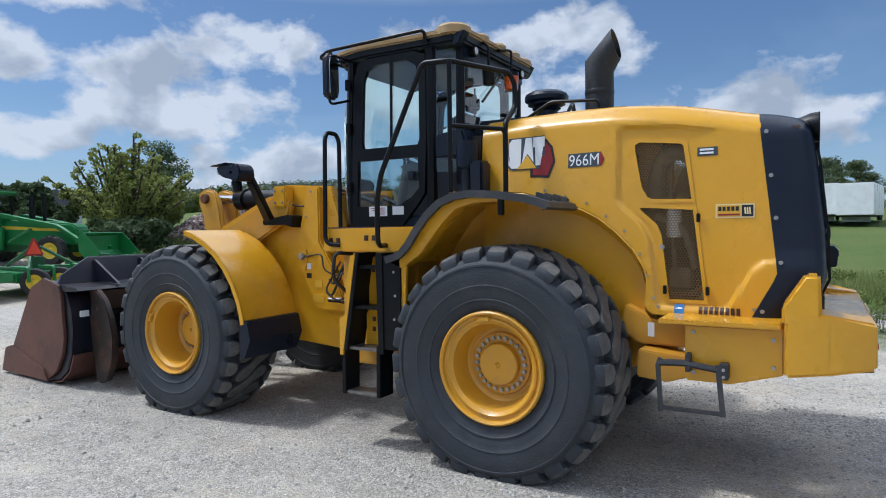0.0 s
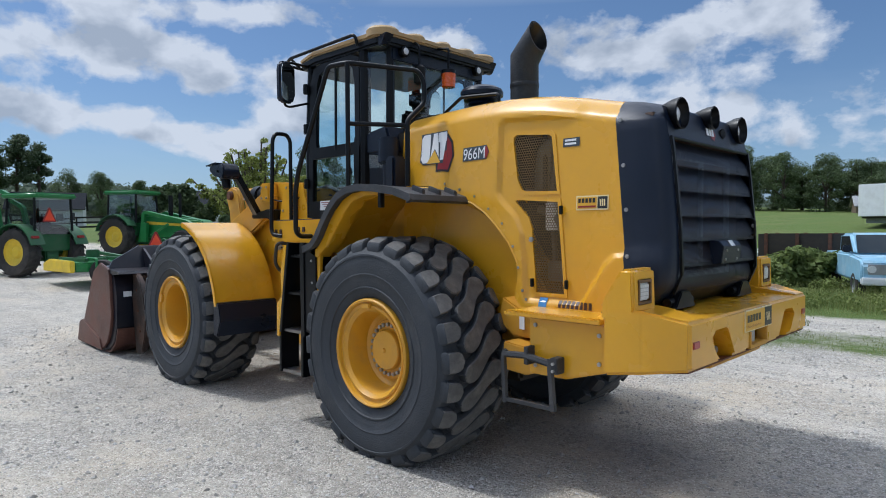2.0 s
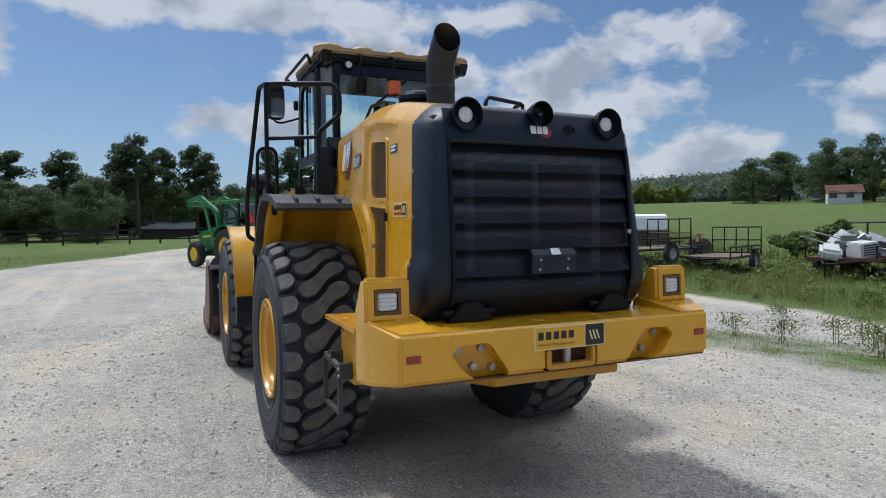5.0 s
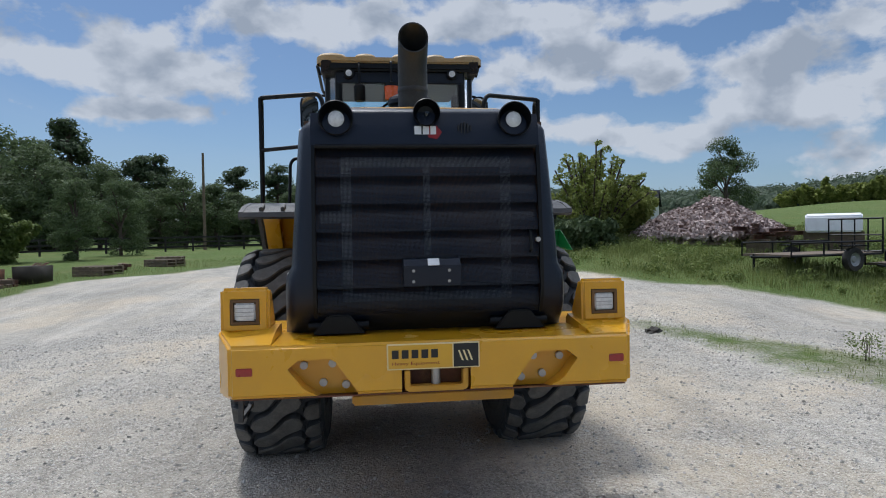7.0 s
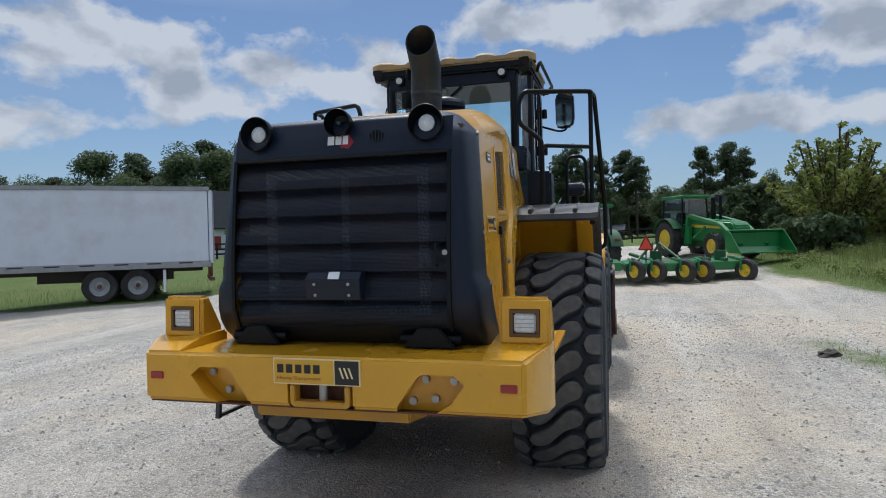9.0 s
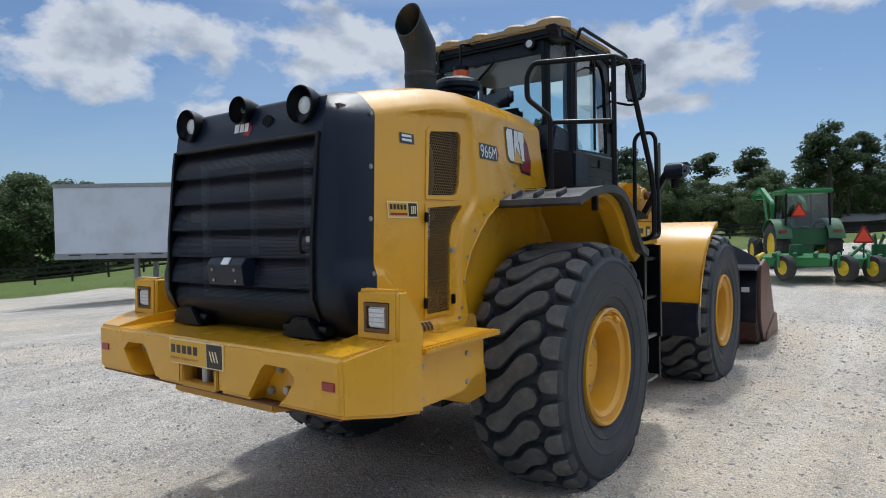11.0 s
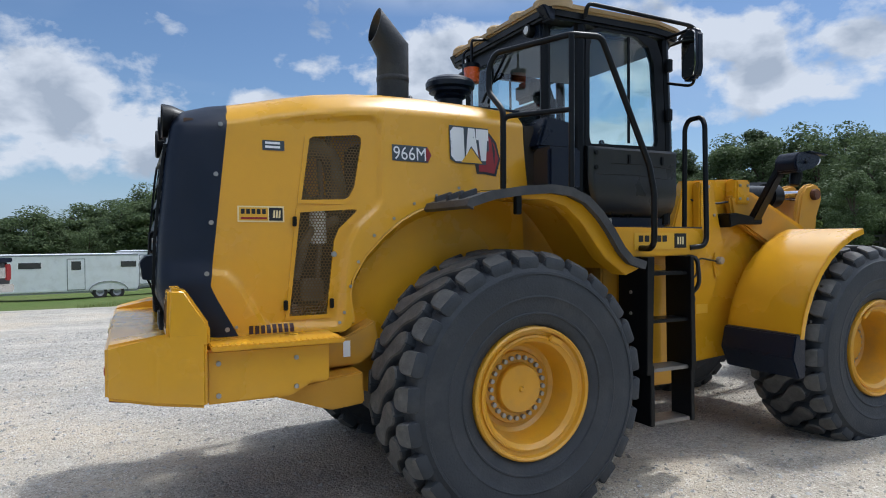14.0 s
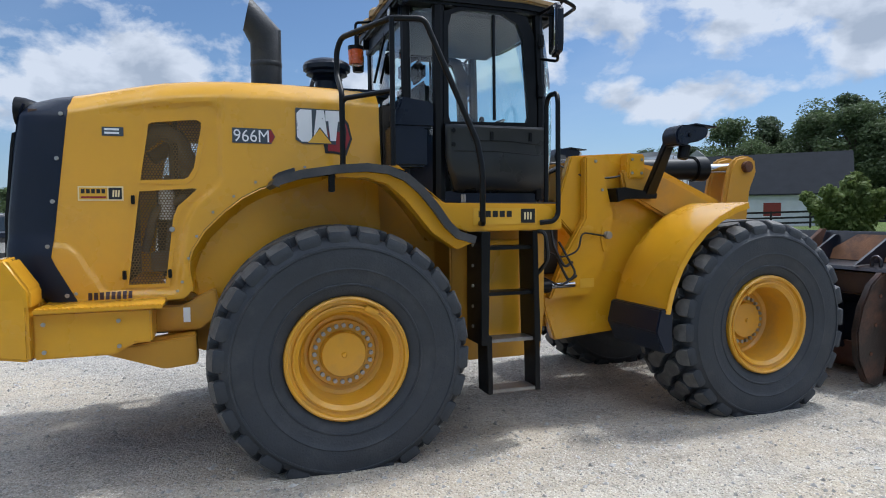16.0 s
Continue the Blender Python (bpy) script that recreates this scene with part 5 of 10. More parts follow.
# -- handrails --
for s in (1, -1):
    bm = nb()
    tube(bm, [(0.07, s * 0.91, 2.09), (0.07, s * 0.91, 2.62), (0.07, s * 0.72, 2.78), (0.07, s * 0.72, 2.96), (0.10, s * 0.76, 3.05), (0.34, s * 1.30, 3.06), (0.56, s * 1.33, 3.065), (0.92, s * 1.39, 2.24), (0.95, s * 1.405, 2.05), (0.95, s * 1.405, 1.72), (0.98, s * 1.34, 1.68), (1.02, s * 1.20, 1.68)], 0.021, 10, 0.045)
    rail = part("handrail", bm, M_BLACK_PAINT, loader, "black tubular handrail beside the cab", 50)
    bm = nb()
    tube(bm, [(0.34, s * 1.305, 3.06), (0.34, s * 1.305, 2.08)], 0.019, 10, 0)
    part("rail_post", bm, M_BLACK_PAINT, rail, "", 50)
    bm = nb()
    tube(bm, [(0.07, s * 0.91, 2.55), (0.09, s * 0.93, 2.58), (0.34, s * 1.305, 2.58)], 0.018, 10, 0.04)
    part("rail_crossbar", bm, M_BLACK_PAINT, rail, "", 50)
    bm = nb()
    tube(bm, [(1.60, s * 1.02, 1.66), (1.66, s * 1.0, 1.75), (1.66, s * 1.0, 2.60), (1.66, s * 1.04, 2.66), (1.66, s * 1.16, 2.66), (1.65, s * 1.20, 2.60), (1.64, s * 1.23, 1.74), (1.60, s * 1.235, 1.69), (1.50, s * 1.20, 1.68)], 0.019, 10, 0.06)
    part("grab_rail", bm, M_BLACK_PAINT, loader, "black hooped grab rail", 50)

# -- cab --
CAB = [(0.62, 0.62), (0.86, 0.735), (1.72, 0.735), (1.80, 0.70), (1.98, 0.40), (2.02, 0.0)]
cab = new("cab")
cab.parent = loader
tagged(cab, "black-framed operator cab with large windows")
bm = nb()
prism(bm, [(0.64, -0.60), (0.88, -0.72), (1.74, -0.72), (1.94, -0.42), (1.94, 0.42), (1.74, 0.72), (0.88, 0.72), (0.64, 0.60)], 1.82, 1.93, "z", 0.02)
part("cab_floor", bm, M_BLACK, cab)
for s in (1, -1):
    # pillars
    def pillar(pts, w=0.045):
        b = nb()
        tube(b, pts, w, 8, 0.03)
        return part("pillar", b, M_BLACK_PAINT, cab, "", 40)

    pillar([(0.87, s * 0.70, 1.86), (0.87, s * 0.70, 3.40)], 0.052)
    pillar([(1.745, s * 0.705, 1.86), (1.765, s * 0.70, 2.6), (1.74, s * 0.68, 3.40)], 0.045)
    pillar([(0.64, s * 0.60, 2.2), (0.63, s * 0.60, 3.40)], 0.04)
    # side door: frame with rounded corners, upper and lower panes
    def frame_ring(outer, inner, y, depth, name, mat):
        b = nb()
        n = len(outer)
        rings = [[b.verts.new((p[0], yy, p[1])) for p in pts] for pts, yy in ((outer, y), (inner, y), (inner, y - s * depth), (outer, y - s * depth))]
        for k in range(4):
            a, c = rings[k], rings[(k + 1) % 4]
            for i in range(n):
                b.faces.new((a[i], a[(i + 1) % n], c[(i + 1) % n], c[i]))
        return part(name, b, mat, cab, "black door frame", 30)

    top, mid_hi, mid_lo, low = 3.37, 2.54, 2.46, 1.86
    win = [(0.99, 2.55), (0.97, 2.60), (0.97, 3.10), (1.0, 3.24), (1.10, 3.30), (1.42, 3.30), (1.53, 3.26), (1.575, 3.16), (1.60, 2.60), (1.585, 2.55)]
    if s < 0:
        win = [(0.955, 2.475), (0.94, 2.52), (0.94, 3.20), (0.965, 3.30), (1.06, 3.345), (1.40, 3.345), (1.53, 3.28), (1.585, 3.16), (1.635, 2.54), (1.62, 2.49)]
    out_ring = [(0.90, 2.50 if s > 0 else 2.40), (0.90, 2.60), (0.90, 3.10), (0.905, 3.32), (1.05, 3.375), (1.45, 3.375), (1.62, 3.34), (1.68, 3.20), (1.71, 2.60), (1.71, 2.50 if s > 0 else 2.40)]
    frame_ring(out_ring, win, s * 0.745, 0.045, "door_frame", M_BLACK_PAINT)
    b = nb()
    vs = [b.verts.new((x, s * 0.728, z)) for x, z in win]
    b.faces.new(vs)
    pane = part("door_window", b, M_GLASS, cab, "clear door window", 0)
    pane.visible_shadow = False
    b = nb()
    tube(b, [(1.27 if s > 0 else 1.33, s * 0.742, 2.50), (1.26 if s > 0 else 1.325, s * 0.742, 3.33)], 0.013, 6, 0)
    part("window_bar", b, M_BLACK_PAINT, cab)
    if s > 0:
        lo_out = [(0.90, 2.51), (1.71, 2.51), (1.72, 1.86), (1.16, 1.84), (1.0, 2.02), (0.92, 2.12)]
        lo_in = [(0.985, 2.44), (1.645, 2.44), (1.66, 2.02), (1.20, 2.02), (1.06, 2.09), (0.98, 2.17)]
        frame_ring(lo_out, lo_in, 0.75, 0.045, "door_lower_frame", M_BLACK_PAINT)
        b = nb()
        b.faces.new([b.verts.new((x, 0.735, z)) for x, z in lo_in])
        pane = part("door_lower_window", b, M_GLASS_DARK, cab, "tinted lower door window", 0)
        b = nb()
        for x0, x1, z0, z1 in ((1.32, 1.52, 1.93, 2.02), (1.14, 1.26, 1.94, 2.015)):
            box(b, x0, x1, 0.752, 0.756, z0, z1)
        part("safety_sticker", b, M_WHITE, cab, "white safety stickers")
        b = nb()
        for k in range(4):
            box(b, 1.34, 1.50 - 0.02 * k, 0.757, 0.758, 2.0 - k * 0.018, 2.006 - k * 0.018)
        part("sticker_print", b, M_DECAL_RED, cab)
    else:
        # moulded skirt: narrow ledge on top, upright face, belly turned in below
        section = [(0.775, 2.452), (0.800, 2.447), (0.806, 2.43), (0.800, 2.41), (0.804, 2.20), (0.802, 2.10), (0.785, 2.02), (0.750, 1.955), (0.700, 1.915), (0.640, 1.90), (0.640, 2.452)]
        b = nb()
        rings = []
        for x, k in ((0.90, 0.82), (0.915, 0.93), (0.95, 1.0), (1.30, 1.0), (1.68, 1.0), (1.755, 0.985), (1.79, 0.93)):
            rings.append([b.verts.new((x + (0.10 * (2.15 - z) / 0.25 if x < 1 and z < 2.15 else 0), -0.64 - (y - 0.64) * k, z)) for y, z in section])
        for a, c in zip(rings, rings[1:]):
            for i in range(len(section)):
                i2 = (i + 1) % len(section)
                b.faces.new((a[i], a[i2], c[i2], c[i]))
        b.faces.new(rings[0])
        b.faces.new(rings[-1][::-1])
        sk = part("cab_skirt", b, M_SKIRT, cab, "grey-black moulded lower cab panel", 35)
        for x0, x1, z in ((0.96, 1.70, 2.24), (1.10, 1.72, 2.325)):
            b = nb()
            tube(b, [(x0, -0.803, z), ((x0 + x1) / 2, -0.803, z + 0.004), (x1, -0.801, z - 0.02)], 0.004, 6, 0)
            part("panel_seam", b, M_BLACK_PAINT, sk)
        for x in (1.28, 1.62):
            b = nb()
            box(b, x - 0.014, x + 0.014, -0.812, -0.800, 2.33, 2.40, 0.004)
            part("skirt_clip", b, M_BLACK_PAINT, sk)
        for z in (2.40, 2.29):
            b = nb()
            cyl(b, (0.955, -0.80, z), (0.955, -0.812, z), 0.020, seg=12, bevel=0.004)
            part("skirt_plug", b, M_BLACK_PAINT, sk)
        for x in (0.99, 1.01):
            b = nb()
            cyl(b, (x, -0.90, 1.83), (x, -0.90, 1.90), 0.010, seg=8, bevel=0.003)
            part("platform_stud", b, M_BOLT, cab)
    b = nb()
    box(b, 1.0 if s > 0 else 1.63, 1.07 if s > 0 else 1.70, min(s * 0.75, s * 0.79), max(s * 0.75, s * 0.79), 2.24, 2.32, 0.012)
    part("door_handle", b, M_BLACK, cab)
    # hinges
    for z in (2.2, 2.75, 3.15):
        b = nb()
        cyl(b, (1.735, s * 0.765, z - 0.05), (1.735, s * 0.765, z + 0.05), 0.028, seg=10, bevel=0.006)
        part("hinge", b, M_BLACK_PAINT, cab)
    # rear quarter window
    b = nb()
    b.faces.new([b.verts.new(p) for p in ((0.66, s * 0.625, 2.30), (0.84, s * 0.715, 2.30), (0.84, s * 0.715, 3.38), (0.65, s * 0.625, 3.38))])
    part("quarter_window", b, M_GLASS, cab, "", 0).visible_shadow = False
    b = nb()
    prism(b, [(0.64, s * 0.60), (0.88, s * 0.73), (0.86, s * 0.69), (0.66, s * 0.57)], 1.90, 2.42, "z", 0.004)
    part("rear_corner_panel", b, M_BLACK, cab)
    # wind screen sides
    b = nb()
    rows = []
    for z, x0, x1 in ((1.93, 1.80, 1.92), (2.26, 1.80, 1.985), (2.6, 1.80, 2.0), (2.9, 1.79, 1.97), (3.2, 1.775, 1.90), (3.38, 1.76, 1.84)):
        rows.append([b.verts.new(p) for p in ((x0, s * 0.70, z), ((x0 + x1) / 2, s * 0.64, z), (x1, s * 0.48, z), (x1 + 0.03, 0, z))])
    for a, c in zip(rows, rows[1:]):
        for i in range(3):
            b.faces.new((a[i], a[i + 1], c[i + 1], c[i]))
    part("windscreen", b, M_GLASS, cab, "curved windscreen", 60).visible_shadow = False
    # mirrors on their arms
    b = nb()
    tube(b, [(1.75, s * 0.72, 3.02), (1.80, s * 0.92, 2.96), (1.76, s * 1.0, 2.97), (1.755, s * 1.0, 3.05)], 0.012, 8, 0.04)
    part("mirror_stay", b, M_BLACK_PAINT, cab, "", 50)
    b = nb()
    tube(b, [(1.74, s * 0.70, 3.38), (1.78, s * 0.92, 3.40), (1.76, s * 0.99, 3.36)], 0.014, 8, 0.04)
    arm = part("mirror_arm", b, M_BLACK_PAINT, cab, "", 50)
    b = nb()
    ring = [(0.10, -0.17), (0.105, 0.12), (0.085, 0.19), (0.03, 0.215), (-0.05, 0.205), (-0.10, 0.16), (-0.105, -0.12), (-0.075, -0.19), (0.06, -0.20)]
    prism(b, ring, -0.035, 0.035, "x", 0.02, 3)
    mir = part("mirror", b, M_BLACK, cab, "rounded black wing mirror", 40)
    mir.matrix_local = pose(1.755, s * 0.985, 3.18, 0, 0, s * 14)
    b = nb()
    prism(b, [(y * 0.86, z * 0.88) for y, z in ring], -0.039, -0.034, "x")
    part("mirror_glass", b, M_MIRROR, mir, "silver mirror glass")
# rear window
bm = nb()
bm.faces.new([bm.verts.new(p) for p in ((0.62, -0.57, 2.35), (0.62, 0.57, 2.35), (0.61, 0.57, 3.36), (0.61, -0.57, 3.36))])
part("rear_window", bm, M_GLASS, cab, "wide rear window", 0).visible_shadow = False
bm = nb()
box(bm, 0.60, 0.66, -0.62, 0.62, 1.90, 2.36, 0.01)
part("rear_panel", bm, M_BLACK, cab)
bm = nb()
box(bm, 0.58, 0.66, -0.62, 0.62, 3.26, 3.40, 0.01)
part("rear_header", bm, M_BLACK, cab)
# roof: dark underside, tan cap with raised pads, visor rails
bm = nb()
prism(bm, [(0.52, -0.70), (0.60, -0.77), (1.55, -0.78), (1.88, -0.72), (1.95, -0.5), (1.95, 0.5), (1.88, 0.72), (1.55, 0.78), (0.60, 0.77), (0.52, 0.70)], 3.37, 3.455, "z", 0.02)
roof = part("roof", bm, M_BLACK_PAINT, cab, "black cab roof with a tan cap", 40)
bm = nb()
prism(bm, [(0.50, -0.70), (0.58, -0.78), (1.60, -0.79), (1.93, -0.70), (1.98, -0.4), (1.98, 0.4), (1.93, 0.70), (1.60, 0.79), (0.58, 0.78), (0.50, 0.70)], 3.440, 3.495, "z", 0.016)
part("roof_cap", bm, M_TAN, roof, "tan plastic roof cap", 40)
for x, y, r in ((0.66, -0.66, 0.15), (0.66, 0.66, 0.15), (0.60, -0.34, 0.11), (0.60, 0.34, 0.11), (0.57, 0.0, 0.09)):
    bm = nb()
    lathe(bm, [(r, 3.45), (r, 3.50 + 0.2 * (r - 0.09)), (r - 0.02, 3.522 + 0.2 * (r - 0.09)), (r * 0.5, 3.53 + 0.2 * (r - 0.09)), (0.001, 3.53 + 0.2 * (r - 0.09))], 24, (x, y, 0), "z")
    part("roof_pad", bm, M_TAN, roof, "rounded tan roof pad", 40)
for s in (1, -1):
    bm = nb()
    tube(bm, [(0.86, s * 0.79, 3.40), (0.86, s * 0.82, 3.50), (1.90, s * 0.84, 3.475), (2.04, s * 0.80, 3.44), (2.06, s * 0.6, 3.44), (2.06, 0, 3.44)], 0.016, 8, 0.05)
    part("visor_rail", bm, M_BLACK_PAINT, roof, "", 50)
    bm = nb()
    tube(bm, [(1.90, s * 0.82, 3.47), (1.86, s * 0.74, 3.38)], 0.013, 6, 0)
    part("visor_stay", bm, M_BLACK_PAINT, roof)
    for y in (0.50,):
        bm = nb()
        lathe(bm, [(0.03, 0.60), (0.05, 0.58), (0.052, 0.53), (0.045, 0.525)], 16, (0, s * y, 3.345), "x", caps=True)
        wl = part("work_light", bm, M_BLACK_PAINT, roof)
        bm = nb()
        lathe(bm, [(0.0005, 0.521), (0.028, 0.522), (0.038, 0.53)], 14, (0, s * y, 3.345), "x")
        part("lens", bm, M_LENS, wl)
    bm = nb()
    prism(bm, [(0.50, 3.46), (0.62, 3.46), (0.61, 3.35), (0.56, 3.36)], s * 0.66, s * 0.76, "y", 0.008)
    part("roof_gutter", bm, M_BLACK, roof)
# beacon on its bracket
bm = nb()
tube(bm, [(0.52, 0.10, 3.44), (0.38, 0.10, 3.42), (0.38, 0.10, 3.22)], 0.012, 6, 0.03)
beacon = part("beacon_bracket", bm, M_BLACK_PAINT, loader)
bm = nb()
lathe(bm, [(0.055, 3.055), (0.062, 3.06), (0.068, 3.17), (0.066, 3.185)], 20, (0.38, 0.10, 0), "z", caps=True)
part("beacon_lens", bm, M_ORANGE, beacon, "amber warning beacon", 40)
bm = nb()
lathe(bm, [(0.070, 3.183), (0.070, 3.215), (0.03, 3.225)], 20, (0.38, 0.10, 0), "z", caps=True)
part("beacon_base", bm, M_BLACK_PAINT, beacon, "", 40)
# solid stand-in for the beacon's reflection in the rear window
bm = nb()
tube(bm, [(0.52, 0.40, 3.44), (0.46, 0.40, 3.40), (0.46, 0.40, 3.22)], 0.012, 6, 0.03)
lathe(bm, [(0.045, 3.06), (0.052, 3.07), (0.058, 3.20), (0.03, 3.225)], 18, (0.46, 0.40, 0), "z", caps=True)
part("round_speaker", bm, M_BLACK_PAINT, loader, "dark round body in place of the beacon's reflection in the rear window", 40)
bm = nb()
tube(bm, [(0.60, -0.15, 3.38), (0.585, -0.10, 3.25), (0.585, 0.28, 2.95)], 0.012, 6, 0.02)
part("wiper", bm, M_BLACK_PAINT, cab)
# interior
bm = nb()
box(bm, 1.0, 1.42, -0.24, 0.24, 2.16, 2.32, 0.05, 3)
seat = part("seat", bm, M_SEAT, cab, "black operator seat", 40)
bm = nb()
prism(bm, [(1.02, 2.28), (0.95, 2.90), (0.86, 2.90), (0.88, 2.25)], -0.23, 0.23, "y", 0.04, 3)
part("backrest", bm, M_SEAT, seat, "", 40)
bm = nb()
box(bm, 0.85, 0.95, -0.14, 0.14, 2.92, 3.10, 0.04, 3)
part("headrest", bm, M_SEAT, seat, "", 40)
bm = nb()
box(bm, 1.05, 1.35, -0.2, 0.2, 1.92, 2.17, 0.02)
part("seat_base", bm, M_TRIM, seat)
for s in (1, -1):
    bm = nb()
    box(bm, 1.02, 1.45, s * 0.33 - 0.05, s * 0.33 + 0.05, 2.38, 2.44, 0.02)
    box(bm, 1.05, 1.3, s * 0.40 - 0.08, s * 0.40 + 0.08, 1.92, 2.38, 0.02)
    part("console", bm, M_TRIM, cab)
bm = nb()
tube(bm, [(1.75, 0, 1.95), (1.62, 0, 2.5)], 0.05, 10, 0)
lathe(bm, [(0.17, -0.012), (0.185, 0), (0.17, 0.012), (0.155, 0)], 24, (0, 0, 0), "z", closed=True)
for v in bm.verts:
    if v.co.z < 1.0:
        v.co = Matrix.Rotation(radians(-28), 3, "Y") @ v.co + Vector((1.60, 0, 2.54))
part("steering_wheel", bm, M_TRIM, cab)
bm = nb()
box(bm, 0.68, 1.88, -0.64, 0.64, 3.335, 3.368, 0.01)
part("headliner", bm, M_TRIM, cab, "dark cab headliner")
for y in (0.36, 0.42, -0.40):
    bm = nb()
    tube(bm, [(1.36, y, 2.43), (1.37, y, 2.53)], 0.012, 6, 0)
    ball(bm, (1.37, y, 2.55), 0.024, 0.024, 0.032)
    part("control_lever", bm, M_SEAT, cab)
# parts between cab and hood
bm = nb()
box(bm, 0.42, 0.60, -0.60, 0.60, 1.95, 2.60, 0.02)
part("bulkhead", bm, M_DARK, loader)
for s in (1, -1):
    bm = nb()
    if s > 0:
        cyl(bm, (0.50, 0.74, 2.31), (0.50, 0.74, 2.54), 0.092, seg=24, bevel=0.015)
        cyl(bm, (0.50, 0.74, 2.10), (0.50, 0.74, 2.31), 0.055, seg=14)
        part("air_canister", bm, M_BLACK, loader, "dark cylindrical canister behind the cab", 40)
        bm = nb()
        box(bm, 0.30, 0.42, 0.70, 0.86, 2.08, 2.36, 0.02)
    else:
        box(bm, 0.42, 0.70, -0.95, -0.74, 2.10, 2.40, 0.02)
    part("electrical_box", bm, M_BLACK, loader)
    bm = nb()
    prism(bm, [(0.48, 2.42), (0.84, 2.42), (0.84, 2.62), (0.56, 2.66)], s * 0.50, s * 0.72, "y", 0.02)
    part("cab_duct", bm, M_BLACK, loader)

# -- exhaust and precleaner --
bm = nb()
box(bm, -0.74, 0.56, -0.40, 0.40, 2.70, 2.755, 0.015)
part("hood_top_panel", bm, M_BLACK, loader)
bm = nb()
rings = []
for scale, low in ((1.0, 2.74), (1.0, None), (1.0, True), (0.92, True), (0.92, None), (0.92, 2.9)):
    ring = []
    for k in range(32):
        c, w = math.cos(k * math.pi / 16), math.sin(k * math.pi / 16)
        if low is None:
            p = (-0.39 + c * 0.122 * scale, -0.045 + w * 0.122 * scale, 3.195 + 0.058 * c)
        elif low is True:
            p = (-0.535 + c * 0.030 * scale, -0.045 + w * 0.122 * scale, 3.370 + 0.130 * c * scale)
        else:
            p = (-0.39 + c * 0.122 * scale, -0.045 + w * 0.122 * scale, low)
        ring.append(bm.verts.new(p))
    rings.append(ring)
for a, b in zip(rings, rings[1:]):
    for k in range(32):
        bm.faces.new((a[k], a[(k + 1) % 32], b[(k + 1) % 32], b[k]))
bm.faces.new(rings[-1])
stack = part("exhaust_pipe", bm, M_EXHAUST, loader, "fat grey-black exhaust stack with a mitred rear outlet", 30, recalc=False)
bm = nb()
lathe(bm, [(0.1235, 2.95), (0.1255, 2.955), (0.1255, 2.985), (0.1235, 2.99)], 32, (-0.39, -0.045, 0), "z")
part("clamp_band", bm, M_EXHAUST, stack, "", 30)
bm = nb()
lathe(bm, [(0.10, 2.75), (0.10, 2.86), (0.13, 2.88), (0.12, 2.90), (0.17, 2.915), (0.165, 2.935), (0.195, 2.95), (0.198, 2.985), (0.185, 3.01), (0.14, 3.035), (0.06, 3.045), (0.0005, 3.047)], 36, (0.10, -0.05, 0), "z")
part("air_precleaner", bm, M_BLACK, loader, "ribbed black air precleaner bowl", 30)
bm = nb()
tube(bm, [(-0.55, 0.50, 2.70), (-0.55, 0.50, 2.80), (-0.15, 0.50, 2.83), (0.05, 0.50, 2.72)], 0.014, 8, 0.04)
part("hood_rail", bm, M_BLACK_PAINT, loader)

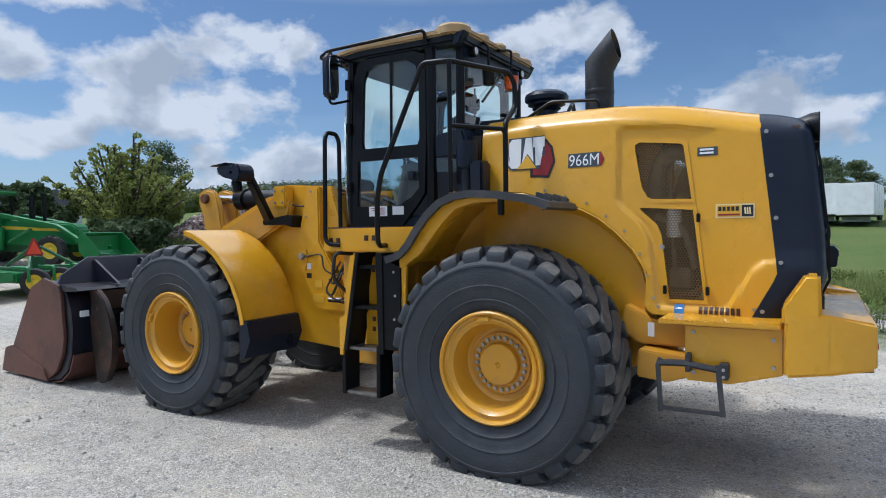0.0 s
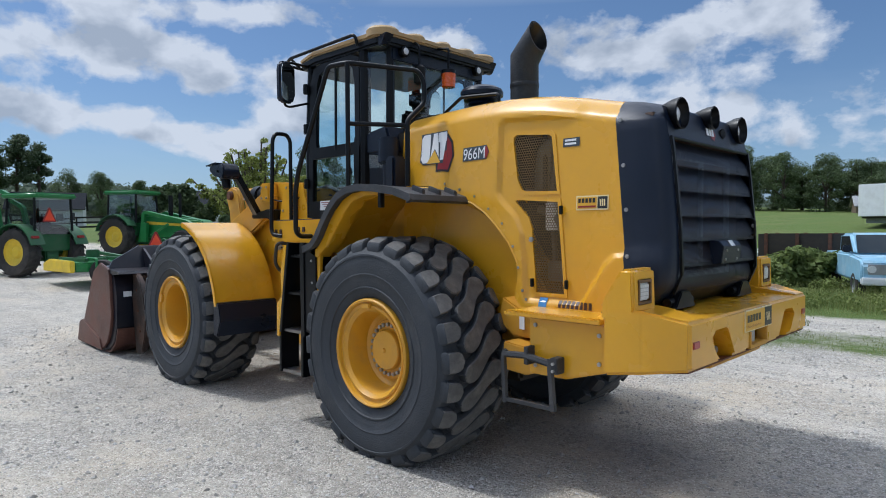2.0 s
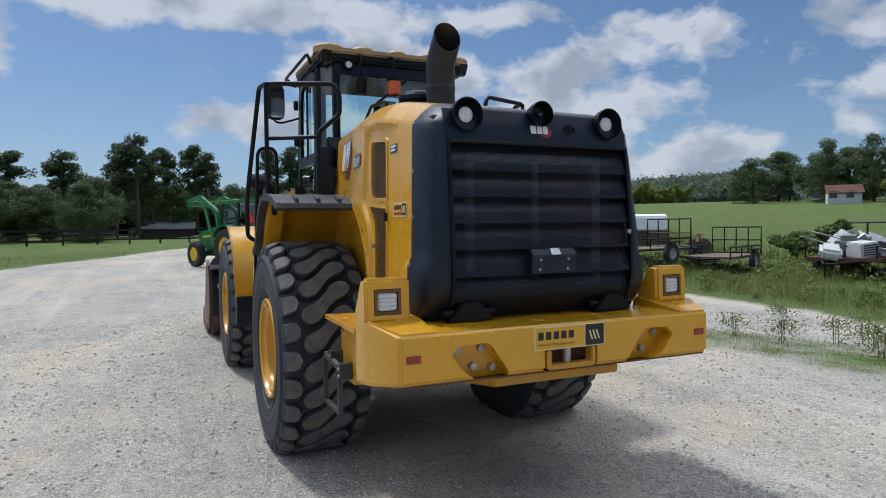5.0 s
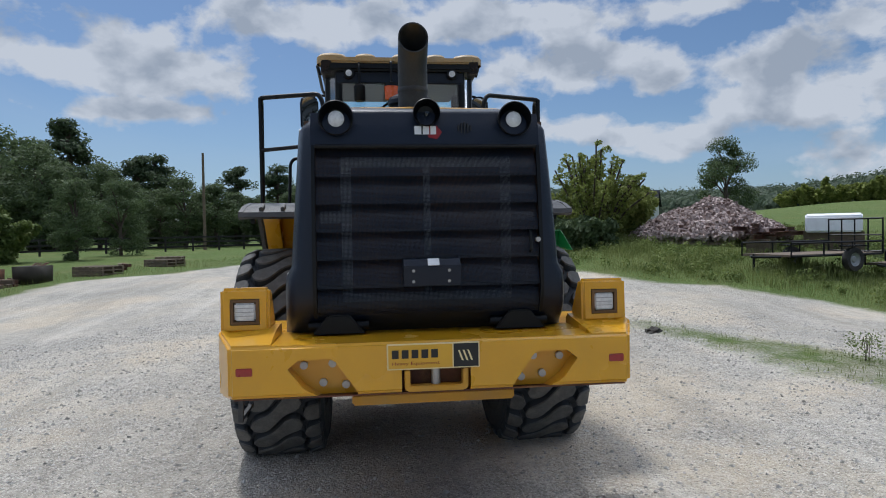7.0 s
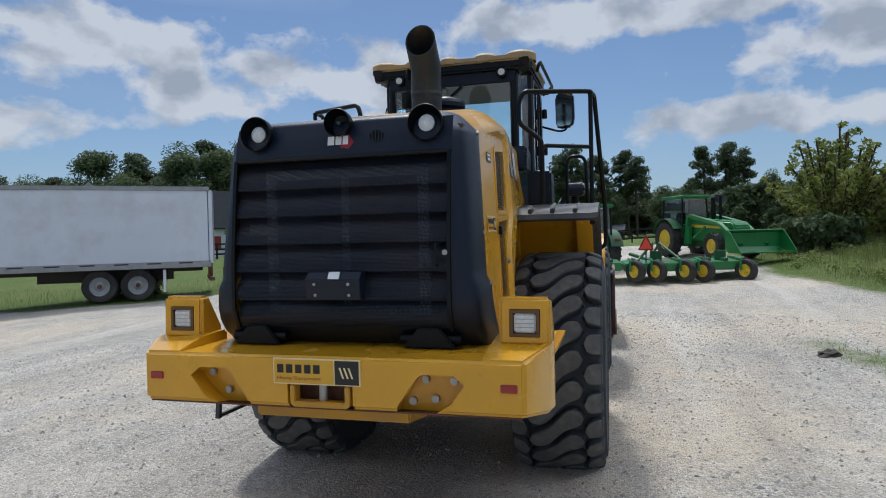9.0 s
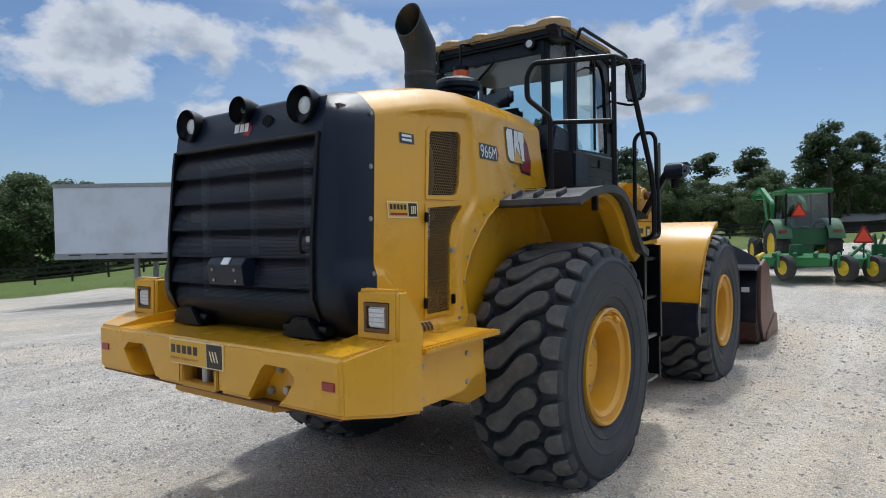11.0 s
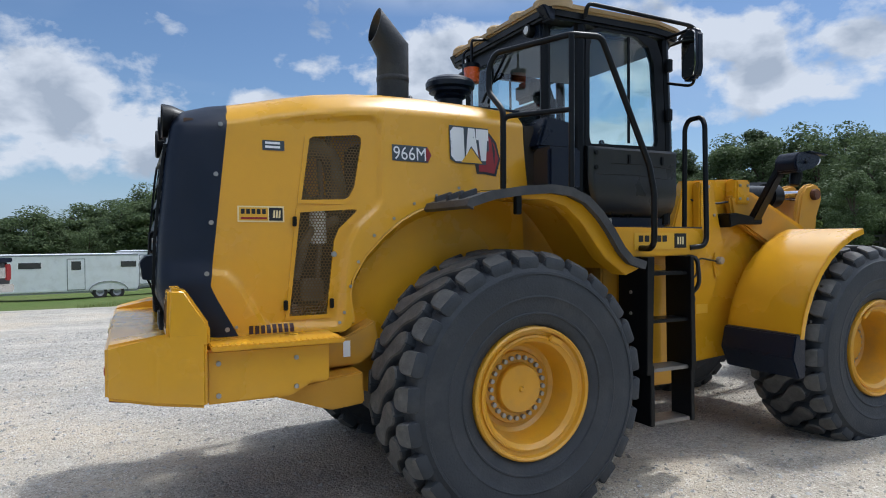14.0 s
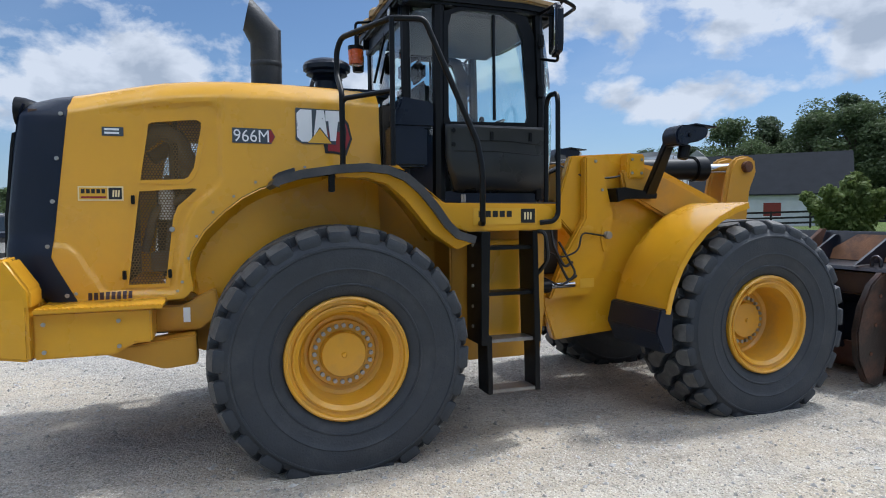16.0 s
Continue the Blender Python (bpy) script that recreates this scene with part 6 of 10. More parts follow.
# -- front frame, boom and tilt linkage --
front = new("front_frame")
front.parent = loader
tagged(front, "yellow front loader frame")
for s in (1, -1):
    bm = nb()
    prism(bm, [(2.16, 2.25), (2.80, 2.29), (2.86, 2.20), (3.05, 2.17), (3.78, 1.86), (4.0, 1.5), (3.9, 0.75), (2.50, 0.66), (2.0, 0.62), (1.90, 0.90), (1.88, 1.05), (2.28, 1.10), (2.28, 1.45), (2.12, 1.62), (2.0, 1.75)], s * 0.44, s * 0.53, "y", 0.012)
    part("tower_plate", bm, M_YELLOW, front, "", 35)
    bm = nb()
    prism(bm, [(2.25, 2.24), (2.40, 2.26), (2.55, 1.70), (2.45, 1.30), (2.30, 1.02), (1.90, 1.0), (2.06, 1.40), (2.25, 1.70)], s * 0.53, s * 0.62, "y", 0.015)
    part("tower_rib", bm, M_YELLOW, front)
    bm = nb()
    box(bm, 2.66, 2.84, min(s * 0.53, s * 0.66), max(s * 0.53, s * 0.66), 2.05, 2.27, 0.015)
    part("pin_boss", bm, M_YELLOW, front)
    bm = nb()
    cyl(bm, (2.46, s * 0.62, 1.55), (2.46, s * 0.68, 1.55), 0.035, seg=14, bevel=0.006)
    part("boss_pin", bm, M_BOLT, front)
    bm = nb()
    prism(bm, [(2.42, 1.62), (2.50, 1.62), (2.52, 1.52), (2.49, 1.40), (2.43, 1.40), (2.40, 1.52)], s * 0.62, s * 0.635, "y", 0.004)
    part("sensor_plate", bm, M_YELLOW, front)
    for hx, hz in ((1.98, 1.34), (2.02, 1.22)):
        bm = nb()
        tube(bm, [(hx, s * 0.50, hz + 0.28), (hx - 0.06, s * 0.66, hz + 0.12), (hx + 0.02, s * 0.70, hz - 0.06), (hx + 0.13, s * 0.64, hz - 0.02)], 0.012, 8, 0.05)
        part("hydraulic_hose", bm, M_HOSE, front, "", 50)
    bm = nb()
    box(bm, 2.20, 2.34, min(s * 0.622, s * 0.626), max(s * 0.622, s * 0.626), 1.09, 1.17)
    part("warning_label", bm, M_DECAL_YELLOW, front, "yellow warning label")
    for lx, lz, lw, lh, lm in () if s < 0 else ((2.36, 1.42, 0.05, 0.06, M_WHITE), (2.36, 1.33, 0.06, 0.05, M_DECAL_BLACK), (2.22, 1.24, 0.09, 0.07, M_DECAL_YELLOW)):
        bm = nb()
        box(bm, lx, lx + lw, min(s * 0.622, s * 0.627), max(s * 0.622, s * 0.627), lz, lz + lh)
        part("small_label", bm, lm, front)
    for bx2, bz2 in ((2.70, 2.22), (2.80, 2.22), (2.70, 2.10), (2.80, 2.10), (2.35, 2.20), (2.42, 1.95)):
        bm = nb()
        yy = 0.66 if bx2 > 2.6 else 0.62
        cyl(bm, (bx2, s * (yy - 0.005), bz2), (bx2, s * (yy + 0.012), bz2), 0.014, seg=8, bevel=0.003)
        part("tower_bolt", bm, M_BOLT, front)
    # fender
    arc = [(3.55 + 1.035 * math.cos(radians(a)), 0.80 + 1.05 * math.sin(radians(a))) for a in (102, 110, 120, 130, 140, 150, 160, 167, 172)]
    bm = nb()
    y0, y1 = sorted((s * 0.68, s * 1.36))
    strip(bm, arc, y0, y1, 0.022, 1)
    ff = part("front_fender", bm, M_YELLOW, loader, "curved glossy yellow front fender", 50)
    bm = nb()
    inner = [(3.55 + 0.985 * math.cos(radians(a)), 0.80 + 1.0 * math.sin(radians(a))) for a in (102, 110, 120, 130, 140, 150, 160, 167, 172)]
    prism(bm, arc + inner[::-1], s * 1.345, s * 1.365, "y", 0.004)
    part("fender_lip", bm, M_YELLOW, ff, "", 50)
    bm = nb()
    prism(bm, arc + [(2.60, 0.95), (2.9, 1.0), (3.3, 1.5)], s * 0.675, s * 0.695, "y")
    part("fender_side", bm, M_YELLOW, ff, "", 50)
    for x, z in ((3.02, 1.62), (2.78, 1.36), (2.64, 1.08)):
        bm = nb()
        cyl(bm, (x, s * 1.362, z), (x, s * 1.375, z), 0.012, seg=8)
        part("fender_screw", bm, M_DECAL_BLACK, ff)
    bm = nb()
    prism(bm, [(2.60, 0.99), (2.48, 0.98), (2.44, 0.80), (2.52, 0.63), (2.60, 0.63)], s * 0.68, s * 1.36, "y", 0.01)
    part("mudflap", bm, M_BLACK, loader, "black front mudflap")
    # head lamp on an arm that leans outwards from its bracket
    bm = nb()
    prism(bm, [(2.80, 1.89), (2.92, 1.89), (2.94, 2.40), (2.85, 2.42)], s * 0.64, s * 0.71, "y", 0.012)
    for v in bm.verts:
        v.co.y += s * (v.co.z - 1.90) * 0.54
    arm = part("lamp_arm", bm, M_BLACK_PAINT, loader, "black headlamp arm")
    bm = nb()
    prism(bm, [(2.52, 1.84), (2.62, 1.87), (2.93, 1.87), (2.94, 1.92), (2.60, 1.97), (2.50, 1.96)], s * 0.53, s * 0.715, "y", 0.008)
    part("lamp_bracket", bm, M_BLACK_PAINT, arm)
    bm = nb()
    prism(bm, [(2.80, 2.36), (2.81, 2.43), (2.86, 2.475), (3.08, 2.47), (3.14, 2.45), (3.125, 2.39), (3.05, 2.345), (2.95, 2.325), (2.89, 2.30), (2.83, 2.31)], s * 0.92, s * 1.12, "y", 0.014, 2)
    hl = part("headlamp_housing", bm, M_BLACK, arm, "black hooded headlamp", 40)
    bm = nb()
    prism(bm, [(2.99, 2.475), (2.99, 2.49), (3.21, 2.47), (3.21, 2.46)], s * 0.91, s * 1.13, "y", 0.004)
    part("headlamp_visor", bm, M_BLACK, hl)
    bm = nb()
    prism(bm, [(3.10, 2.37), (3.12, 2.445), (3.165, 2.44), (3.15, 2.38)], s * 0.93, s * 1.11, "y", 0.012, 3)
    part("headlamp_lens", bm, M_LENS, hl, "silvery lamp lens", 40)
    bm = nb()
    cyl(bm, (2.93, s * 1.115, 2.39), (2.93, s * 1.135, 2.39), 0.016, seg=12, bevel=0.003)
    part("pivot_bolt", bm, M_BLACK_PAINT, hl)
    bm = nb()
    cyl(bm, (2.96, s * 1.0, 2.20), (2.99, s * 1.0, 2.32), 0.045, 0.055, seg=14, bevel=0.01)
    part("turn_lamp", bm, M_BLACK_PAINT, hl, "small dark turn lamp", 40)
    # lift arms
    bm = nb()
    prism(bm, [(2.60, 2.12), (2.85, 2.16), (3.9, 1.70), (4.6, 1.05), (4.95, 0.62), (4.88, 0.40), (4.70, 0.45), (4.2, 1.0), (3.6, 1.45), (2.65, 1.92)], s * 0.56, s * 0.64, "y", 0.02)
    part("lift_arm", bm, M_YELLOW_DUSTY, loader, "yellow lift arm")
    # hoses on the tower
    bm = nb()
    tube(bm, [(2.1, s * 0.40, 2.18), (2.3, s * 0.58, 2.05), (2.55, s * 0.60, 2.06), (2.72, s * 0.62, 2.10)], 0.009, 8)
    part("hydraulic_hose", bm, M_HOSE, loader)
    bm = nb()
    tube(bm, [(1.85, s * 0.5, 1.45), (2.0, s * 0.66, 1.36), (2.15, s * 0.68, 1.42), (2.2, s * 0.645, 1.58), (2.45, s * 0.645, 1.54)], 0.008, 8)
    part("hydraulic_hose", bm, M_HOSE, loader)
    bm = nb()
    tube(bm, [(1.8, s * 0.4, 1.25), (1.95, s * 0.72, 1.12), (2.12, s * 0.70, 1.22), (2.0, s * 0.6, 1.5)], 0.010, 8)
    part("hydraulic_hose", bm, M_HOSE, loader)
    bm = nb()
    cyl(bm, (1.5, s * 0.62, 1.12), (1.9, s * 0.62, 1.12), 0.06, seg=14, bevel=0.01)
    part("steering_cylinder", bm, M_BLACK_PAINT, loader)
    bm = nb()
    cyl(bm, (1.88, s * 0.62, 1.12), (2.15, s * 0.60, 1.12), 0.03, seg=12)
    part("steering_rod", bm, M_CHROME, loader)
bm = nb()
box(bm, 2.15, 2.75, -0.44, 0.44, 1.85, 2.20, 0.02)
box(bm, 1.75, 3.9, -0.40, 0.40, 0.72, 1.2, 0.03)
part("tower_core", bm, M_YELLOW_DUSTY, front)
bm = nb()
box(bm, 1.70, 2.1, -0.42, 0.42, 1.2, 1.85, 0.02)
part("hitch_tunnel", bm, M_DARK, front)
for k, (x, y, z) in enumerate(((2.25, 0.2, 2.24), (2.4, -0.1, 2.25), (2.3, -0.3, 2.22), (2.5, 0.25, 2.27))):
    bm = nb()
    tube(bm, [(x - 0.35, y, z - 0.15), (x, y, z), (x + 0.3, y * 0.8, z - 0.02)], 0.022, 8)
    part("hydraulic_hose", bm, M_HOSE, front)
bm = nb()
cyl(bm, (2.75, 0, 2.16), (4.08, 0, 2.20), 0.11, seg=24, bevel=0.012)
cyl(bm, (3.90, 0, 2.195), (4.06, 0, 2.20), 0.132, seg=24, bevel=0.012)
tilt_c = part("tilt_cylinder", bm, M_BLACK_PAINT, loader, "black tilt cylinder above the boom", 40)
bm = nb()
cyl(bm, (4.07, 0, 2.20), (4.44, 0, 2.215), 0.05, seg=18)
part("cylinder_rod", bm, M_CHROME, tilt_c, "chrome rod")
for y0, y1 in ((-0.17, -0.09), (0.09, 0.17)):
    bm = nb()
    prism(bm, [(4.26, 2.20), (4.34, 2.31), (4.48, 2.34), (4.60, 2.30), (4.62, 2.16), (4.54, 1.98), (4.50, 1.6), (4.55, 1.15), (4.38, 0.95), (4.20, 1.3), (4.18, 1.80), (4.22, 2.02)], y0, y1, "y", 0.025, 3)
    part("tilt_lever", bm, M_YELLOW_DUSTY, loader, "worn yellow tilt lever")
bm = nb()
cyl(bm, (4.46, -0.22, 2.215), (4.46, 0.22, 2.215), 0.06, seg=16, bevel=0.008)
part("lever_pin", bm, M_RUST, loader)
bm = nb()
tube(bm, [(4.45, 0, 1.05), (4.98, 0, 0.66)], 0.07, 10, 0)
part("bucket_link", bm, M_YELLOW_DUSTY, loader)

# -- bucket --
bucket = new("bucket")
bucket.parent = loader
tagged(bucket, "worn rust-brown and black bucket resting on the gravel")
SHELL = [(6.56, 0.15), (5.70, 0.10), (5.50, 0.13), (5.33, 0.25), (5.24, 0.45), (5.21, 0.72), (5.23, 0.95), (5.31, 1.13), (5.42, 1.215)]
bm = nb()
strip(bm, SHELL, -1.43, 1.43, 0.035, -1)
part("bucket_shell", bm, M_BUCKET_BLACK, bucket, "black bucket shell with scraped paint", 45)
bm = nb()
strip(bm, [(x - 0.012, z - 0.012) for x, z in SHELL[1:5]], -1.425, 1.425, 0.02, 1)
part("wear_band", bm, M_BUCKET, bucket, "rust-brown scraped heel of the bucket", 45)
for s in (1, -1):
    bm = nb()
    prism(bm, [(5.90, 0.12), (5.80, 1.20), (5.52, 1.25), (5.40, 1.18), (5.25, 0.98), (5.22, 0.72), (5.25, 0.45), (5.34, 0.25), (5.50, 0.13), (5.70, 0.10)], s * 1.40, s * 1.432, "y", 0.006)
    part("bucket_end", bm, M_BUCKET_BLACK, bucket, "black end wall of the shell")
    bm = nb()
    prism(bm, [(6.62, 0.15), (6.50, 0.38), (6.00, 1.18), (5.73, 1.30), (5.40, 1.22), (5.36, 1.10), (5.32, 0.62), (5.37, 0.42), (5.50, 0.22), (5.68, 0.12)], s * 1.43, s * 1.47, "y", 0.008)
    part("bucket_side", bm, M_BUCKET, bucket, "scraped rust-brown side plate")
    bm = nb()
    prism(bm, [(6.70, 0.13), (6.60, 0.42), (6.46, 0.46), (5.75, 0.24), (5.66, 0.10)], s * 1.465, s * 1.488, "y", 0.006)
    part("side_cutter", bm, M_BUCKET, bucket)
    bm = nb()
    prism(bm, [(5.18, 1.17), (5.08, 1.18), (4.93, 1.06), (4.82, 0.86), (4.76, 0.62), (4.79, 0.36), (4.90, 0.14), (5.02, 0.09), (5.10, 0.12), (5.18, 0.60), (5.205, 0.86), (5.18, 0.90)], s * 1.165, s * 1.24, "y", 0.012)
    wp = part("bucket_wear_plate", bm, M_WEAR, bucket, "scratched dark upright plate with rusty edges")
    for k in range(3):
        bm = nb()
        cyl(bm, (5.04 - 0.05 * k, s * 1.24, 0.95 - k * 0.27), (5.04 - 0.05 * k, s * 1.246, 0.95 - k * 0.27), 0.018, seg=10)
        part("plug", bm, M_RUST, wp)
    bm = nb()
    prism(bm, [(4.70, 0.95), (5.20, 1.05), (5.25, 0.60), (5.25, 0.35), (4.68, 0.45)], s * 0.50, s * 0.56, "y", 0.015)
    prism(bm, [(4.70, 0.95), (5.20, 1.05), (5.25, 0.60), (5.25, 0.35), (4.68, 0.45)], s * 0.68, s * 0.74, "y", 0.015)
    part("bucket_lug", bm, M_BUCKET_BLACK, bucket)
    bm = nb()
    box(bm, 5.185, 5.208, s * 1.30 - 0.05, s * 1.30 + 0.05, 0.86, 0.93, 0.002)
    part("bucket_sticker", bm, M_WHITE, bucket, "small white sticker on the shell")
bm = nb()
prism(bm, [(5.06, 1.165), (5.09, 1.20), (5.80, 1.255), (5.80, 1.225), (5.30, 1.15)], -1.45, 1.45, "y", 0.006)
part("bucket_ledge", bm, M_BUCKET_BLACK, bucket, "scraped black top ledge")
bm = nb()
prism(bm, [(5.28, 1.15), (5.26, 0.84), (5.16, 0.84), (5.06, 0.94), (5.08, 1.15)], -1.16, 1.16, "y", 0.01)
part("bucket_tube", bm, M_BUCKET_BLACK, bucket)
bm = nb()
vs = []
for x, z, w in ((5.45, 1.225, 1.45), (5.50, 1.33, 1.38), (5.58, 1.51, 1.04), (5.60, 1.53, 1.00)):
    vs.append((bm.verts.new((x, -w, z)), bm.verts.new((x, w, z)), bm.verts.new((x + 0.03, w, z)), bm.verts.new((x + 0.03, -w, z))))
for a, b in zip(vs, vs[1:]):
    for i in range(4):
        bm.faces.new((a[i], a[(i + 1) % 4], b[(i + 1) % 4], b[i]))
bm.faces.new(vs[-1])
bm.faces.new(vs[0][::-1])
part("spill_guard", bm, M_BUCKET_BLACK, bucket, "black spill guard above the bucket")
for y in (-0.95, -0.35, 0.35, 0.95):
    bm = nb()
    prism(bm, [(5.06, 1.215), (5.48, 1.235), (5.58, 1.49), (5.53, 1.49)], y - 0.015, y + 0.015, "y")
    part("spill_gusset", bm, M_BUCKET_BLACK, bucket)
bm = nb()
bm.faces.new([bm.verts.new(p) for p in ((5.446, -0.28, 1.235), (5.446, -1.16, 1.235), (5.496, -1.11, 1.345), (5.572, -0.90, 1.50), (5.572, -0.58, 1.50), (5.496, -0.38, 1.355))])
part("worn_paint_patch", bm, material("scuffed_tan_steel", (0.34, 0.17, 0.085), 0.6, var=0.3, scale=6, bump=0.04, dirt=(0.05, 0.045, 0.05), dirt_amount=0.8, dirt_scale=4), bucket, "scuffed tan patch on the guard", 0)
bm = nb()
prism(bm, [(5.06, 1.22), (5.44, 1.235), (5.57, 1.55), (5.51, 1.55)], -0.22, -0.17, "y", 0.004)
part("guard_rib", bm, M_RUST, bucket, "rusty upright rib on the guard")
bm = nb()
tube(bm, [(5.18, -1.13, 1.21), (5.18, -1.13, 1.28), (5.18, -1.085, 1.31), (5.18, -1.04, 1.28), (5.18, -1.04, 1.21)], 0.018, 8, 0.03)
part("shackle", bm, M_BUCKET_BLACK, bucket, "", 50)
bm = nb()
prism(bm, [(6.68, 0.12), (6.35, 0.095), (6.35, 0.14), (6.60, 0.16)], -1.47, 1.47, "y", 0.005)
part("cutting_edge", bm, M_STEEL, bucket, "worn steel cutting edge")

# -- decals: plain shapes where there is lettering --
def slanted(x0, x1, z0, z1, lean=0.0):
    return [(x0, z0), (x1, z0), (x1 + lean, z1), (x0 + lean, z1)]


for s in (1, -1):
    d = 1 if s > 0 else -1
    # maker's mark: grey field, white block shapes, yellow peak, dark red hexagon; runs rearwards on the left
    def mx(f):
        return (0.155 - 0.42 * f) if s > 0 else (-0.235 + 0.42 * f)

    def mark(name, pts, mat, off):
        hood_patch(name, [(mx(f), 2.20 + 0.335 * g) for f, g in pts], mat, hood, s, off)

    mark("mark_hexagon", [(0.66, 0.02), (0.88, -0.02), (1.0, 0.36), (0.94, 0.72), (0.80, 0.92), (0.40, 0.92), (0.50, 0.02)], M_DECAL_BLACK, 0.004)
    mark("mark_hexagon_core", [(0.66, 0.07), (0.85, 0.04), (0.96, 0.37), (0.90, 0.68), (0.78, 0.86), (0.52, 0.86), (0.55, 0.07)], M_DECAL_RED, 0.0055)
    mark("mark_field", [(-0.01, 0.30), (0.10, 0.22), (0.70, 0.22), (0.70, 0.50), (0.78, 0.52), (0.78, 1.0), (0.0, 1.0)], M_DECAL_GREY, 0.007)
    mark("mark_block", [(0.015, 0.36), (0.09, 0.26), (0.26, 0.26), (0.28, 0.40), (0.28, 0.97), (0.08, 0.97), (0.015, 0.88)], M_WHITE, 0.0085)
    mark("mark_block", [(0.305, 0.38), (0.37, 0.975), (0.50, 0.975), (0.555, 0.38), (0.42, 0.60)], M_WHITE, 0.0085)
    mark("mark_block", [(0.525, 0.975), (0.775, 0.975), (0.775, 0.74), (0.71, 0.74), (0.70, 0.30), (0.60, 0.30), (0.575, 0.74), (0.525, 0.74)], M_WHITE, 0.0085)
    mark("mark_peak", [(0.20, 0.24), (0.62, 0.24), (0.42, 0.56)], M_DECAL_YELLOW, 0.009)
    # model badge
    b0, b1 = (-0.375, -0.665) if s > 0 else (-0.68, -0.385)
    bx = lambda f: b0 + (b1 - b0) * f
    hood_patch("badge", [(bx(0), 2.262), (bx(0.90), 2.262), (bx(1.0), 2.315), (bx(0.90), 2.368), (bx(0), 2.368)], M_DECAL_GREY, hood, s, 0.004)
    hood_patch("badge_tip", [(bx(0.86), 2.27), (bx(0.91), 2.27), (bx(0.985), 2.315), (bx(0.91), 2.36), (bx(0.86), 2.36)], M_DECAL_RED, hood, s, 0.0065)
    text = bpy.data.curves.new("badge_number", "FONT")
    text.body, text.size, text.resolution_u = "966M", 1.0, 3
    holder = bpy.data.objects.new("badge_number", text)
    flat = bpy.data.meshes.new_from_object(holder)
    bpy.data.objects.remove(holder)
    lo, hi = min(v.co.x for v in flat.vertices), max(v.co.x for v in flat.vertices)
    top = max(v.co.y for v in flat.vertices)
    for v in flat.vertices:
        v.co = on_hood(bx(0.03 + 0.82 * (v.co.x - lo) / (hi - lo)), 2.272 + 0.086 * v.co.y / top, s, 0.0075)
    bm = nb()
    bm.from_mesh(flat)
    part("badge_number", bm, M_WHITE, hood, "white model number", 0)
    # dealer sign on the hood, and the small slate sign
    r0, r1 = (-1.43, -1.67) if s > 0 else (-1.65, -1.38)
    rx = lambda f: r0 + (r1 - r0) * f
    hood_patch("dealer_sign", slanted(rx(0), rx(1), 1.855, 1.950), M_DECAL_CREAM, hood, s, 0.004)
    hood_patch("sign_field", slanted(rx(0.035), rx(0.645), 1.864, 1.941), M_DECAL_YELLOW, hood, s, 0.0055)
    hood_patch("sign_square", slanted(rx(0.67), rx(0.965), 1.864, 1.941), M_DECAL_BLACK, hood, s, 0.0055)
    for k in range(5):
        hood_patch("sign_bar", slanted(rx(0.07 + k * 0.112), rx(0.15 + k * 0.112), 1.903, 1.932), M_DECAL_BLACK, hood, s, 0.007)
    hood_patch("sign_bar", slanted(rx(0.07), rx(0.62), 1.872, 1.884), M_DECAL_RED, hood, s, 0.007)
    for k in range(3):
        hood_patch("sign_bar", slanted(rx(0.75 + k * 0.06), rx(0.79 + k * 0.06), 1.88, 1.925, 0.004), M_DECAL_CREAM, hood, s, 0.007)
    q0, q1 = (-1.31, -1.44) if s > 0 else (-1.50, -1.37)
    hood_patch("slate_sign", slanted(q0, q1, 2.285, 2.345), M_DECAL_GREY, hood, s, 0.004)
    for z in (2.322, 2.298):
        hood_patch("slate_bar", slanted(q0 + (q1 - q0) * 0.12, q0 + (q1 - q0) * 0.8, z, z + 0.014), M_WHITE, hood, s, 0.006)
    # serial marks as plain bars
    n0, n1 = (-1.33, -1.60) if s > 0 else (-1.60, -1.33)
    for k in range(8):
        a = n0 + (n1 - n0) * (k / 8.0)
        hood_patch("serial_bar", slanted(a, a + (n1 - n0) * 0.085, 1.205, 1.252), M_DECAL_BROWN, hood, s, 0.004)
    if s > 0:
        hood_patch("blue_sticker", slanted(-1.17, -1.235, 1.20, 1.262), M_DECAL_BLUE, hood, s, 0.004)
        hood_patch("blue_sticker_bar", slanted(-1.18, -1.225, 1.232, 1.242), M_WHITE, hood, s, 0.006)
# mark on the rear header
def rear_patch(name, pts, mat, off, parent):
    b = nb()
    b.faces.new([b.verts.new((curve_value(REAR_X, z) - off, y, z)) for y, z in pts])
    return part(name, b, mat, parent, "", 0)


rear_patch("mark_hexagon", [(-0.01, 2.345), (-0.06, 2.335), (-0.09, 2.375), (-0.06, 2.415), (0.0, 2.41)], M_DECAL_RED, 0.003, shroud)
for y0, y1 in ((0.07, 0.03), (0.022, -0.015), (-0.022, -0.055)):
    rear_patch("mark_block", [(y0, 2.362), (y1, 2.362), (y1, 2.412), (y0, 2.412)], M_WHITE, 0.005, shroud)
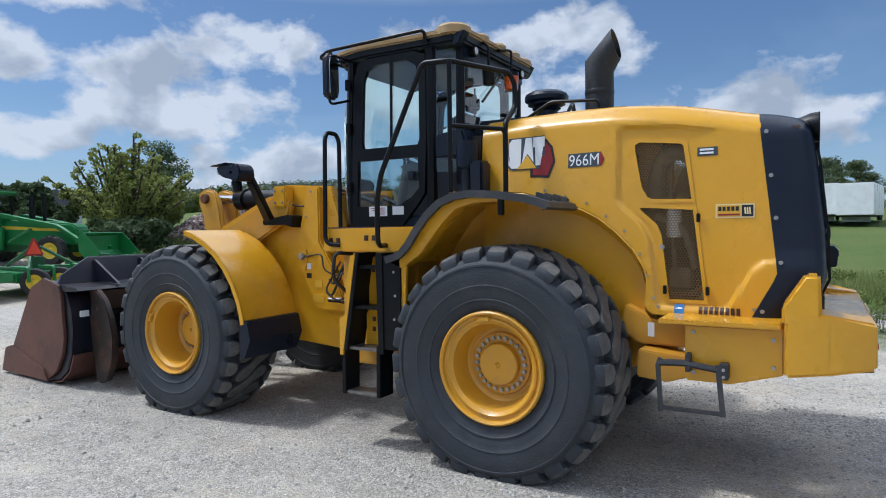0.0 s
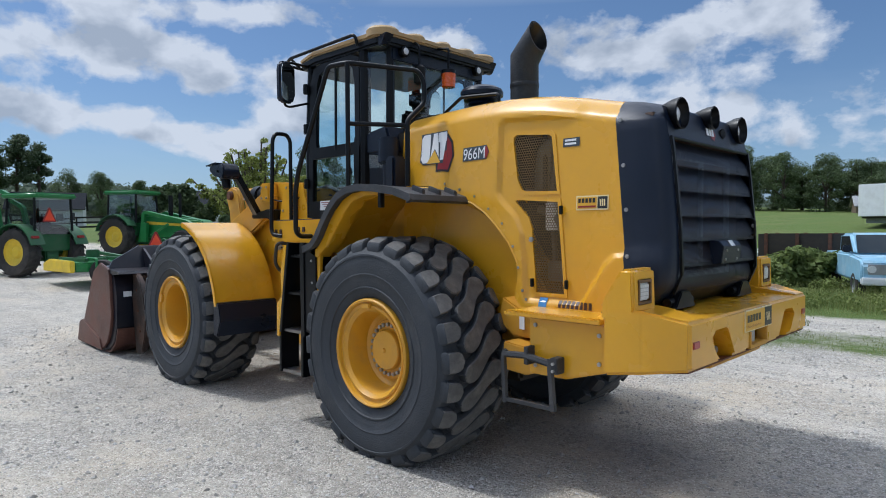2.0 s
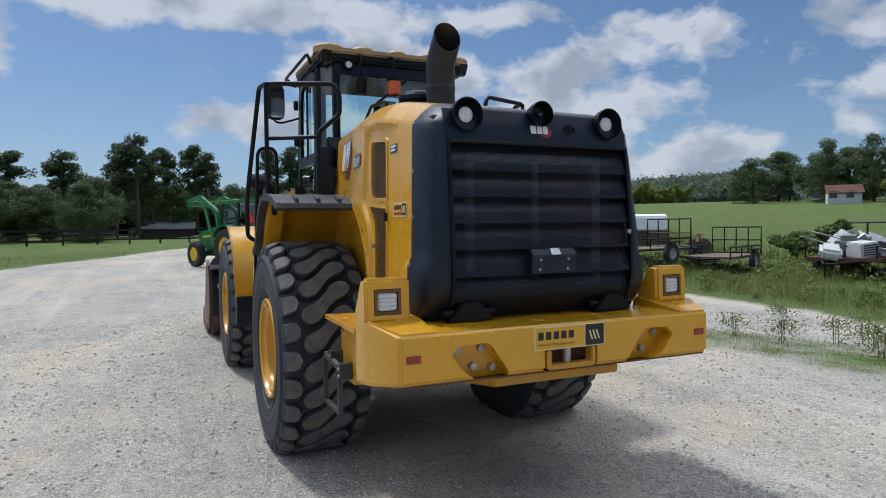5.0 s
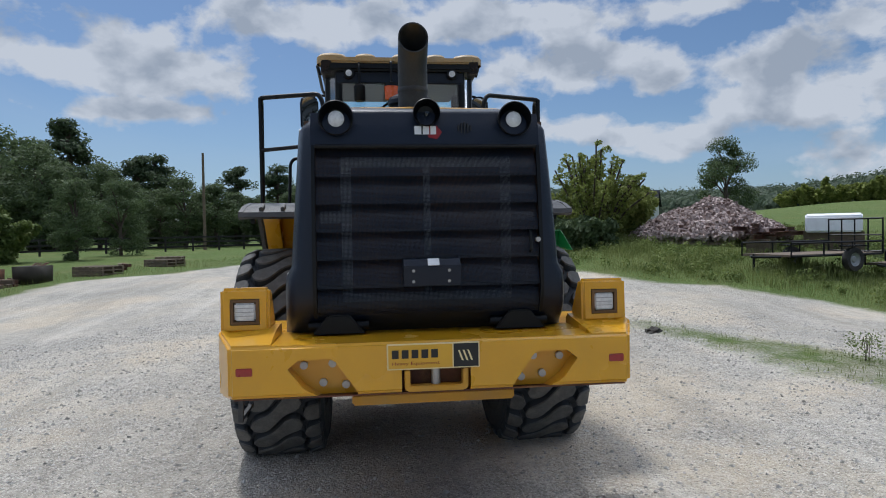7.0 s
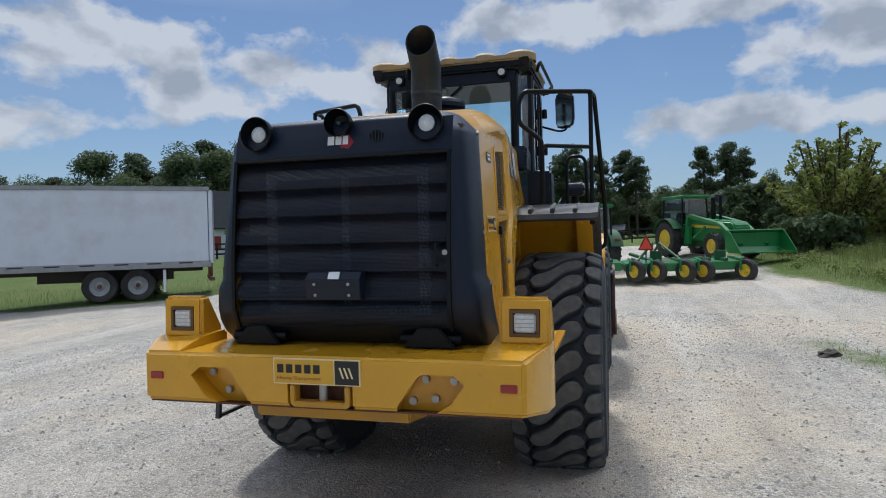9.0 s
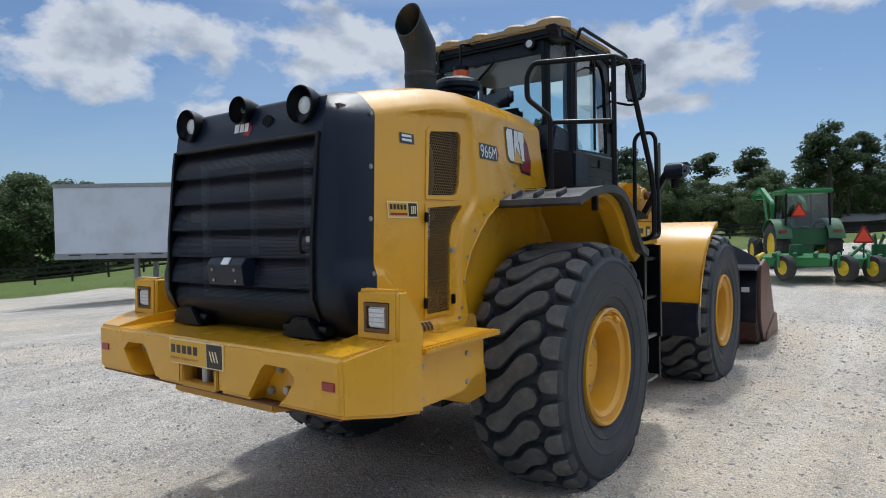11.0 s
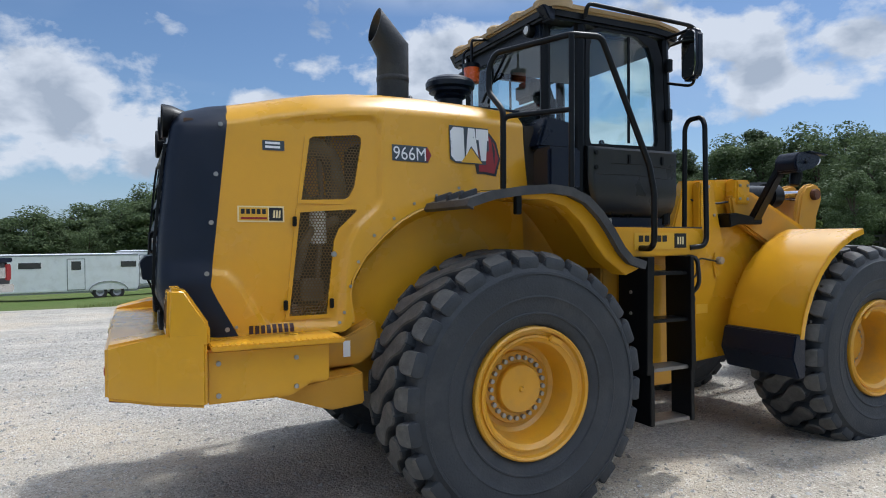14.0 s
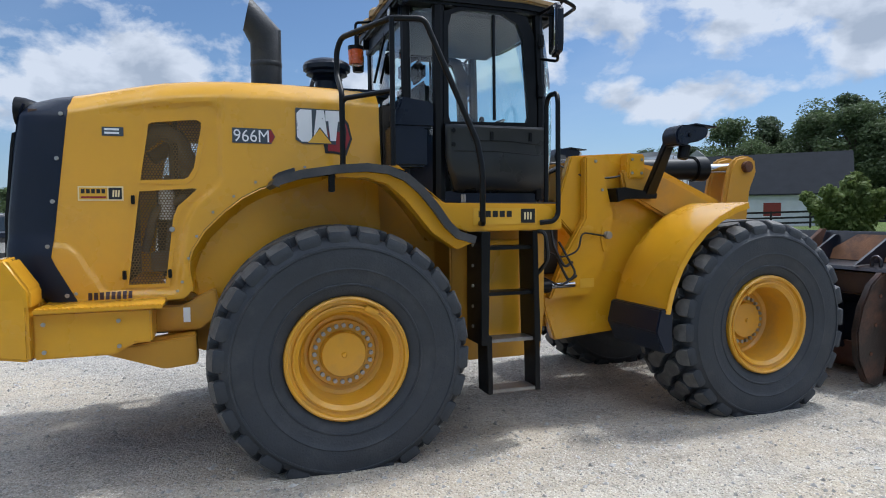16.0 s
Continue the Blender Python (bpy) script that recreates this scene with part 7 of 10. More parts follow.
# dealer sign on the counterweight
bm = nb()
box(bm, -2.338, -2.328, -0.232, 0.262, 1.075, 1.212, 0.002)
sign = part("dealer_sign", bm, M_DECAL_CREAM, cw, "cream-edged yellow dealer sign")
bm = nb()
box(bm, -2.3395, -2.335, -0.085, 0.254, 1.082, 1.205)
part("sign_field", bm, M_DECAL_YELLOW, sign)
bm = nb()
box(bm, -2.3395, -2.335, -0.225, -0.092, 1.082, 1.205)
part("sign_square", bm, M_DECAL_BLACK, sign)
for k in range(5):
    bm = nb()
    box(bm, -2.341, -2.337, 0.20 - k * 0.052, 0.236 - k * 0.052, 1.135, 1.18)
    part("sign_bar", bm, M_DECAL_BLACK, sign)
text = bpy.data.curves.new("sign_words", "FONT")
text.body, text.size, text.resolution_u = "Heavy Equipment", 1.0, 2
holder = bpy.data.objects.new("sign_words", text)
flat = bpy.data.meshes.new_from_object(holder)
bpy.data.objects.remove(holder)
lo, hi = min(v.co.x for v in flat.vertices), max(v.co.x for v in flat.vertices)
for v in flat.vertices:
    v.co = Vector((-2.3415, 0.236 - 0.252 * (v.co.x - lo) / (hi - lo), 1.101 + 0.024 * v.co.y))
bm = nb()
bm.from_mesh(flat)
part("sign_words", bm, M_DECAL_RED, sign, "small red sign lettering", 0)
for k in range(3):
    bm = nb()
    prism(bm, [(-0.125 - k * 0.025, 1.17), (-0.115 - k * 0.025, 1.17), (-0.125 - k * 0.025 - 0.01, 1.115), (-0.135 - k * 0.025 - 0.01, 1.115)], -2.341, -2.337, "x")
    part("sign_bar", bm, M_DECAL_CREAM, sign)
# dealer sign on the right platform box
bm = nb()
box(bm, 0.96, 1.47, -1.206, -1.201, 1.67, 1.79)
sign = part("dealer_sign", bm, M_DECAL_YELLOW, loader, "yellow dealer sign on the platform")
bm = nb()
box(bm, 1.34, 1.455, -1.210, -1.205, 1.68, 1.785)
part("sign_square", bm, M_DECAL_BLACK, sign)
for k in range(5):
    bm = nb()
    box(bm, 1.0 + k * 0.056, 1.04 + k * 0.056, -1.209, -1.205, 1.725, 1.77)
    part("sign_bar", bm, M_DECAL_BLACK, sign)
for k in range(3):
    bm = nb()
    box(bm, 1.365 + k * 0.024, 1.378 + k * 0.024, -1.212, -1.208, 1.705, 1.76)
    part("sign_bar", bm, M_DECAL_CREAM, sign)


# ---- trees and plants ----
def leaf_material(name, dark, light):
    m = bpy.data.materials.new(name)
    m.use_nodes = True
    nt = m.node_tree
    b = nt.nodes["Principled BSDF"]
    r = nt.nodes.new("ShaderNodeNewGeometry").outputs["Random Per Island"]
    tc = nt.nodes.new("ShaderNodeTexCoord").outputs["Object"]
    n = nt.nodes.new("ShaderNodeTexNoise")
    n.inputs["Scale"].default_value = 0.6
    nt.links.new(tc, n.inputs["Vector"])
    add = nt.nodes.new("ShaderNodeMath")
    add.operation = "MULTIPLY_ADD"
    nt.links.new(r, add.inputs[0])
    add.inputs[1].default_value = 0.6
    sub = nt.nodes.new("ShaderNodeMath")
    sub.operation = "SUBTRACT"
    nt.links.new(n.outputs["Fac"], sub.inputs[0])
    sub.inputs[1].default_value = 0.3
    nt.links.new(sub.outputs[0], add.inputs[2])
    mix = nt.nodes.new("ShaderNodeMix")
    mix.data_type = "RGBA"
    nt.links.new(add.outputs[0], mix.inputs[0])
    mix.inputs[6].default_value, mix.inputs[7].default_value = (*dark, 1), (*light, 1)
    nt.links.new(mix.outputs[2], b.inputs["Base Color"])
    b.inputs["Roughness"].default_value = 0.6
    b.inputs["Specular IOR Level"].default_value = 0.2
    thin = nt.nodes.new("ShaderNodeBsdfTranslucent")
    nt.links.new(mix.outputs[2], thin.inputs["Color"])
    both = nt.nodes.new("ShaderNodeMixShader")
    both.inputs[0].default_value = 0.38
    nt.links.new(b.outputs[0], both.inputs[1])
    nt.links.new(thin.outputs[0], both.inputs[2])
    nt.links.new(both.outputs[0], nt.nodes["Material Output"].inputs["Surface"])
    return m


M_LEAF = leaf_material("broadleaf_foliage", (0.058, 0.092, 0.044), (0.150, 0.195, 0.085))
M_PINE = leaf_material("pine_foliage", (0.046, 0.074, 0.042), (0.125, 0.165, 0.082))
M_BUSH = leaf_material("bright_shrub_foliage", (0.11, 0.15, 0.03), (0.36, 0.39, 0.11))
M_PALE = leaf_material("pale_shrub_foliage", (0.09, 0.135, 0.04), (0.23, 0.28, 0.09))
# paler, bluer leaves for the ridge: aerial haze painted into the colour
M_FAR_HAZED = leaf_material("far_woodland", (0.065, 0.095, 0.068), (0.13, 0.165, 0.10))
M_GRASS = leaf_material("grass_blades", (0.085, 0.125, 0.028), (0.31, 0.33, 0.125))
M_BARK = material("bark", (0.085, 0.065, 0.05), 0.9, var=0.4, scale=6, grain=30, bump=0.1)


def quads_mesh(name, centres, normals, sizes, mat):
    """Many small leaf faces at once."""
    c, n, s = np.asarray(centres), np.asarray(normals), np.asarray(sizes)[:, None]
    n = n / (np.linalg.norm(n, axis=1, keepdims=True) + 1e-9)
    ref = np.random.normal(size=n.shape)
    u = np.cross(n, ref)
    u /= np.linalg.norm(u, axis=1, keepdims=True) + 1e-9
    v = np.cross(n, u)
    pts = np.stack([c - u * s, c - v * s * 0.55, c + u * s, c + v * s * 0.55], 1).reshape(-1, 3)
    k = len(c)
    me = bpy.data.meshes.new(name)
    me.vertices.add(4 * k)
    me.vertices.foreach_set("co", pts.ravel())
    me.loops.add(4 * k)
    me.loops.foreach_set("vertex_index", np.arange(4 * k, dtype=np.int32))
    me.polygons.add(k)
    me.polygons.foreach_set("loop_start", np.arange(0, 4 * k, 4, dtype=np.int32))
    me.update(calc_edges=True)
    me.validate()
    me.materials.append(mat)
    return me


def clump_leaves(rng, clumps, per, size):
    cs, ns, ss = [], [], []
    for (x, y, z, r) in clumps:
        d = rng.normal(size=(per, 3))
        d /= np.linalg.norm(d, axis=1, keepdims=True)
        rad = r * rng.uniform(0.35, 1.05, (per, 1)) ** 0.6
        p = d * rad * np.array([1, 1, 0.75]) + np.array([x, y, z])
        cs.append(p)
        ns.append(d + rng.normal(size=(per, 3)) * 0.7 + np.array([0, 0, 0.5]))
        ss.append(size * rng.uniform(0.6, 1.4, per))
    return np.concatenate(cs), np.concatenate(ns), np.concatenate(ss)


def tree_parts(kind, seed):
    """Trunk mesh and crown mesh of a tree about 10 m tall, at the origin."""
    rng = np.random.default_rng(seed)
    bm = nb()
    clumps = []
    if kind == "pine":
        lean = rng.normal(size=2) * 0.25
        top = Vector((lean[0], lean[1], 9.4))
        tube(bm, [(0, 0, -0.6), (lean[0] * 0.4, lean[1] * 0.4, 5.0), tuple(top)], 0.16, 7, 0)
        for k in range(17):
            z = 4.6 + 5.2 * rng.uniform() ** 0.8
            reach = (2.3 - 0.30 * (z - 4.6)) * rng.uniform(0.5, 1.1)
            a = rng.uniform(0, 6.28)
            end = (lean[0] * z / 10 + math.cos(a) * reach, lean[1] * z / 10 + math.sin(a) * reach, z + 0.25)
            tube(bm, [(lean[0] * z / 10, lean[1] * z / 10, z - 0.3), end], 0.05, 5, 0)
            clumps.append((*end, rng.uniform(0.55, 0.95)))
            clumps.append((end[0] * 0.55, end[1] * 0.55, end[2] + 0.1, rng.uniform(0.45, 0.8)))
        clumps += [(lean[0], lean[1], 9.5, 0.9), (lean[0] + 0.5, lean[1] - 0.3, 8.9, 0.9)]
        leaves = clump_leaves(rng, clumps, 190, 0.125)
        mat = M_PINE
    else:
        tube(bm, [(0, 0, -0.6), (0.1, 0.05, 2.0), (0.15, -0.1, 4.5)], 0.22, 7, 0)
        wide = 3.3 if kind == "broad" else 2.5
        for k in range(42):
            a, z = rng.uniform(0, 6.28), 0.5 + 9.1 * rng.uniform()
            f = (z - 0.5) / 9.1
            reach = wide * (0.55 + 1.1 * f * (1 - f) * 2.0) * (1 - 0.55 * max(0, f - 0.6) / 0.4) * rng.uniform(0.35, 1.0)
            x, y = math.cos(a) * reach, math.sin(a) * reach
            clumps.append((x, y, z, rng.uniform(0.75, 1.5)))
            if k % 3 == 0:
                tube(bm, [(0.1, 0, min(4.4, z * 0.5 + 0.5)), (x * 0.5, y * 0.5, z * 0.8 + 0.5), (x, y, z)], 0.07, 5, 0)
        leaves = clump_leaves(rng, clumps, 290, 0.125)
        mat = M_LEAF
    return bm, leaves, mat


PROTO = {}


def make_proto(kind, seed):
    bm, leaves, mat = tree_parts(kind, seed)
    names = {"pine": ("pine_tree", "tall dark pine tree with a bare trunk", "pine tree"), "broad": ("tree", "dark green broadleaf tree at the field's edge", "tree"), "tall": ("tree", "dense tall dark green woodland tree", "tree")}
    n, label, cat = names[kind]
    t = thing(n, label, cat, group="trees round the lot")
    part("trunk", bm, M_BARK, t)
    c = new("crown", quads_mesh("crown", *leaves, mat))
    c.parent = t
    return t


for _i, (_k, _s) in enumerate((("tall", 3), ("tall", 8), ("broad", 5), ("pine", 11), ("pine", 17), ("broad", 23), ("tall", 31))):
    PROTO.setdefault(_k, []).append(make_proto(_k, _s))

rng_trees = random.Random(5)
placed = {}


def plant(kind, az, dist, height, wide=1.0):
    """Stands a tree at a compass angle and distance from the machine."""
    x, y = math.cos(radians(az)) * dist, math.sin(radians(az)) * dist
    k = rng_trees.randrange(len(PROTO[kind]))
    p = PROTO[kind][k]
    m = pose(x, y, on_ground(x, y) - 0.1, 0, 0, rng_trees.uniform(0, 360))
    sc = height / 10.0
    if (kind, k) not in placed:
        placed[(kind, k)] = True
        o = p
        o.matrix_world = m
    else:
        o = copy_thing(p, m)
    o.scale = (sc * wide, sc * wide, sc)
    return o


# dark wood from ahead round to the right-hand side
for az in range(6, 104, 2):
    tall = curve_value([(6, 7.5), (12, 8.4), (20, 9.8), (26, 11.5), (30, 13), (36, 12.5), (43, 12), (46, 9.8), (51, 8.4), (56, 7.2), (62, 7.2), (70, 12), (74, 12.5), (84, 11.5), (92, 9.5), (98, 7.0), (104, 5.5)], az)
    for row in range(2):
        d = 72 + row * 11 + rng_trees.uniform(-5, 5) + (20 if 28 < az < 62 else 0)
        kind = "pine" if rng_trees.random() < (0.62 if az < 30 else 0.42 if az < 62 else 0.2) and row else "tall"
        tall = tall * (1.28 if kind == "pine" and az < 30 else 1.0)
        plant(kind, az + rng_trees.uniform(-1, 1) + row, d, tall * rng_trees.uniform(0.80, 1.12) * (1.0 if row else 0.85) * d / (72 + row * 11), 1.25)
for k in range(14):
    plant("tall", -7 + 1.25 * k, rng_trees.uniform(104, 114), rng_trees.uniform(7.0, 9.0), 1.7)
for k in range(22):
    az = 82 + 1.3 * k
    plant("tall", az, rng_trees.uniform(70, 80), curve_value([(82, 10.0), (88, 9.8), (94, 8.2), (99, 7.2), (110, 6.4)], az) * rng_trees.uniform(0.85, 1.1), 1.7)
for az, d, h, k in ((-2.8, 97, 12.5, "pine"), (0.6, 98, 13, "pine"), (2.8, 92, 14.5, "pine"), (1.7, 95, 12, "pine"), (-2, 100, 13.5, "pine"), (-5, 102, 8, "tall"), (-0.5, 96, 8.5, "tall"), (2.5, 96, 9.5, "tall"), (4.5, 94, 13, "pine"), (-8.5, 104, 13, "pine"), (-10, 108, 13.5, "pine"), (-11.5, 106, 12.5, "pine"),
                    (-7, 108, 8, "tall"), (-13.5, 112, 9, "tall"), (-16, 118, 9, "broad"), (-19, 125, 8, "tall"), 
                    (-33, 68, 8.5, "broad"), (-57, 120, 10.5, "broad"), (-60, 118, 11, "tall"), (-62.5, 122, 10, "broad"), (-67, 112, 12, "broad"), (-69, 116, 11, "tall"), (-72, 118, 11, "broad"), (-75, 115, 10, "tall"),
                    (-78, 118, 9.5, "broad"), (-81, 125, 9, "tall"), (-84, 130, 8, "broad"), (-88, 130, 8, "broad"), (-92, 128, 8, "tall"), (-97, 120, 9, "broad"), (-54, 140, 9, "broad"), (-51, 150, 8, "tall"), (23, 46, 5.5, "broad"), (27, 40, 5, "broad")):
    plant(k, az, d, h)
for az in range(-94, -50, 2):
    plant("broad" if rng_trees.random() < 0.6 else "tall", az + rng_trees.uniform(-0.8, 0.8), rng_trees.uniform(122, 142), rng_trees.uniform(7.0, 10.0), 1.5)

# bare dead trunk standing before the wood
snag = thing("dead_tree", "bare grey dead trunk with two broken stubs", "tree", pose(34.5, 48.5, on_ground(34.5, 48.5) - 0.1))
bm = nb()
cyl(bm, (0, 0, 0), (0.05, 0, 6.6), 0.24, 0.17, seg=10)
cyl(bm, (0.04, 0, 6.5), (0.15, -0.12, 7.5), 0.17, 0.09, seg=8)
cyl(bm, (0.04, 0, 6.0), (-0.25, 0.25, 6.9), 0.10, 0.05, seg=8)
part("trunk", bm, M_BARK, snag)

# far wooded ridge, its distance haze carried by the leaf colour
def far_ridge():
    rng = np.random.default_rng(2)
    cs, ns, ss = [], [], []
    for az0 in np.arange(-110, 14, 0.25):
        for row in range(9):
            az = az0 + rng.uniform(-0.15, 0.15)
            d = 230 + row * 32 + rng.uniform(-14, 14)
            top = curve_value([(-110, 8), (-95, 12), (-70, 19), (-57, 26), (-50, 37), (-42, 34), (-36, 28), (-26, 27), (-18, 31), (-8, 31), (0, 26), (14, 20)], az) * (0.35 + 0.65 * row / 8)
            base = np.array([math.cos(math.radians(az)) * d, math.sin(math.radians(az)) * d, 3 + top - 4 + rng.uniform(-1.5, 1.5)])
            k = 44
            p = rng.normal(size=(k, 3)) * np.array([2.8, 2.8, 1.5])
            cs.append(base + p)
            ns.append(p + np.array([0, 0, 2.0]) + rng.normal(size=(k, 3)))
            ss.append(rng.uniform(0.7, 1.5, k))
    o = new("far_woods", quads_mesh("far_woods", np.concatenate(cs), np.concatenate(ns), np.concatenate(ss), M_FAR_HAZED))
    return tagged(o, "green wooded ridge beyond the fields, with haze put into its leaf colour", "woodland", kind="stuff")


far_ridge()
hill = nb()
rows = []
for d, k in ((190, 0.0), (240, 0.30), (330, 0.62), (430, 0.92), (520, 1.0), (700, 0.4)):
    rows.append([hill.verts.new((math.cos(radians(a)) * d, math.sin(radians(a)) * d, 2 + k * (curve_value([(-110, 8), (-95, 12), (-70, 19), (-57, 26), (-50, 37), (-42, 34), (-36, 28), (-26, 27), (-18, 31), (-8, 31), (0, 26), (14, 20), (60, 6)], a) - 4))) for a in range(-115, 62, 3)])
for a, b in zip(rows, rows[1:]):
    for i in range(len(a) - 1):
        hill.faces.new((a[i], a[i + 1], b[i + 1], b[i]))
tagged(part("hillside", hill, material("woodland_floor", (0.022, 0.035, 0.018), 0.95, var=0.3, scale=0.05, grain=0.4, bump=0), None), "dark wooded hillside on the horizon", "hill", kind="structure")


# big bush beside the field
def build_bush(x, y, w, h, seed, name, label, mat, shoots=14, per=150, size=0.10, full=1.0):
    rng = np.random.default_rng(seed)
    t = thing(name, label, "bush", pose(x, y, on_ground(x, y)))
    bm = nb()
    clumps = []
    for k in range(shoots):
        a, r = rng.uniform(0, 6.28), rng.uniform(0.1, 1.0)
        top = Vector((math.cos(a) * w * r, math.sin(a) * w * r, h * (1.02 - 0.45 * r) * rng.uniform(0.72, 1.05)))
        base = Vector((math.cos(a) * min(0.3, 0.2 * w), math.sin(a) * min(0.3, 0.2 * w), -0.1))
        midp = base.lerp(top, 0.55) + Vector((0, 0, 0.25))
        tube(bm, [tuple(base), tuple(midp), tuple(top)], min(0.035, 0.016 * w), 5, 0)
        for f in np.linspace(0.18, 1.0, 9):
            p = base.lerp(midp, f / 0.55) if f < 0.55 else midp.lerp(top, (f - 0.55) / 0.45)
            clumps.append((p.x + rng.normal() * 0.12, p.y + rng.normal() * 0.12, p.z, ((0.62 - 0.42 * f) * w / 2.4 + 0.10) * full))
    part("branch", bm, M_BARK, t)
    c = new("foliage", quads_mesh("foliage", *clump_leaves(rng, clumps, per, size), mat))
    c.parent = t
    return t


build_bush(20.3, -9.1, 2.7, 4.15, 4, "bush", "tall feathery bright green bush with upright shoots", M_BUSH, 46, 34, 0.070, 0.50)
build_bush(21.8, -11.0, 1.8, 2.6, 9, "bush", "rounded bright green bush", M_BUSH, 14, 120)
build_bush(18.4, -8.2, 1.5, 1.5, 12, "bush", "low dark tangle of brush", M_LEAF, 14, 120)
build_bush(23.0, -6.9, 2.0, 2.4, 15, "bush", "dark green hedge shrub", M_LEAF, 14, 120)
build_bush(13.0, 14.6, 1.3, 1.2, 21, "bush", "scrubby weeds by the trailer", M_PALE, 10, 90)
build_bush(34.4, 22.5, 2.9, 3.7, 25, "bush", "big rounded grey-green tree-like bush", M_PALE, 16, 150, 0.14)
build_bush(45.3, -88.9, 4.3, 5.2, 27, "bush", "pale yellow-green round tree", M_BUSH, 18, 120, 0.35)
build_bush(11.0, -21.6, 1.9, 1.5, 28, "bush", "green scrub behind the scrap trailer", M_PALE, 12, 110)
for k in range(8):
    a = radians(-36.5 - 1.25 * k)
    build_bush(math.cos(a) * 146, math.sin(a) * 146, 3.4, 3.2 + 0.9 * (k % 3), 70 + k, "bush", "pale yellow-green bush at the far end of the field", M_BUSH, 12, 60, 0.42)
build_bush(9.0, -25.0, 2.0, 1.3, 29, "bush", "green scrub in the field", M_PALE, 12, 110)
build_bush(2.5, -19.0, 1.8, 1.3, 33, "bush", "weedy scrub near the old truck", M_PALE, 12, 100)


# grass and weeds: blades standing on the ground
def blades(name, label, spots, seed, mat=M_GRASS):
    rng = np.random.default_rng(seed)
    verts, faces = [], []
    for x, y, h in spots:
        z = on_ground(x, y) - 0.01
        a, lean = rng.uniform(0, 6.28), rng.uniform(0.1, 0.5) * h
        w = 0.003 + 0.007 * h
        dx, dy = math.cos(a) * w, math.sin(a) * w
        lx, ly = -math.sin(a) * lean, math.cos(a) * lean
        i = len(verts)
        verts += [(x - dx, y - dy, z), (x + dx, y + dy, z), (x + dx * 0.7 + lx * 0.4, y + dy * 0.7 + ly * 0.4, z + h * 0.6), (x - dx * 0.7 + lx * 0.4, y - dy * 0.7 + ly * 0.4, z + h * 0.6), (x + lx, y + ly, z + h)]
        faces += [(i, i + 1, i + 2, i + 3), (i + 3, i + 2, i + 4)]
    me = bpy.data.meshes.new(name)
    me.from_pydata(verts, [], faces)
    me.materials.append(mat)
    return tagged(new(name, me), label, "grass", kind="stuff")


rg = random.Random(8)
spots = []
while len(spots) < 62000:
    x, y = rg.uniform(-6, 26), rg.uniform(-24, -3)
    d = edge_distance(LOT, x, y)
    tall = noise.noise((x * 0.5, y * 0.5, 0.0))
    if d < -0.25 and rg.random() < (1.0 if d > -6 else 0.35):
        spots.append((x, y, max(0.06, (0.16 + 0.34 * max(0, tall + 0.2)) * rg.uniform(0.5, 1.3) * min(1, -d / 1.5))))
blades("tall_grass", "rough tall green grass and weeds beside the lot", spots, 3)
rw = np.random.default_rng(14)
clumps = []
while len(clumps) < 900:
    x, y = rw.uniform(-4, 26), rw.uniform(-22, -4)
    d = edge_distance(LOT, x, y)
    if d < -0.7 and noise.noise((x * 0.45, y * 0.45, 9.0)) > -0.12:
        r = rw.uniform(0.10, 0.30)
        clumps.append((x, y, on_ground(x, y) + r * 0.8, r))
tagged(new("weed_clumps", quads_mesh("weed_clumps", *clump_leaves(rw, clumps, 46, 0.042), leaf_material("weed_leaves", (0.07, 0.11, 0.025), (0.27, 0.31, 0.10)))), "broad-leaved weeds scattered through the rough grass", "weeds", kind="stuff")
spots = []
while len(spots) < 2600:
    x, y = rg.uniform(-9, 6), rg.uniform(-9, -3.8)
    d = edge_distance(WEEDS, x, y)
    if d > 0.05 and noise.noise((x * 0.9, y * 0.9, 5.0)) > -0.25:
        spots.append((x, y, rg.uniform(0.02, 0.09)))
blades("weed_strip", "thin strip of low weeds in the gravel", spots, 4)
spots = []
while len(spots) < 9000:
    a, d = rg.uniform(0.1, 1.75), rg.uniform(14, 34)
    x, y = math.cos(a) * d, math.sin(a) * d
    e = edge_distance(LOT, x, y)
    if -5 < e < -0.2:
        spots.append((x, y, rg.uniform(0.06, 0.22)))
blades("verge_grass", "short green grass along the far edge of the lot", spots, 6)
for k in range(16):
    x, y = rg.uniform(-5.5, 2.0), 0
    y = -7.6 + rg.uniform(-0.5, 1.4) + x * 0.18
    build_bush(x, y, 0.18, rg.uniform(0.25, 0.5), 60 + k, "weed", "wiry tall roadside weed", M_PALE, 6, 9, 0.016)


# ---- things round the lot ----
M_GREEN = material("green_machine_paint", (0.020, 0.205, 0.048), 0.35, var=0.15, scale=3, bump=0.01, dirt=(0.10, 0.10, 0.07), dirt_amount=0.15, dirt_scale=3, coat=0.2)
M_GREEN_DARK = material("dark_green_panel", (0.016, 0.105, 0.034), 0.5, var=0.2, scale=4, bump=0.01, dirt=(0.08, 0.08, 0.06), dirt_amount=0.4)
M_HUB = material("yellow_wheel_hub", (0.78, 0.56, 0.03), 0.5, var=0.15, scale=4, bump=0.01, dirt=(0.2, 0.15, 0.06), dirt_amount=0.4)
M_FARM_TYRE = material("farm_tyre", (0.030, 0.029, 0.028), 0.85, var=0.3, scale=6, bump=0.05, dirt=(0.11, 0.095, 0.08), dirt_amount=0.6)
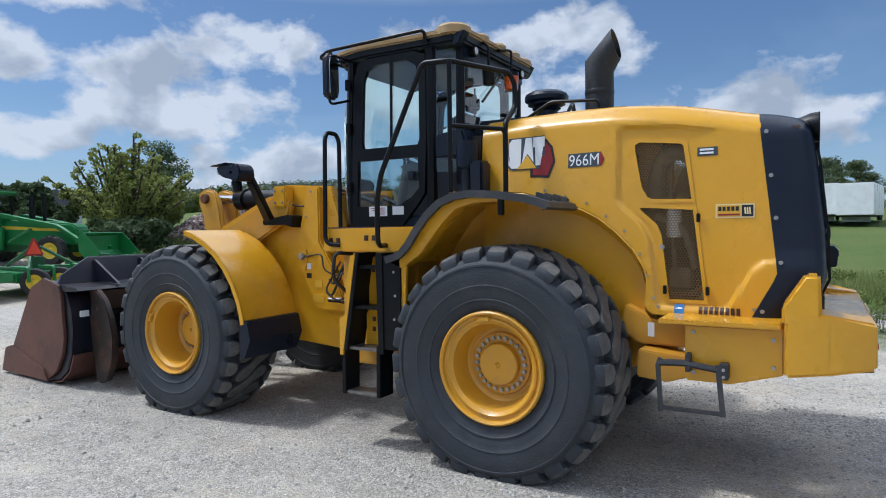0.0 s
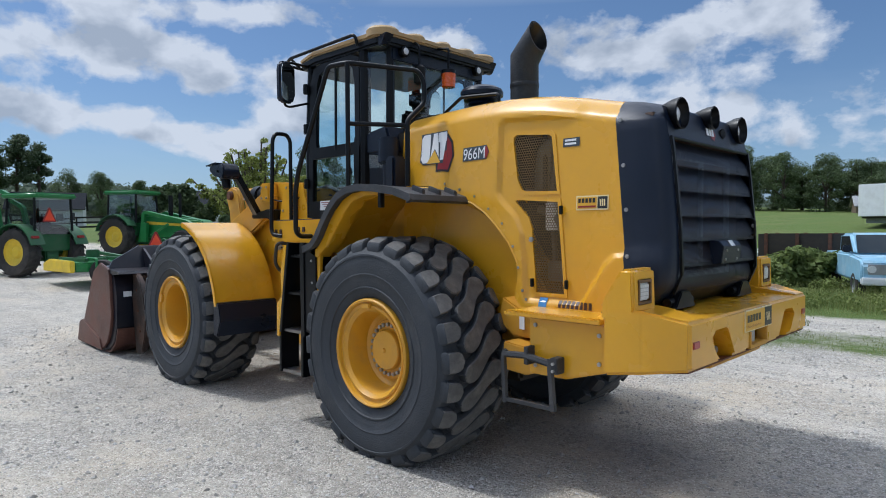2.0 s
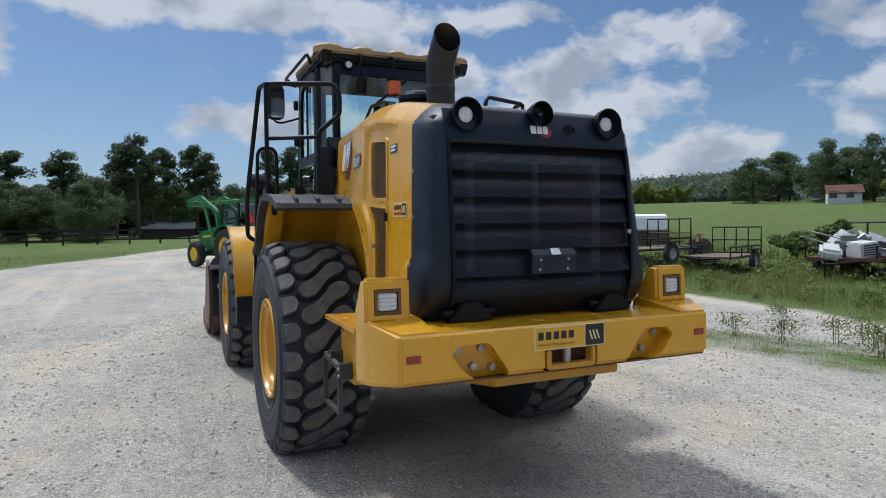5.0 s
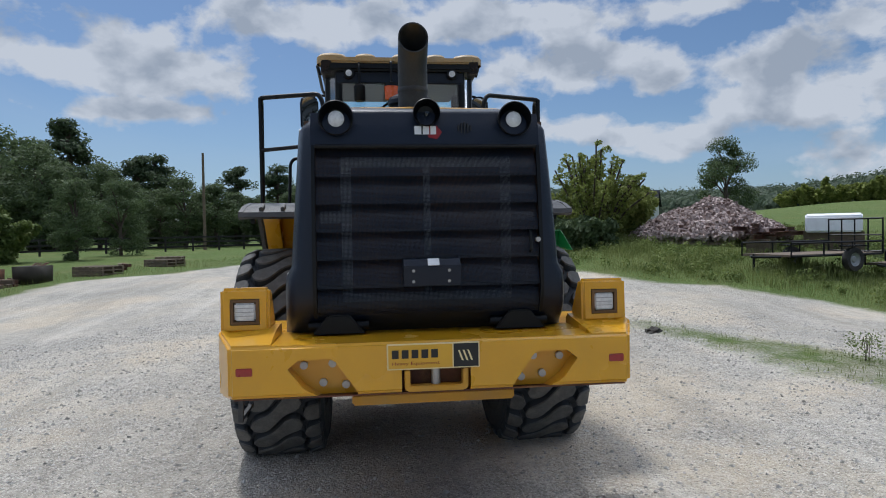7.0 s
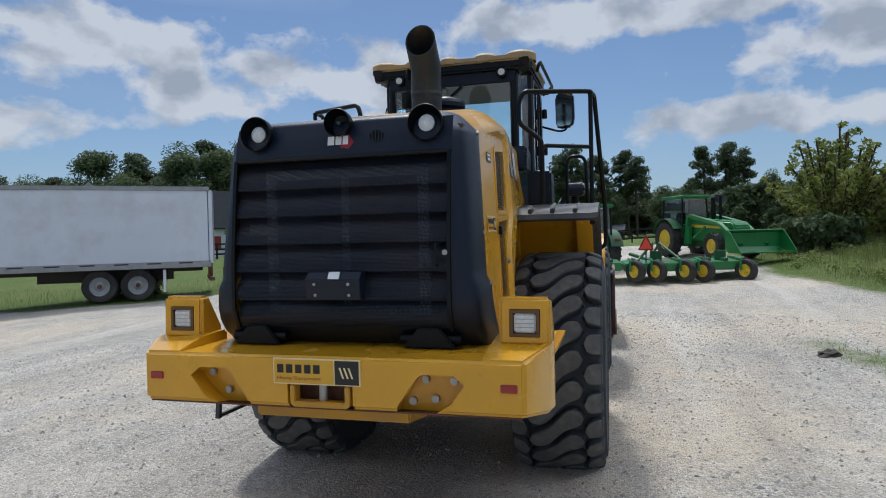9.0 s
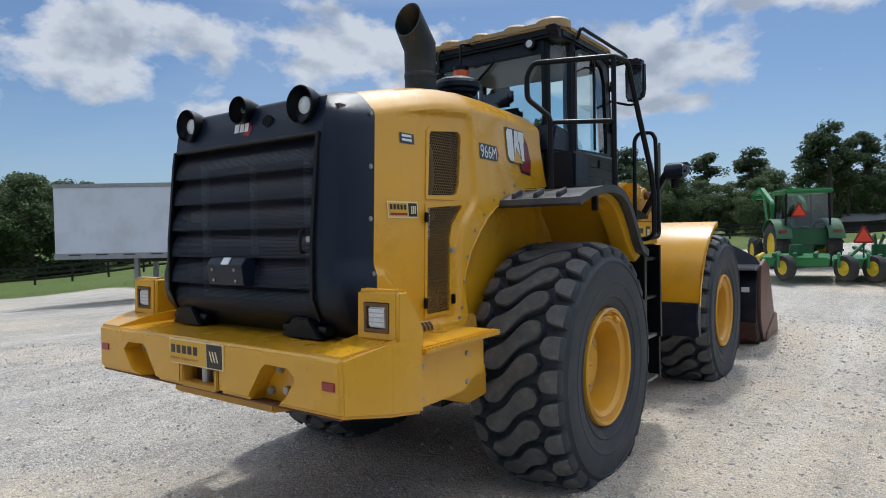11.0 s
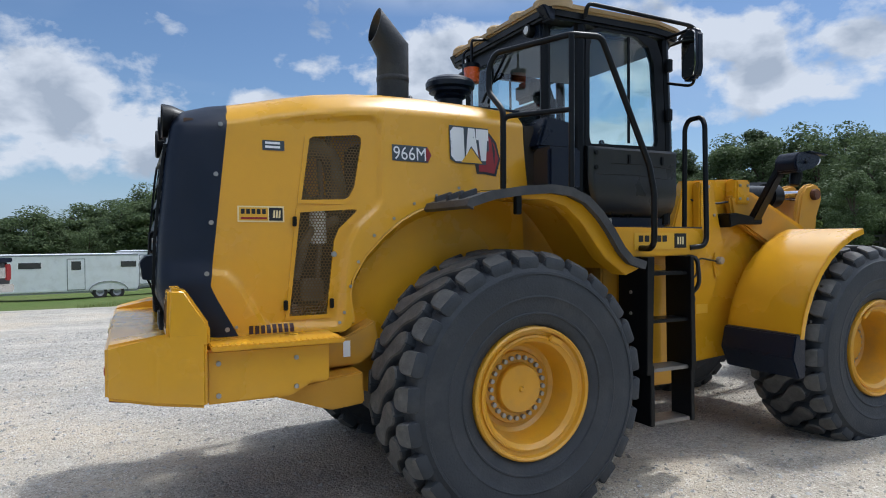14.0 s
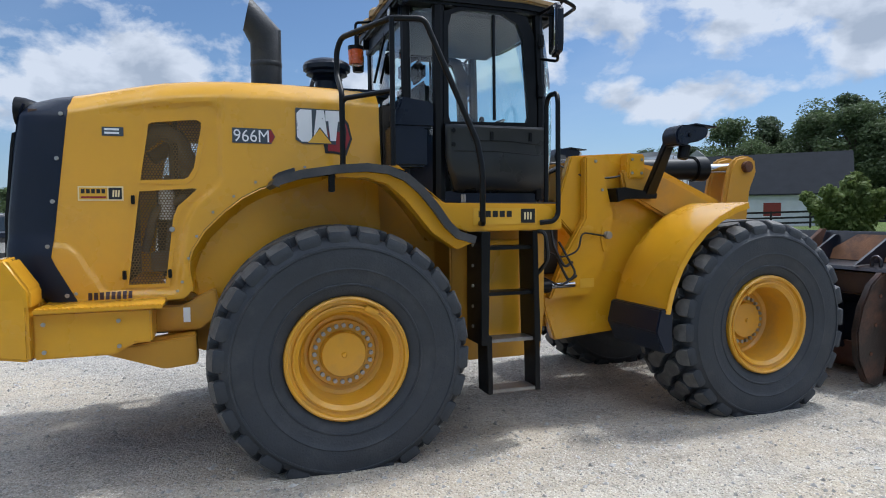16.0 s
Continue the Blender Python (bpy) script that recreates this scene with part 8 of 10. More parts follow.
M_ALU = material("weathered_white_trailer", (0.60, 0.65, 0.73), 0.45, var=0.06, scale=0.8, grain=30, bump=0.01, dirt=(0.36, 0.35, 0.33), dirt_amount=0.4, dirt_scale=0.9)
M_CLEAN_WHITE = material("white_body_paint", (0.87, 0.88, 0.90), 0.3, var=0.05, scale=2, bump=0.005, dirt=(0.45, 0.42, 0.38), dirt_amount=0.25)
M_GREY_METAL = material("galvanised_rail", (0.33, 0.34, 0.35), 0.5, metal=0.5, var=0.2, scale=5, bump=0.02)
M_FENCE = material("black_fence_board", (0.014, 0.013, 0.012), 0.8, var=0.4, scale=6, bump=0.05)
M_WOOD = material("weathered_wood", (0.16, 0.12, 0.085), 0.85, var=0.35, scale=7, grain=40, bump=0.08)
M_BRICKS = material("broken_brick", (0.36, 0.21, 0.165), 0.9, var=0.35, scale=12, bump=0.06, island=1.3)
M_CHARCOAL = material("charcoal_roof", (0.028, 0.031, 0.037), 0.95, var=0.2, scale=1.2, grain=12, bump=0.05, spec=0.1)
M_SIDING = material("pale_siding", (0.58, 0.60, 0.62), 0.7, var=0.1, scale=2, bump=0.02)
M_BLUE_TRUCK = material("faded_blue_paint", (0.24, 0.45, 0.60), 0.45, var=0.15, scale=3, bump=0.01, dirt=(0.55, 0.62, 0.66), dirt_amount=0.6, dirt_scale=2)
M_BARREL = material("blue_plastic_drum", (0.015, 0.22, 0.62), 0.4, var=0.1, scale=5, bump=0.01)
M_SCRAP = material("mixed_scrap_metal", (0.36, 0.36, 0.38), 0.5, metal=0.4, var=0.4, scale=5, bump=0.04, island=0.8)
M_SMV = material("orange_triangle", (0.85, 0.07, 0.02), 0.4, var=0.05, bump=0.005)
M_DARK_GLASS = material("dark_window", (0.020, 0.028, 0.032), 0.08, var=0.1, bump=0, coat=0.5)


def simple_wheel(name, r, w, hub_r, hub_mat, lugs=0, parent=None, at=None, tyre_mat=None):
    """Wheel with its axle along y."""
    o = new(name)
    if parent is not None:
        o.parent = parent
    if at is not None:
        o.matrix_local = at
    bm = nb()
    h = w / 2
    lathe(bm, [(hub_r, -h * 0.8), (r * 0.78, -h), (r * 0.94, -h * 0.92), (r, -h * 0.5), (r, h * 0.5), (r * 0.94, h * 0.92), (r * 0.78, h), (hub_r, h * 0.8)], 28, closed=True)
    for s in (1, -1):
        for k in range(lugs):
            a0 = 2 * math.pi * (k + (0.5 if s > 0 else 0)) / lugs
            pts = []
            for y, da in ((0.0, 0.0), (s * h * 0.98, 0.22)):
                for rr in (r * 0.985, r * 1.045 if y == 0 else r * 1.02):
                    for dd in (-0.045, 0.045):
                        a = a0 + da + dd
                        pts.append(bm.verts.new((math.cos(a) * rr, y, math.sin(a) * rr)))
            for f in ((0, 1, 3, 2), (4, 6, 7, 5), (0, 4, 5, 1), (2, 3, 7, 6), (0, 2, 6, 4), (1, 5, 7, 3)):
                bm.faces.new([pts[i] for i in f])
    part("tyre", bm, tyre_mat or M_FARM_TYRE, o, "", 35)
    bm = nb()
    lathe(bm, [(hub_r, -h * 0.78), (hub_r * 0.94, -h * 0.55), (hub_r * 0.5, -h * 0.25), (hub_r * 0.32, -h * 0.5), (0.001, -h * 0.5)], 24)
    lathe(bm, [(hub_r, h * 0.78), (hub_r * 0.94, h * 0.55), (hub_r * 0.5, h * 0.25), (hub_r * 0.32, h * 0.5), (0.001, h * 0.5)], 24)
    lathe(bm, [(hub_r, -h * 0.79), (hub_r, h * 0.79)], 24)
    part("rim", bm, hub_mat, o, "", 35)
    return o


def smv(parent, at):
    o = new("warning_triangle")
    o.parent = parent
    o.matrix_local = at
    bm = nb()
    prism(bm, [(-0.21, -0.01), (-0.18, -0.04), (0.18, -0.04), (0.21, -0.01), (0.03, 0.36), (-0.03, 0.36)], -0.008, 0.0, "x")
    part("border", bm, M_DECAL_RED, o)
    bm = nb()
    prism(bm, [(-0.165, 0.0), (0.165, 0.0), (0, 0.31)], -0.014, -0.006, "x")
    part("panel", bm, M_SMV, o)
    return o


def build_tractor(name, label, at, size=1.0, loader_up=True, stacks=1, long=1.0):
    """A cab tractor with a front loader; x is ahead, the rear axle over the origin."""
    t = thing(name, label, "tractor", at)
    rr, fr, wb = 0.70 * size, 0.46 * size, 2.25 * size * long
    rw, fw = 0.42 * size, 0.30 * size
    for s in (1, -1):
        simple_wheel("rear_wheel", rr, rw, rr * 0.56, M_HUB, 18, t, pose(0, s * 0.72 * size, rr))
        simple_wheel("front_wheel", fr, fw, fr * 0.56, M_HUB, 16, t, pose(wb, s * 0.72 * size, fr))
        bm = nb()
        arc = [(math.cos(radians(a)) * rr * 1.14, rr + math.sin(radians(a)) * rr * 1.14) for a in (165, 145, 125, 105, 85, 65, 45, 30)]
        strip(bm, arc, s * 0.50 * size, s * 0.95 * size, 0.03, 1)
        part("fender", bm, M_GREEN_DARK, t, "dark green fender", 45)
        bm = nb()
        box(bm, -rr * 1.05, -rr * 0.95, s * 0.75 * size - 0.12, s * 0.75 * size + 0.12, rr * 1.55, rr * 1.68, 0.02)
        part("tail_lamp", bm, M_RED, t, "red tail lamp")
    bm = nb()
    cyl(bm, (0, -0.62 * size, rr), (0, 0.62 * size, rr), 0.13 * size, seg=12)
    cyl(bm, (wb, -0.62 * size, fr), (wb, 0.62 * size, fr), 0.09 * size, seg=12)
    box(bm, -0.45 * size, wb + 0.25, -0.22 * size, 0.22 * size, fr * 0.9, fr * 1.65, 0.04)
    part("chassis", bm, M_GREEN_DARK, t)
    bm = nb()
    prism(bm, [(0.75 * size, 0.80 * size), (0.75 * size, 1.52 * size), (1.6 * size, 1.46 * size), (wb + 0.42, 1.30 * size), (wb + 0.55, 1.15 * size), (wb + 0.52, 0.62 * size), (0.9 * size, 0.62 * size)], -0.33 * size, 0.33 * size, "y", 0.05, 3)
    part("hood", bm, M_GREEN, t, "green engine hood", 40)
    bm = nb()
    for s in (1, -1):
        prism(bm, [(1.0 * size, 1.16 * size), (wb + 0.2, 1.05 * size), (wb + 0.2, 1.13 * size), (1.0 * size, 1.27 * size)], s * 0.332 * size, s * 0.338 * size)
    part("hood_stripe", bm, M_HUB, t, "yellow hood stripe")
    # cab
    lo, hi = 1.22 * size, 2.28 * size
    corners = [(-0.52, -0.62), (0.72, -0.55), (0.72, 0.55), (-0.52, 0.62)]
    bm = nb()
    prism(bm, [(x * size, y * size) for x, y in corners], 0.72 * size, lo, "z", 0.03)
    part("cab_body", bm, M_GREEN_DARK, t)
    for x, y in corners:
        bm = nb()
        tube(bm, [(x * size, y * size, lo), (x * size * 0.96, y * size * 0.95, hi)], 0.035 * size, 6, 0)
        part("cab_pillar", bm, M_BLACK_PAINT, t)
    for (a, b) in zip(corners, corners[1:] + corners[:1]):
        bm = nb()
        bm.faces.new([bm.verts.new(p) for p in ((a[0] * size, a[1] * size, lo), (b[0] * size, b[1] * size, lo), (b[0] * size * 0.96, b[1] * size * 0.95, hi), (a[0] * size * 0.96, a[1] * size * 0.95, hi))])
        part("cab_window", bm, M_GLASS_DARK, t, "", 0)
    bm = nb()
    prism(bm, [(-0.68, -0.68), (0.86, -0.62), (0.86, 0.62), (-0.68, 0.68)], hi / size, hi / size + 0.15, "z", 0.05, 3)
    for v in bm.verts:
        v.co *= size
    part("cab_roof", bm, M_GREEN, t, "green cab roof", 40)
    bm = nb()
    box(bm, -0.2 * size, 0.15 * size, -0.22 * size, 0.22 * size, 1.3 * size, 1.75 * size, 0.05)
    part("operator_seat", bm, M_SEAT, t)
    for k in range(stacks):
        bm = nb()
        cyl(bm, ((1.70 + k * 0.42) * size, 0.12, 1.30 * size), ((1.70 + k * 0.42) * size, 0.12, (2.24 + 0.06 * k) * size), (0.085 - 0.03 * k) * size, seg=12, bevel=0.01)
        cyl(bm, ((1.70 + k * 0.42) * size, 0.12, 1.60 * size), ((1.70 + k * 0.42) * size, 0.12, 1.66 * size), (0.10 - 0.03 * k) * size, seg=12)
        part("exhaust_pipe", bm, M_BLACK_PAINT, t)
    # loader
    for s in (1, -1):
        y = s * 0.50 * size
        bm = nb()
        if loader_up:
            pts = [(0.95 * size, 1.1 * size), (1.15 * size, 2.05 * size), (2.3 * size, 2.6 * size), (3.1 * size, 2.45 * size)]
        else:
            pts = [(0.95 * size, 0.9 * size), (1.05 * size, 1.62 * size), (2.3 * size, 1.22 * size), (3.15 * size, 0.5 * size)]
        tube(bm, [(p[0] * (long if p[0] > 1.2 else 1), y, p[1]) for p in pts], 0.085 * size, 4, 0.12)
        tube(bm, [(1.35 * size, y, 0.75 * size), (2.1 * size, y, (2.4 if loader_up else 1.15) * size)], 0.045 * size, 6, 0)
        part("loader_arm", bm, M_GREEN, t, "", 30)
        bm = nb()
        prism(bm, [(0.80 * size, 0.5 * size), (1.15 * size, 0.5 * size), (1.2 * size, 1.2 * size), (0.95 * size, 1.25 * size)], y - 0.06, y + 0.06, "y", 0.01)
        part("loader_post", bm, M_GREEN, t)
    if loader_up:
        bm = nb()
        for z in (2.44, 2.30):
            tube(bm, [(3.12 * size, -0.60 * size, z * size), (3.12 * size, 0.60 * size, z * size)], 0.05 * size, 6, 0)
        for y in (-0.5, 0.5):
            box(bm, 3.05 * size, 3.20 * size, y * size - 0.04, y * size + 0.04, 2.18 * size, 2.52 * size, 0.01)
        part("loader_carriage", bm, M_GREEN, t, "green empty loader carriage")
        return t
    bx, bz = (3.0 * size, 2.1 * size) if loader_up else (3.1 * size * long, 0.22)
    bm = nb()
    strip(bm, [(bx + 0.75, bz), (bx + 0.15, bz), (bx, bz + 0.18), (bx, bz + 0.62), (bx + 0.14, bz + 0.72)], -1.05 * size, 1.05 * size, 0.03, -1)
    for s in (1, -1):
        prism(bm, [(bx + 0.75, bz), (bx + 0.15, bz), (bx, bz + 0.18), (bx, bz + 0.62), (bx + 0.14, bz + 0.72), (bx + 0.35, bz + 0.5)], s * 1.05 * size, s * 1.07 * size)
    part("loader_bucket", bm, M_GREEN, t, "green front bucket", 35)
    return t


t1 = build_tractor("tractor", "green utility tractor with raised front loader and yellow wheels", pose(17.3, -0.6, on_ground(17.3, -0.6), 0, 0, 25), 0.96, True, 0)
smv(t1, pose(-0.70, 0.30, 1.55))
t2 = build_tractor("tractor", "older green cab tractor with lowered loader and twin stacks", pose(19.7, -3.95, on_ground(19.0, -3.9), 0, 0, -153), 0.92, False, 2, 1.3)


def build_mower():
    t = thing("batwing_mower", "wide green pull-behind mower with folded yellow-hubbed wheels", "mower", pose(13.9, -2.6, on_ground(13.9, -2.6), 0, 0, 4))
    for y0, y1, dz in ((-0.95, 0.95, 0.0), (1.0, 2.45, 0.03), (-2.45, -1.0, 0.03)):
        bm = nb()
        prism(bm, [(-0.85, 0.28 + dz), (-0.85, 0.50 + dz), (0.75, 0.54 + dz), (0.98, 0.46 + dz), (0.98, 0.28 + dz)], y0, y1, "y", 0.03)
        d = part("deck", bm, M_GREEN, t, "green mower deck")
        for k in range(3):
            bm = nb()
            y = y0 + (y1 - y0) * (0.2 + 0.3 * k)
            box(bm, -0.8, 0.9, y - 0.04, y + 0.04, 0.52 + dz, 0.60 + dz, 0.01)
            part("deck_beam", bm, M_GREEN_DARK, d)
        bm = nb()
        cyl(bm, (0.0, (y0 + y1) / 2, 0.5), (0.0, (y0 + y1) / 2, 0.82), 0.16, seg=12, bevel=0.02)
        part("gearbox", bm, M_GREEN_DARK, d)
    bm = nb()
    prism(bm, [(-0.9, 0.30), (-0.9, 0.58), (0.5, 0.60), (0.9, 0.5), (0.9, 0.30)], 2.46, 2.56, "y", 0.02)
    part("wing_skirt", bm, M_HUB, t, "yellow wing skirt")
    for y in (-2.15, -1.1, -0.64, 0.11, 0.67, 1.9):
        simple_wheel("gauge_wheel", 0.30, 0.2, 0.17, M_HUB, 0, t, pose(-1.05, y, 0.30, 0, 0, 40))
        bm = nb()
        tube(bm, [(-1.05, y + 0.14, 0.30), (-1.05, y + 0.14, 0.62), (-0.5, y + 0.14, 0.62)], 0.035, 6, 0.05)
        part("wheel_arm", bm, M_GREEN, t)
    bm = nb()
    tube(bm, [(0.8, 0.0, 0.5), (2.3, 0.15, 0.55), (3.0, 0.45, 0.65)], 0.06, 6, 0)
    tube(bm, [(-0.7, 0.6, 0.55), (0.0, 0.1, 1.05), (1.2, 0.0, 0.6)], 0.04, 6, 0)
    tube(bm, [(-0.7, -0.6, 0.55), (0.0, -0.1, 1.05), (1.2, 0.0, 0.6)], 0.04, 6, 0)
    part("drawbar", bm, M_GREEN_DARK, t)
    bm = nb()
    tube(bm, [(-0.4, 0.32, 0.5), (-0.4, 0.32, 0.98)], 0.02, 6, 0)
    part("triangle_post", bm, M_GREEN_DARK, t)
    smv(t, pose(-0.44, 0.32, 0.90))
    return t


build_mower()


def build_semi_trailer():
    """Long box trailer, seen along its side; x runs from its rear end to its front."""
    ang = math.degrees(math.atan2(20.4 - 11.25, 5.3 - 12.2))
    t = thing("semi_trailer", "weathered white box semi-trailer standing on the verge", "trailer", pose(12.4, 11.0, on_ground(11.5, 13), 0, 0, ang))
    L, W = 11.6, -2.5
    bm = nb()
    box(bm, 0.12, L, W, 0.0, 1.12, 3.50, 0.02)
    part("box_body", bm, M_ALU, t, "dull white box body")
    bm = nb()
    box(bm, 0.05, L + 0.02, W - 0.02, 0.03, 3.42, 3.56, 0.02)
    part("top_rail", bm, M_GREY_METAL, t)
    bm = nb()
    box(bm, 0.05, L + 0.02, W - 0.02, 0.03, 1.0, 1.20, 0.01)
    rail = part("bottom_rail", bm, M_GREY_METAL, t)
    for k in range(12):
        bm = nb()
        box(bm, 0.6 + k * 0.92, 1.0 + k * 0.92, 0.028, 0.036, 1.13, 1.17)
        part("marker_tape", bm, M_DECAL_BLACK, rail)
    for k in range(2):
        bm = nb()
        y1 = W / 2 * k
        box(bm, -0.02, 0.10, W / 2 * (k + 1) + 0.03, y1 - 0.03, 1.12, 3.45, 0.01)
        d = part("rear_door", bm, M_ALU, t, "white rear door")
        for yy in (0.25, 0.85):
            bm = nb()
            cyl(bm, (-0.05, y1 - yy, 1.15), (-0.05, y1 - yy, 3.42), 0.02, seg=8)
            part("lock_rod", bm, M_GREY_METAL, d)
    bm = nb()
    box(bm, -0.05, 0.12, W, 0.0, 0.55, 0.66, 0.01)
    for y in (-0.5, -2.0):
        box(bm, 0.0, 0.10, y - 0.05, y + 0.05, 0.6, 1.1)
    part("bumper", bm, M_RUST, t, "rusty rear bumper")
    bm = nb()
    for y in (-0.75, -1.75):
        box(bm, 0.3, L - 1.0, y - 0.06, y + 0.06, 0.86, 1.02)
    box(bm, 1.2, 5.0, -1.8, -0.7, 0.62, 0.86)
    part("undercarriage", bm, M_DARK, t)
    for x in (2.20, 3.26):
        for y in (-0.22, -0.55, -1.95, -2.28):
            simple_wheel("trailer_wheel", 0.50, 0.27, 0.29, M_GREY_METAL, 0, t, pose(x, y, 0.50))
        bm = nb()
        cyl(bm, (x, -0.1, 0.5), (x, -2.4, 0.5), 0.07, seg=8)
        part("axle", bm, M_RUST, t)
    bm = nb()
    box(bm, 1.40, 1.48, -0.65, -0.05, 0.25, 0.95, 0.01)
    part("mud_flap", bm, M_WHITE, t)
    bm = nb()
    for y in (-0.5, -2.0):
        box(bm, L - 2.6, L - 2.45, y - 0.08, y + 0.08, 0.0, 1.0, 0.01)
    part("landing_leg", bm, M_GREY_METAL, t)
    return t


build_semi_trailer()


def build_horse_trailer(at, length, label, windows, door_x, axle_x):
    t = thing("horse_trailer", label, "trailer", at, group="white stock trailers")
    bm = nb()
    prism(bm, [(0, 0.45), (0, 2.25), (0.2, 2.36), (length - 0.1, 2.36), (length, 2.28), (length, 0.45)], -2.1, 0, "y", 0.04)
    part("body", bm, M_CLEAN_WHITE, t, "white body", 35)
    bm = nb()
    box(bm, -0.02, length + 0.02, -2.12, 0.02, 2.28, 2.34, 0.01)
    part("roof_trim", bm, M_GREY_METAL, t)
    bm = nb()
    box(bm, 0, length, -2.05, -0.05, 0.36, 0.47, 0.01)
    part("sill", bm, M_GREY_METAL, t)
    for x0, x1, z0, z1 in windows:
        bm = nb()
        box(bm, x0, x1, 0.005, 0.02, z0, z1, 0.005)
        part("window", bm, M_DARK_GLASS, t, "dark window")
    bm = nb()
    box(bm, door_x - 0.035, door_x + 0.785, 0.002, 0.012, 0.51, 2.14, 0.004)
    part("door_surround", bm, M_GREY_METAL, t, "grey door surround")
    bm = nb()
    box(bm, door_x, door_x + 0.75, 0.004, 0.024, 0.55, 2.1, 0.01)
    d = part("side_door", bm, M_CLEAN_WHITE, t, "white side door")
    bm = nb()
    box(bm, door_x + 0.16, door_x + 0.59, 0.022, 0.032, 1.55, 2.0, 0.005)
    part("door_window", bm, M_DARK_GLASS, d)
    for x in (axle_x, axle_x + 0.8):
        for y in (-0.12, -1.98):
            simple_wheel("trailer_wheel", 0.36, 0.2, 0.2, M_GREY_METAL, 0, t, pose(x, y, 0.36))
    bm = nb()
    arc = [(axle_x + 0.4 + 0.92 * math.cos(radians(a)), 0.36 + 0.56 * math.sin(radians(a))) for a in range(180, -1, -20)]
    strip(bm, arc, -0.1, 0.06, 0.03, 1)
    part("wheel_arch", bm, M_GREY_METAL, t, "", 45)
    bm = nb()
    tube(bm, [(0, -0.4, 0.45), (-1.1, -1.05, 0.5)], 0.05, 6, 0)
    tube(bm, [(0, -1.7, 0.45), (-1.1, -1.05, 0.5)], 0.05, 6, 0)
    cyl(bm, (-1.0, -1.05, 0.0), (-1.0, -1.05, 0.8), 0.04, seg=8)
    part("drawbar", bm, M_GREY_METAL, t)
    return t


build_horse_trailer(pose(-11.1, 32.3, on_ground(-6, 33) - 0.02, 0, 0, 6) @ pose(9.2, 0, 0, 0, 0, 180), 9.2, "long white horse trailer with small dark windows", ((0.08, 0.82, 1.66, 1.96), (4.4, 5.35, 1.66, 1.96), (7.4, 8.3, 1.66, 1.96)), 2.5, 1.0)
build_horse_trailer(pose(1.2, 33.6, on_ground(0, 33.5) - 0.02, 0, 0, 178), 4.2, "short white horse trailer with dark windows", ((0.2, 1.4, 1.62, 2.02), (3.45, 4.05, 1.62, 2.05)), 2.3, 0.45)


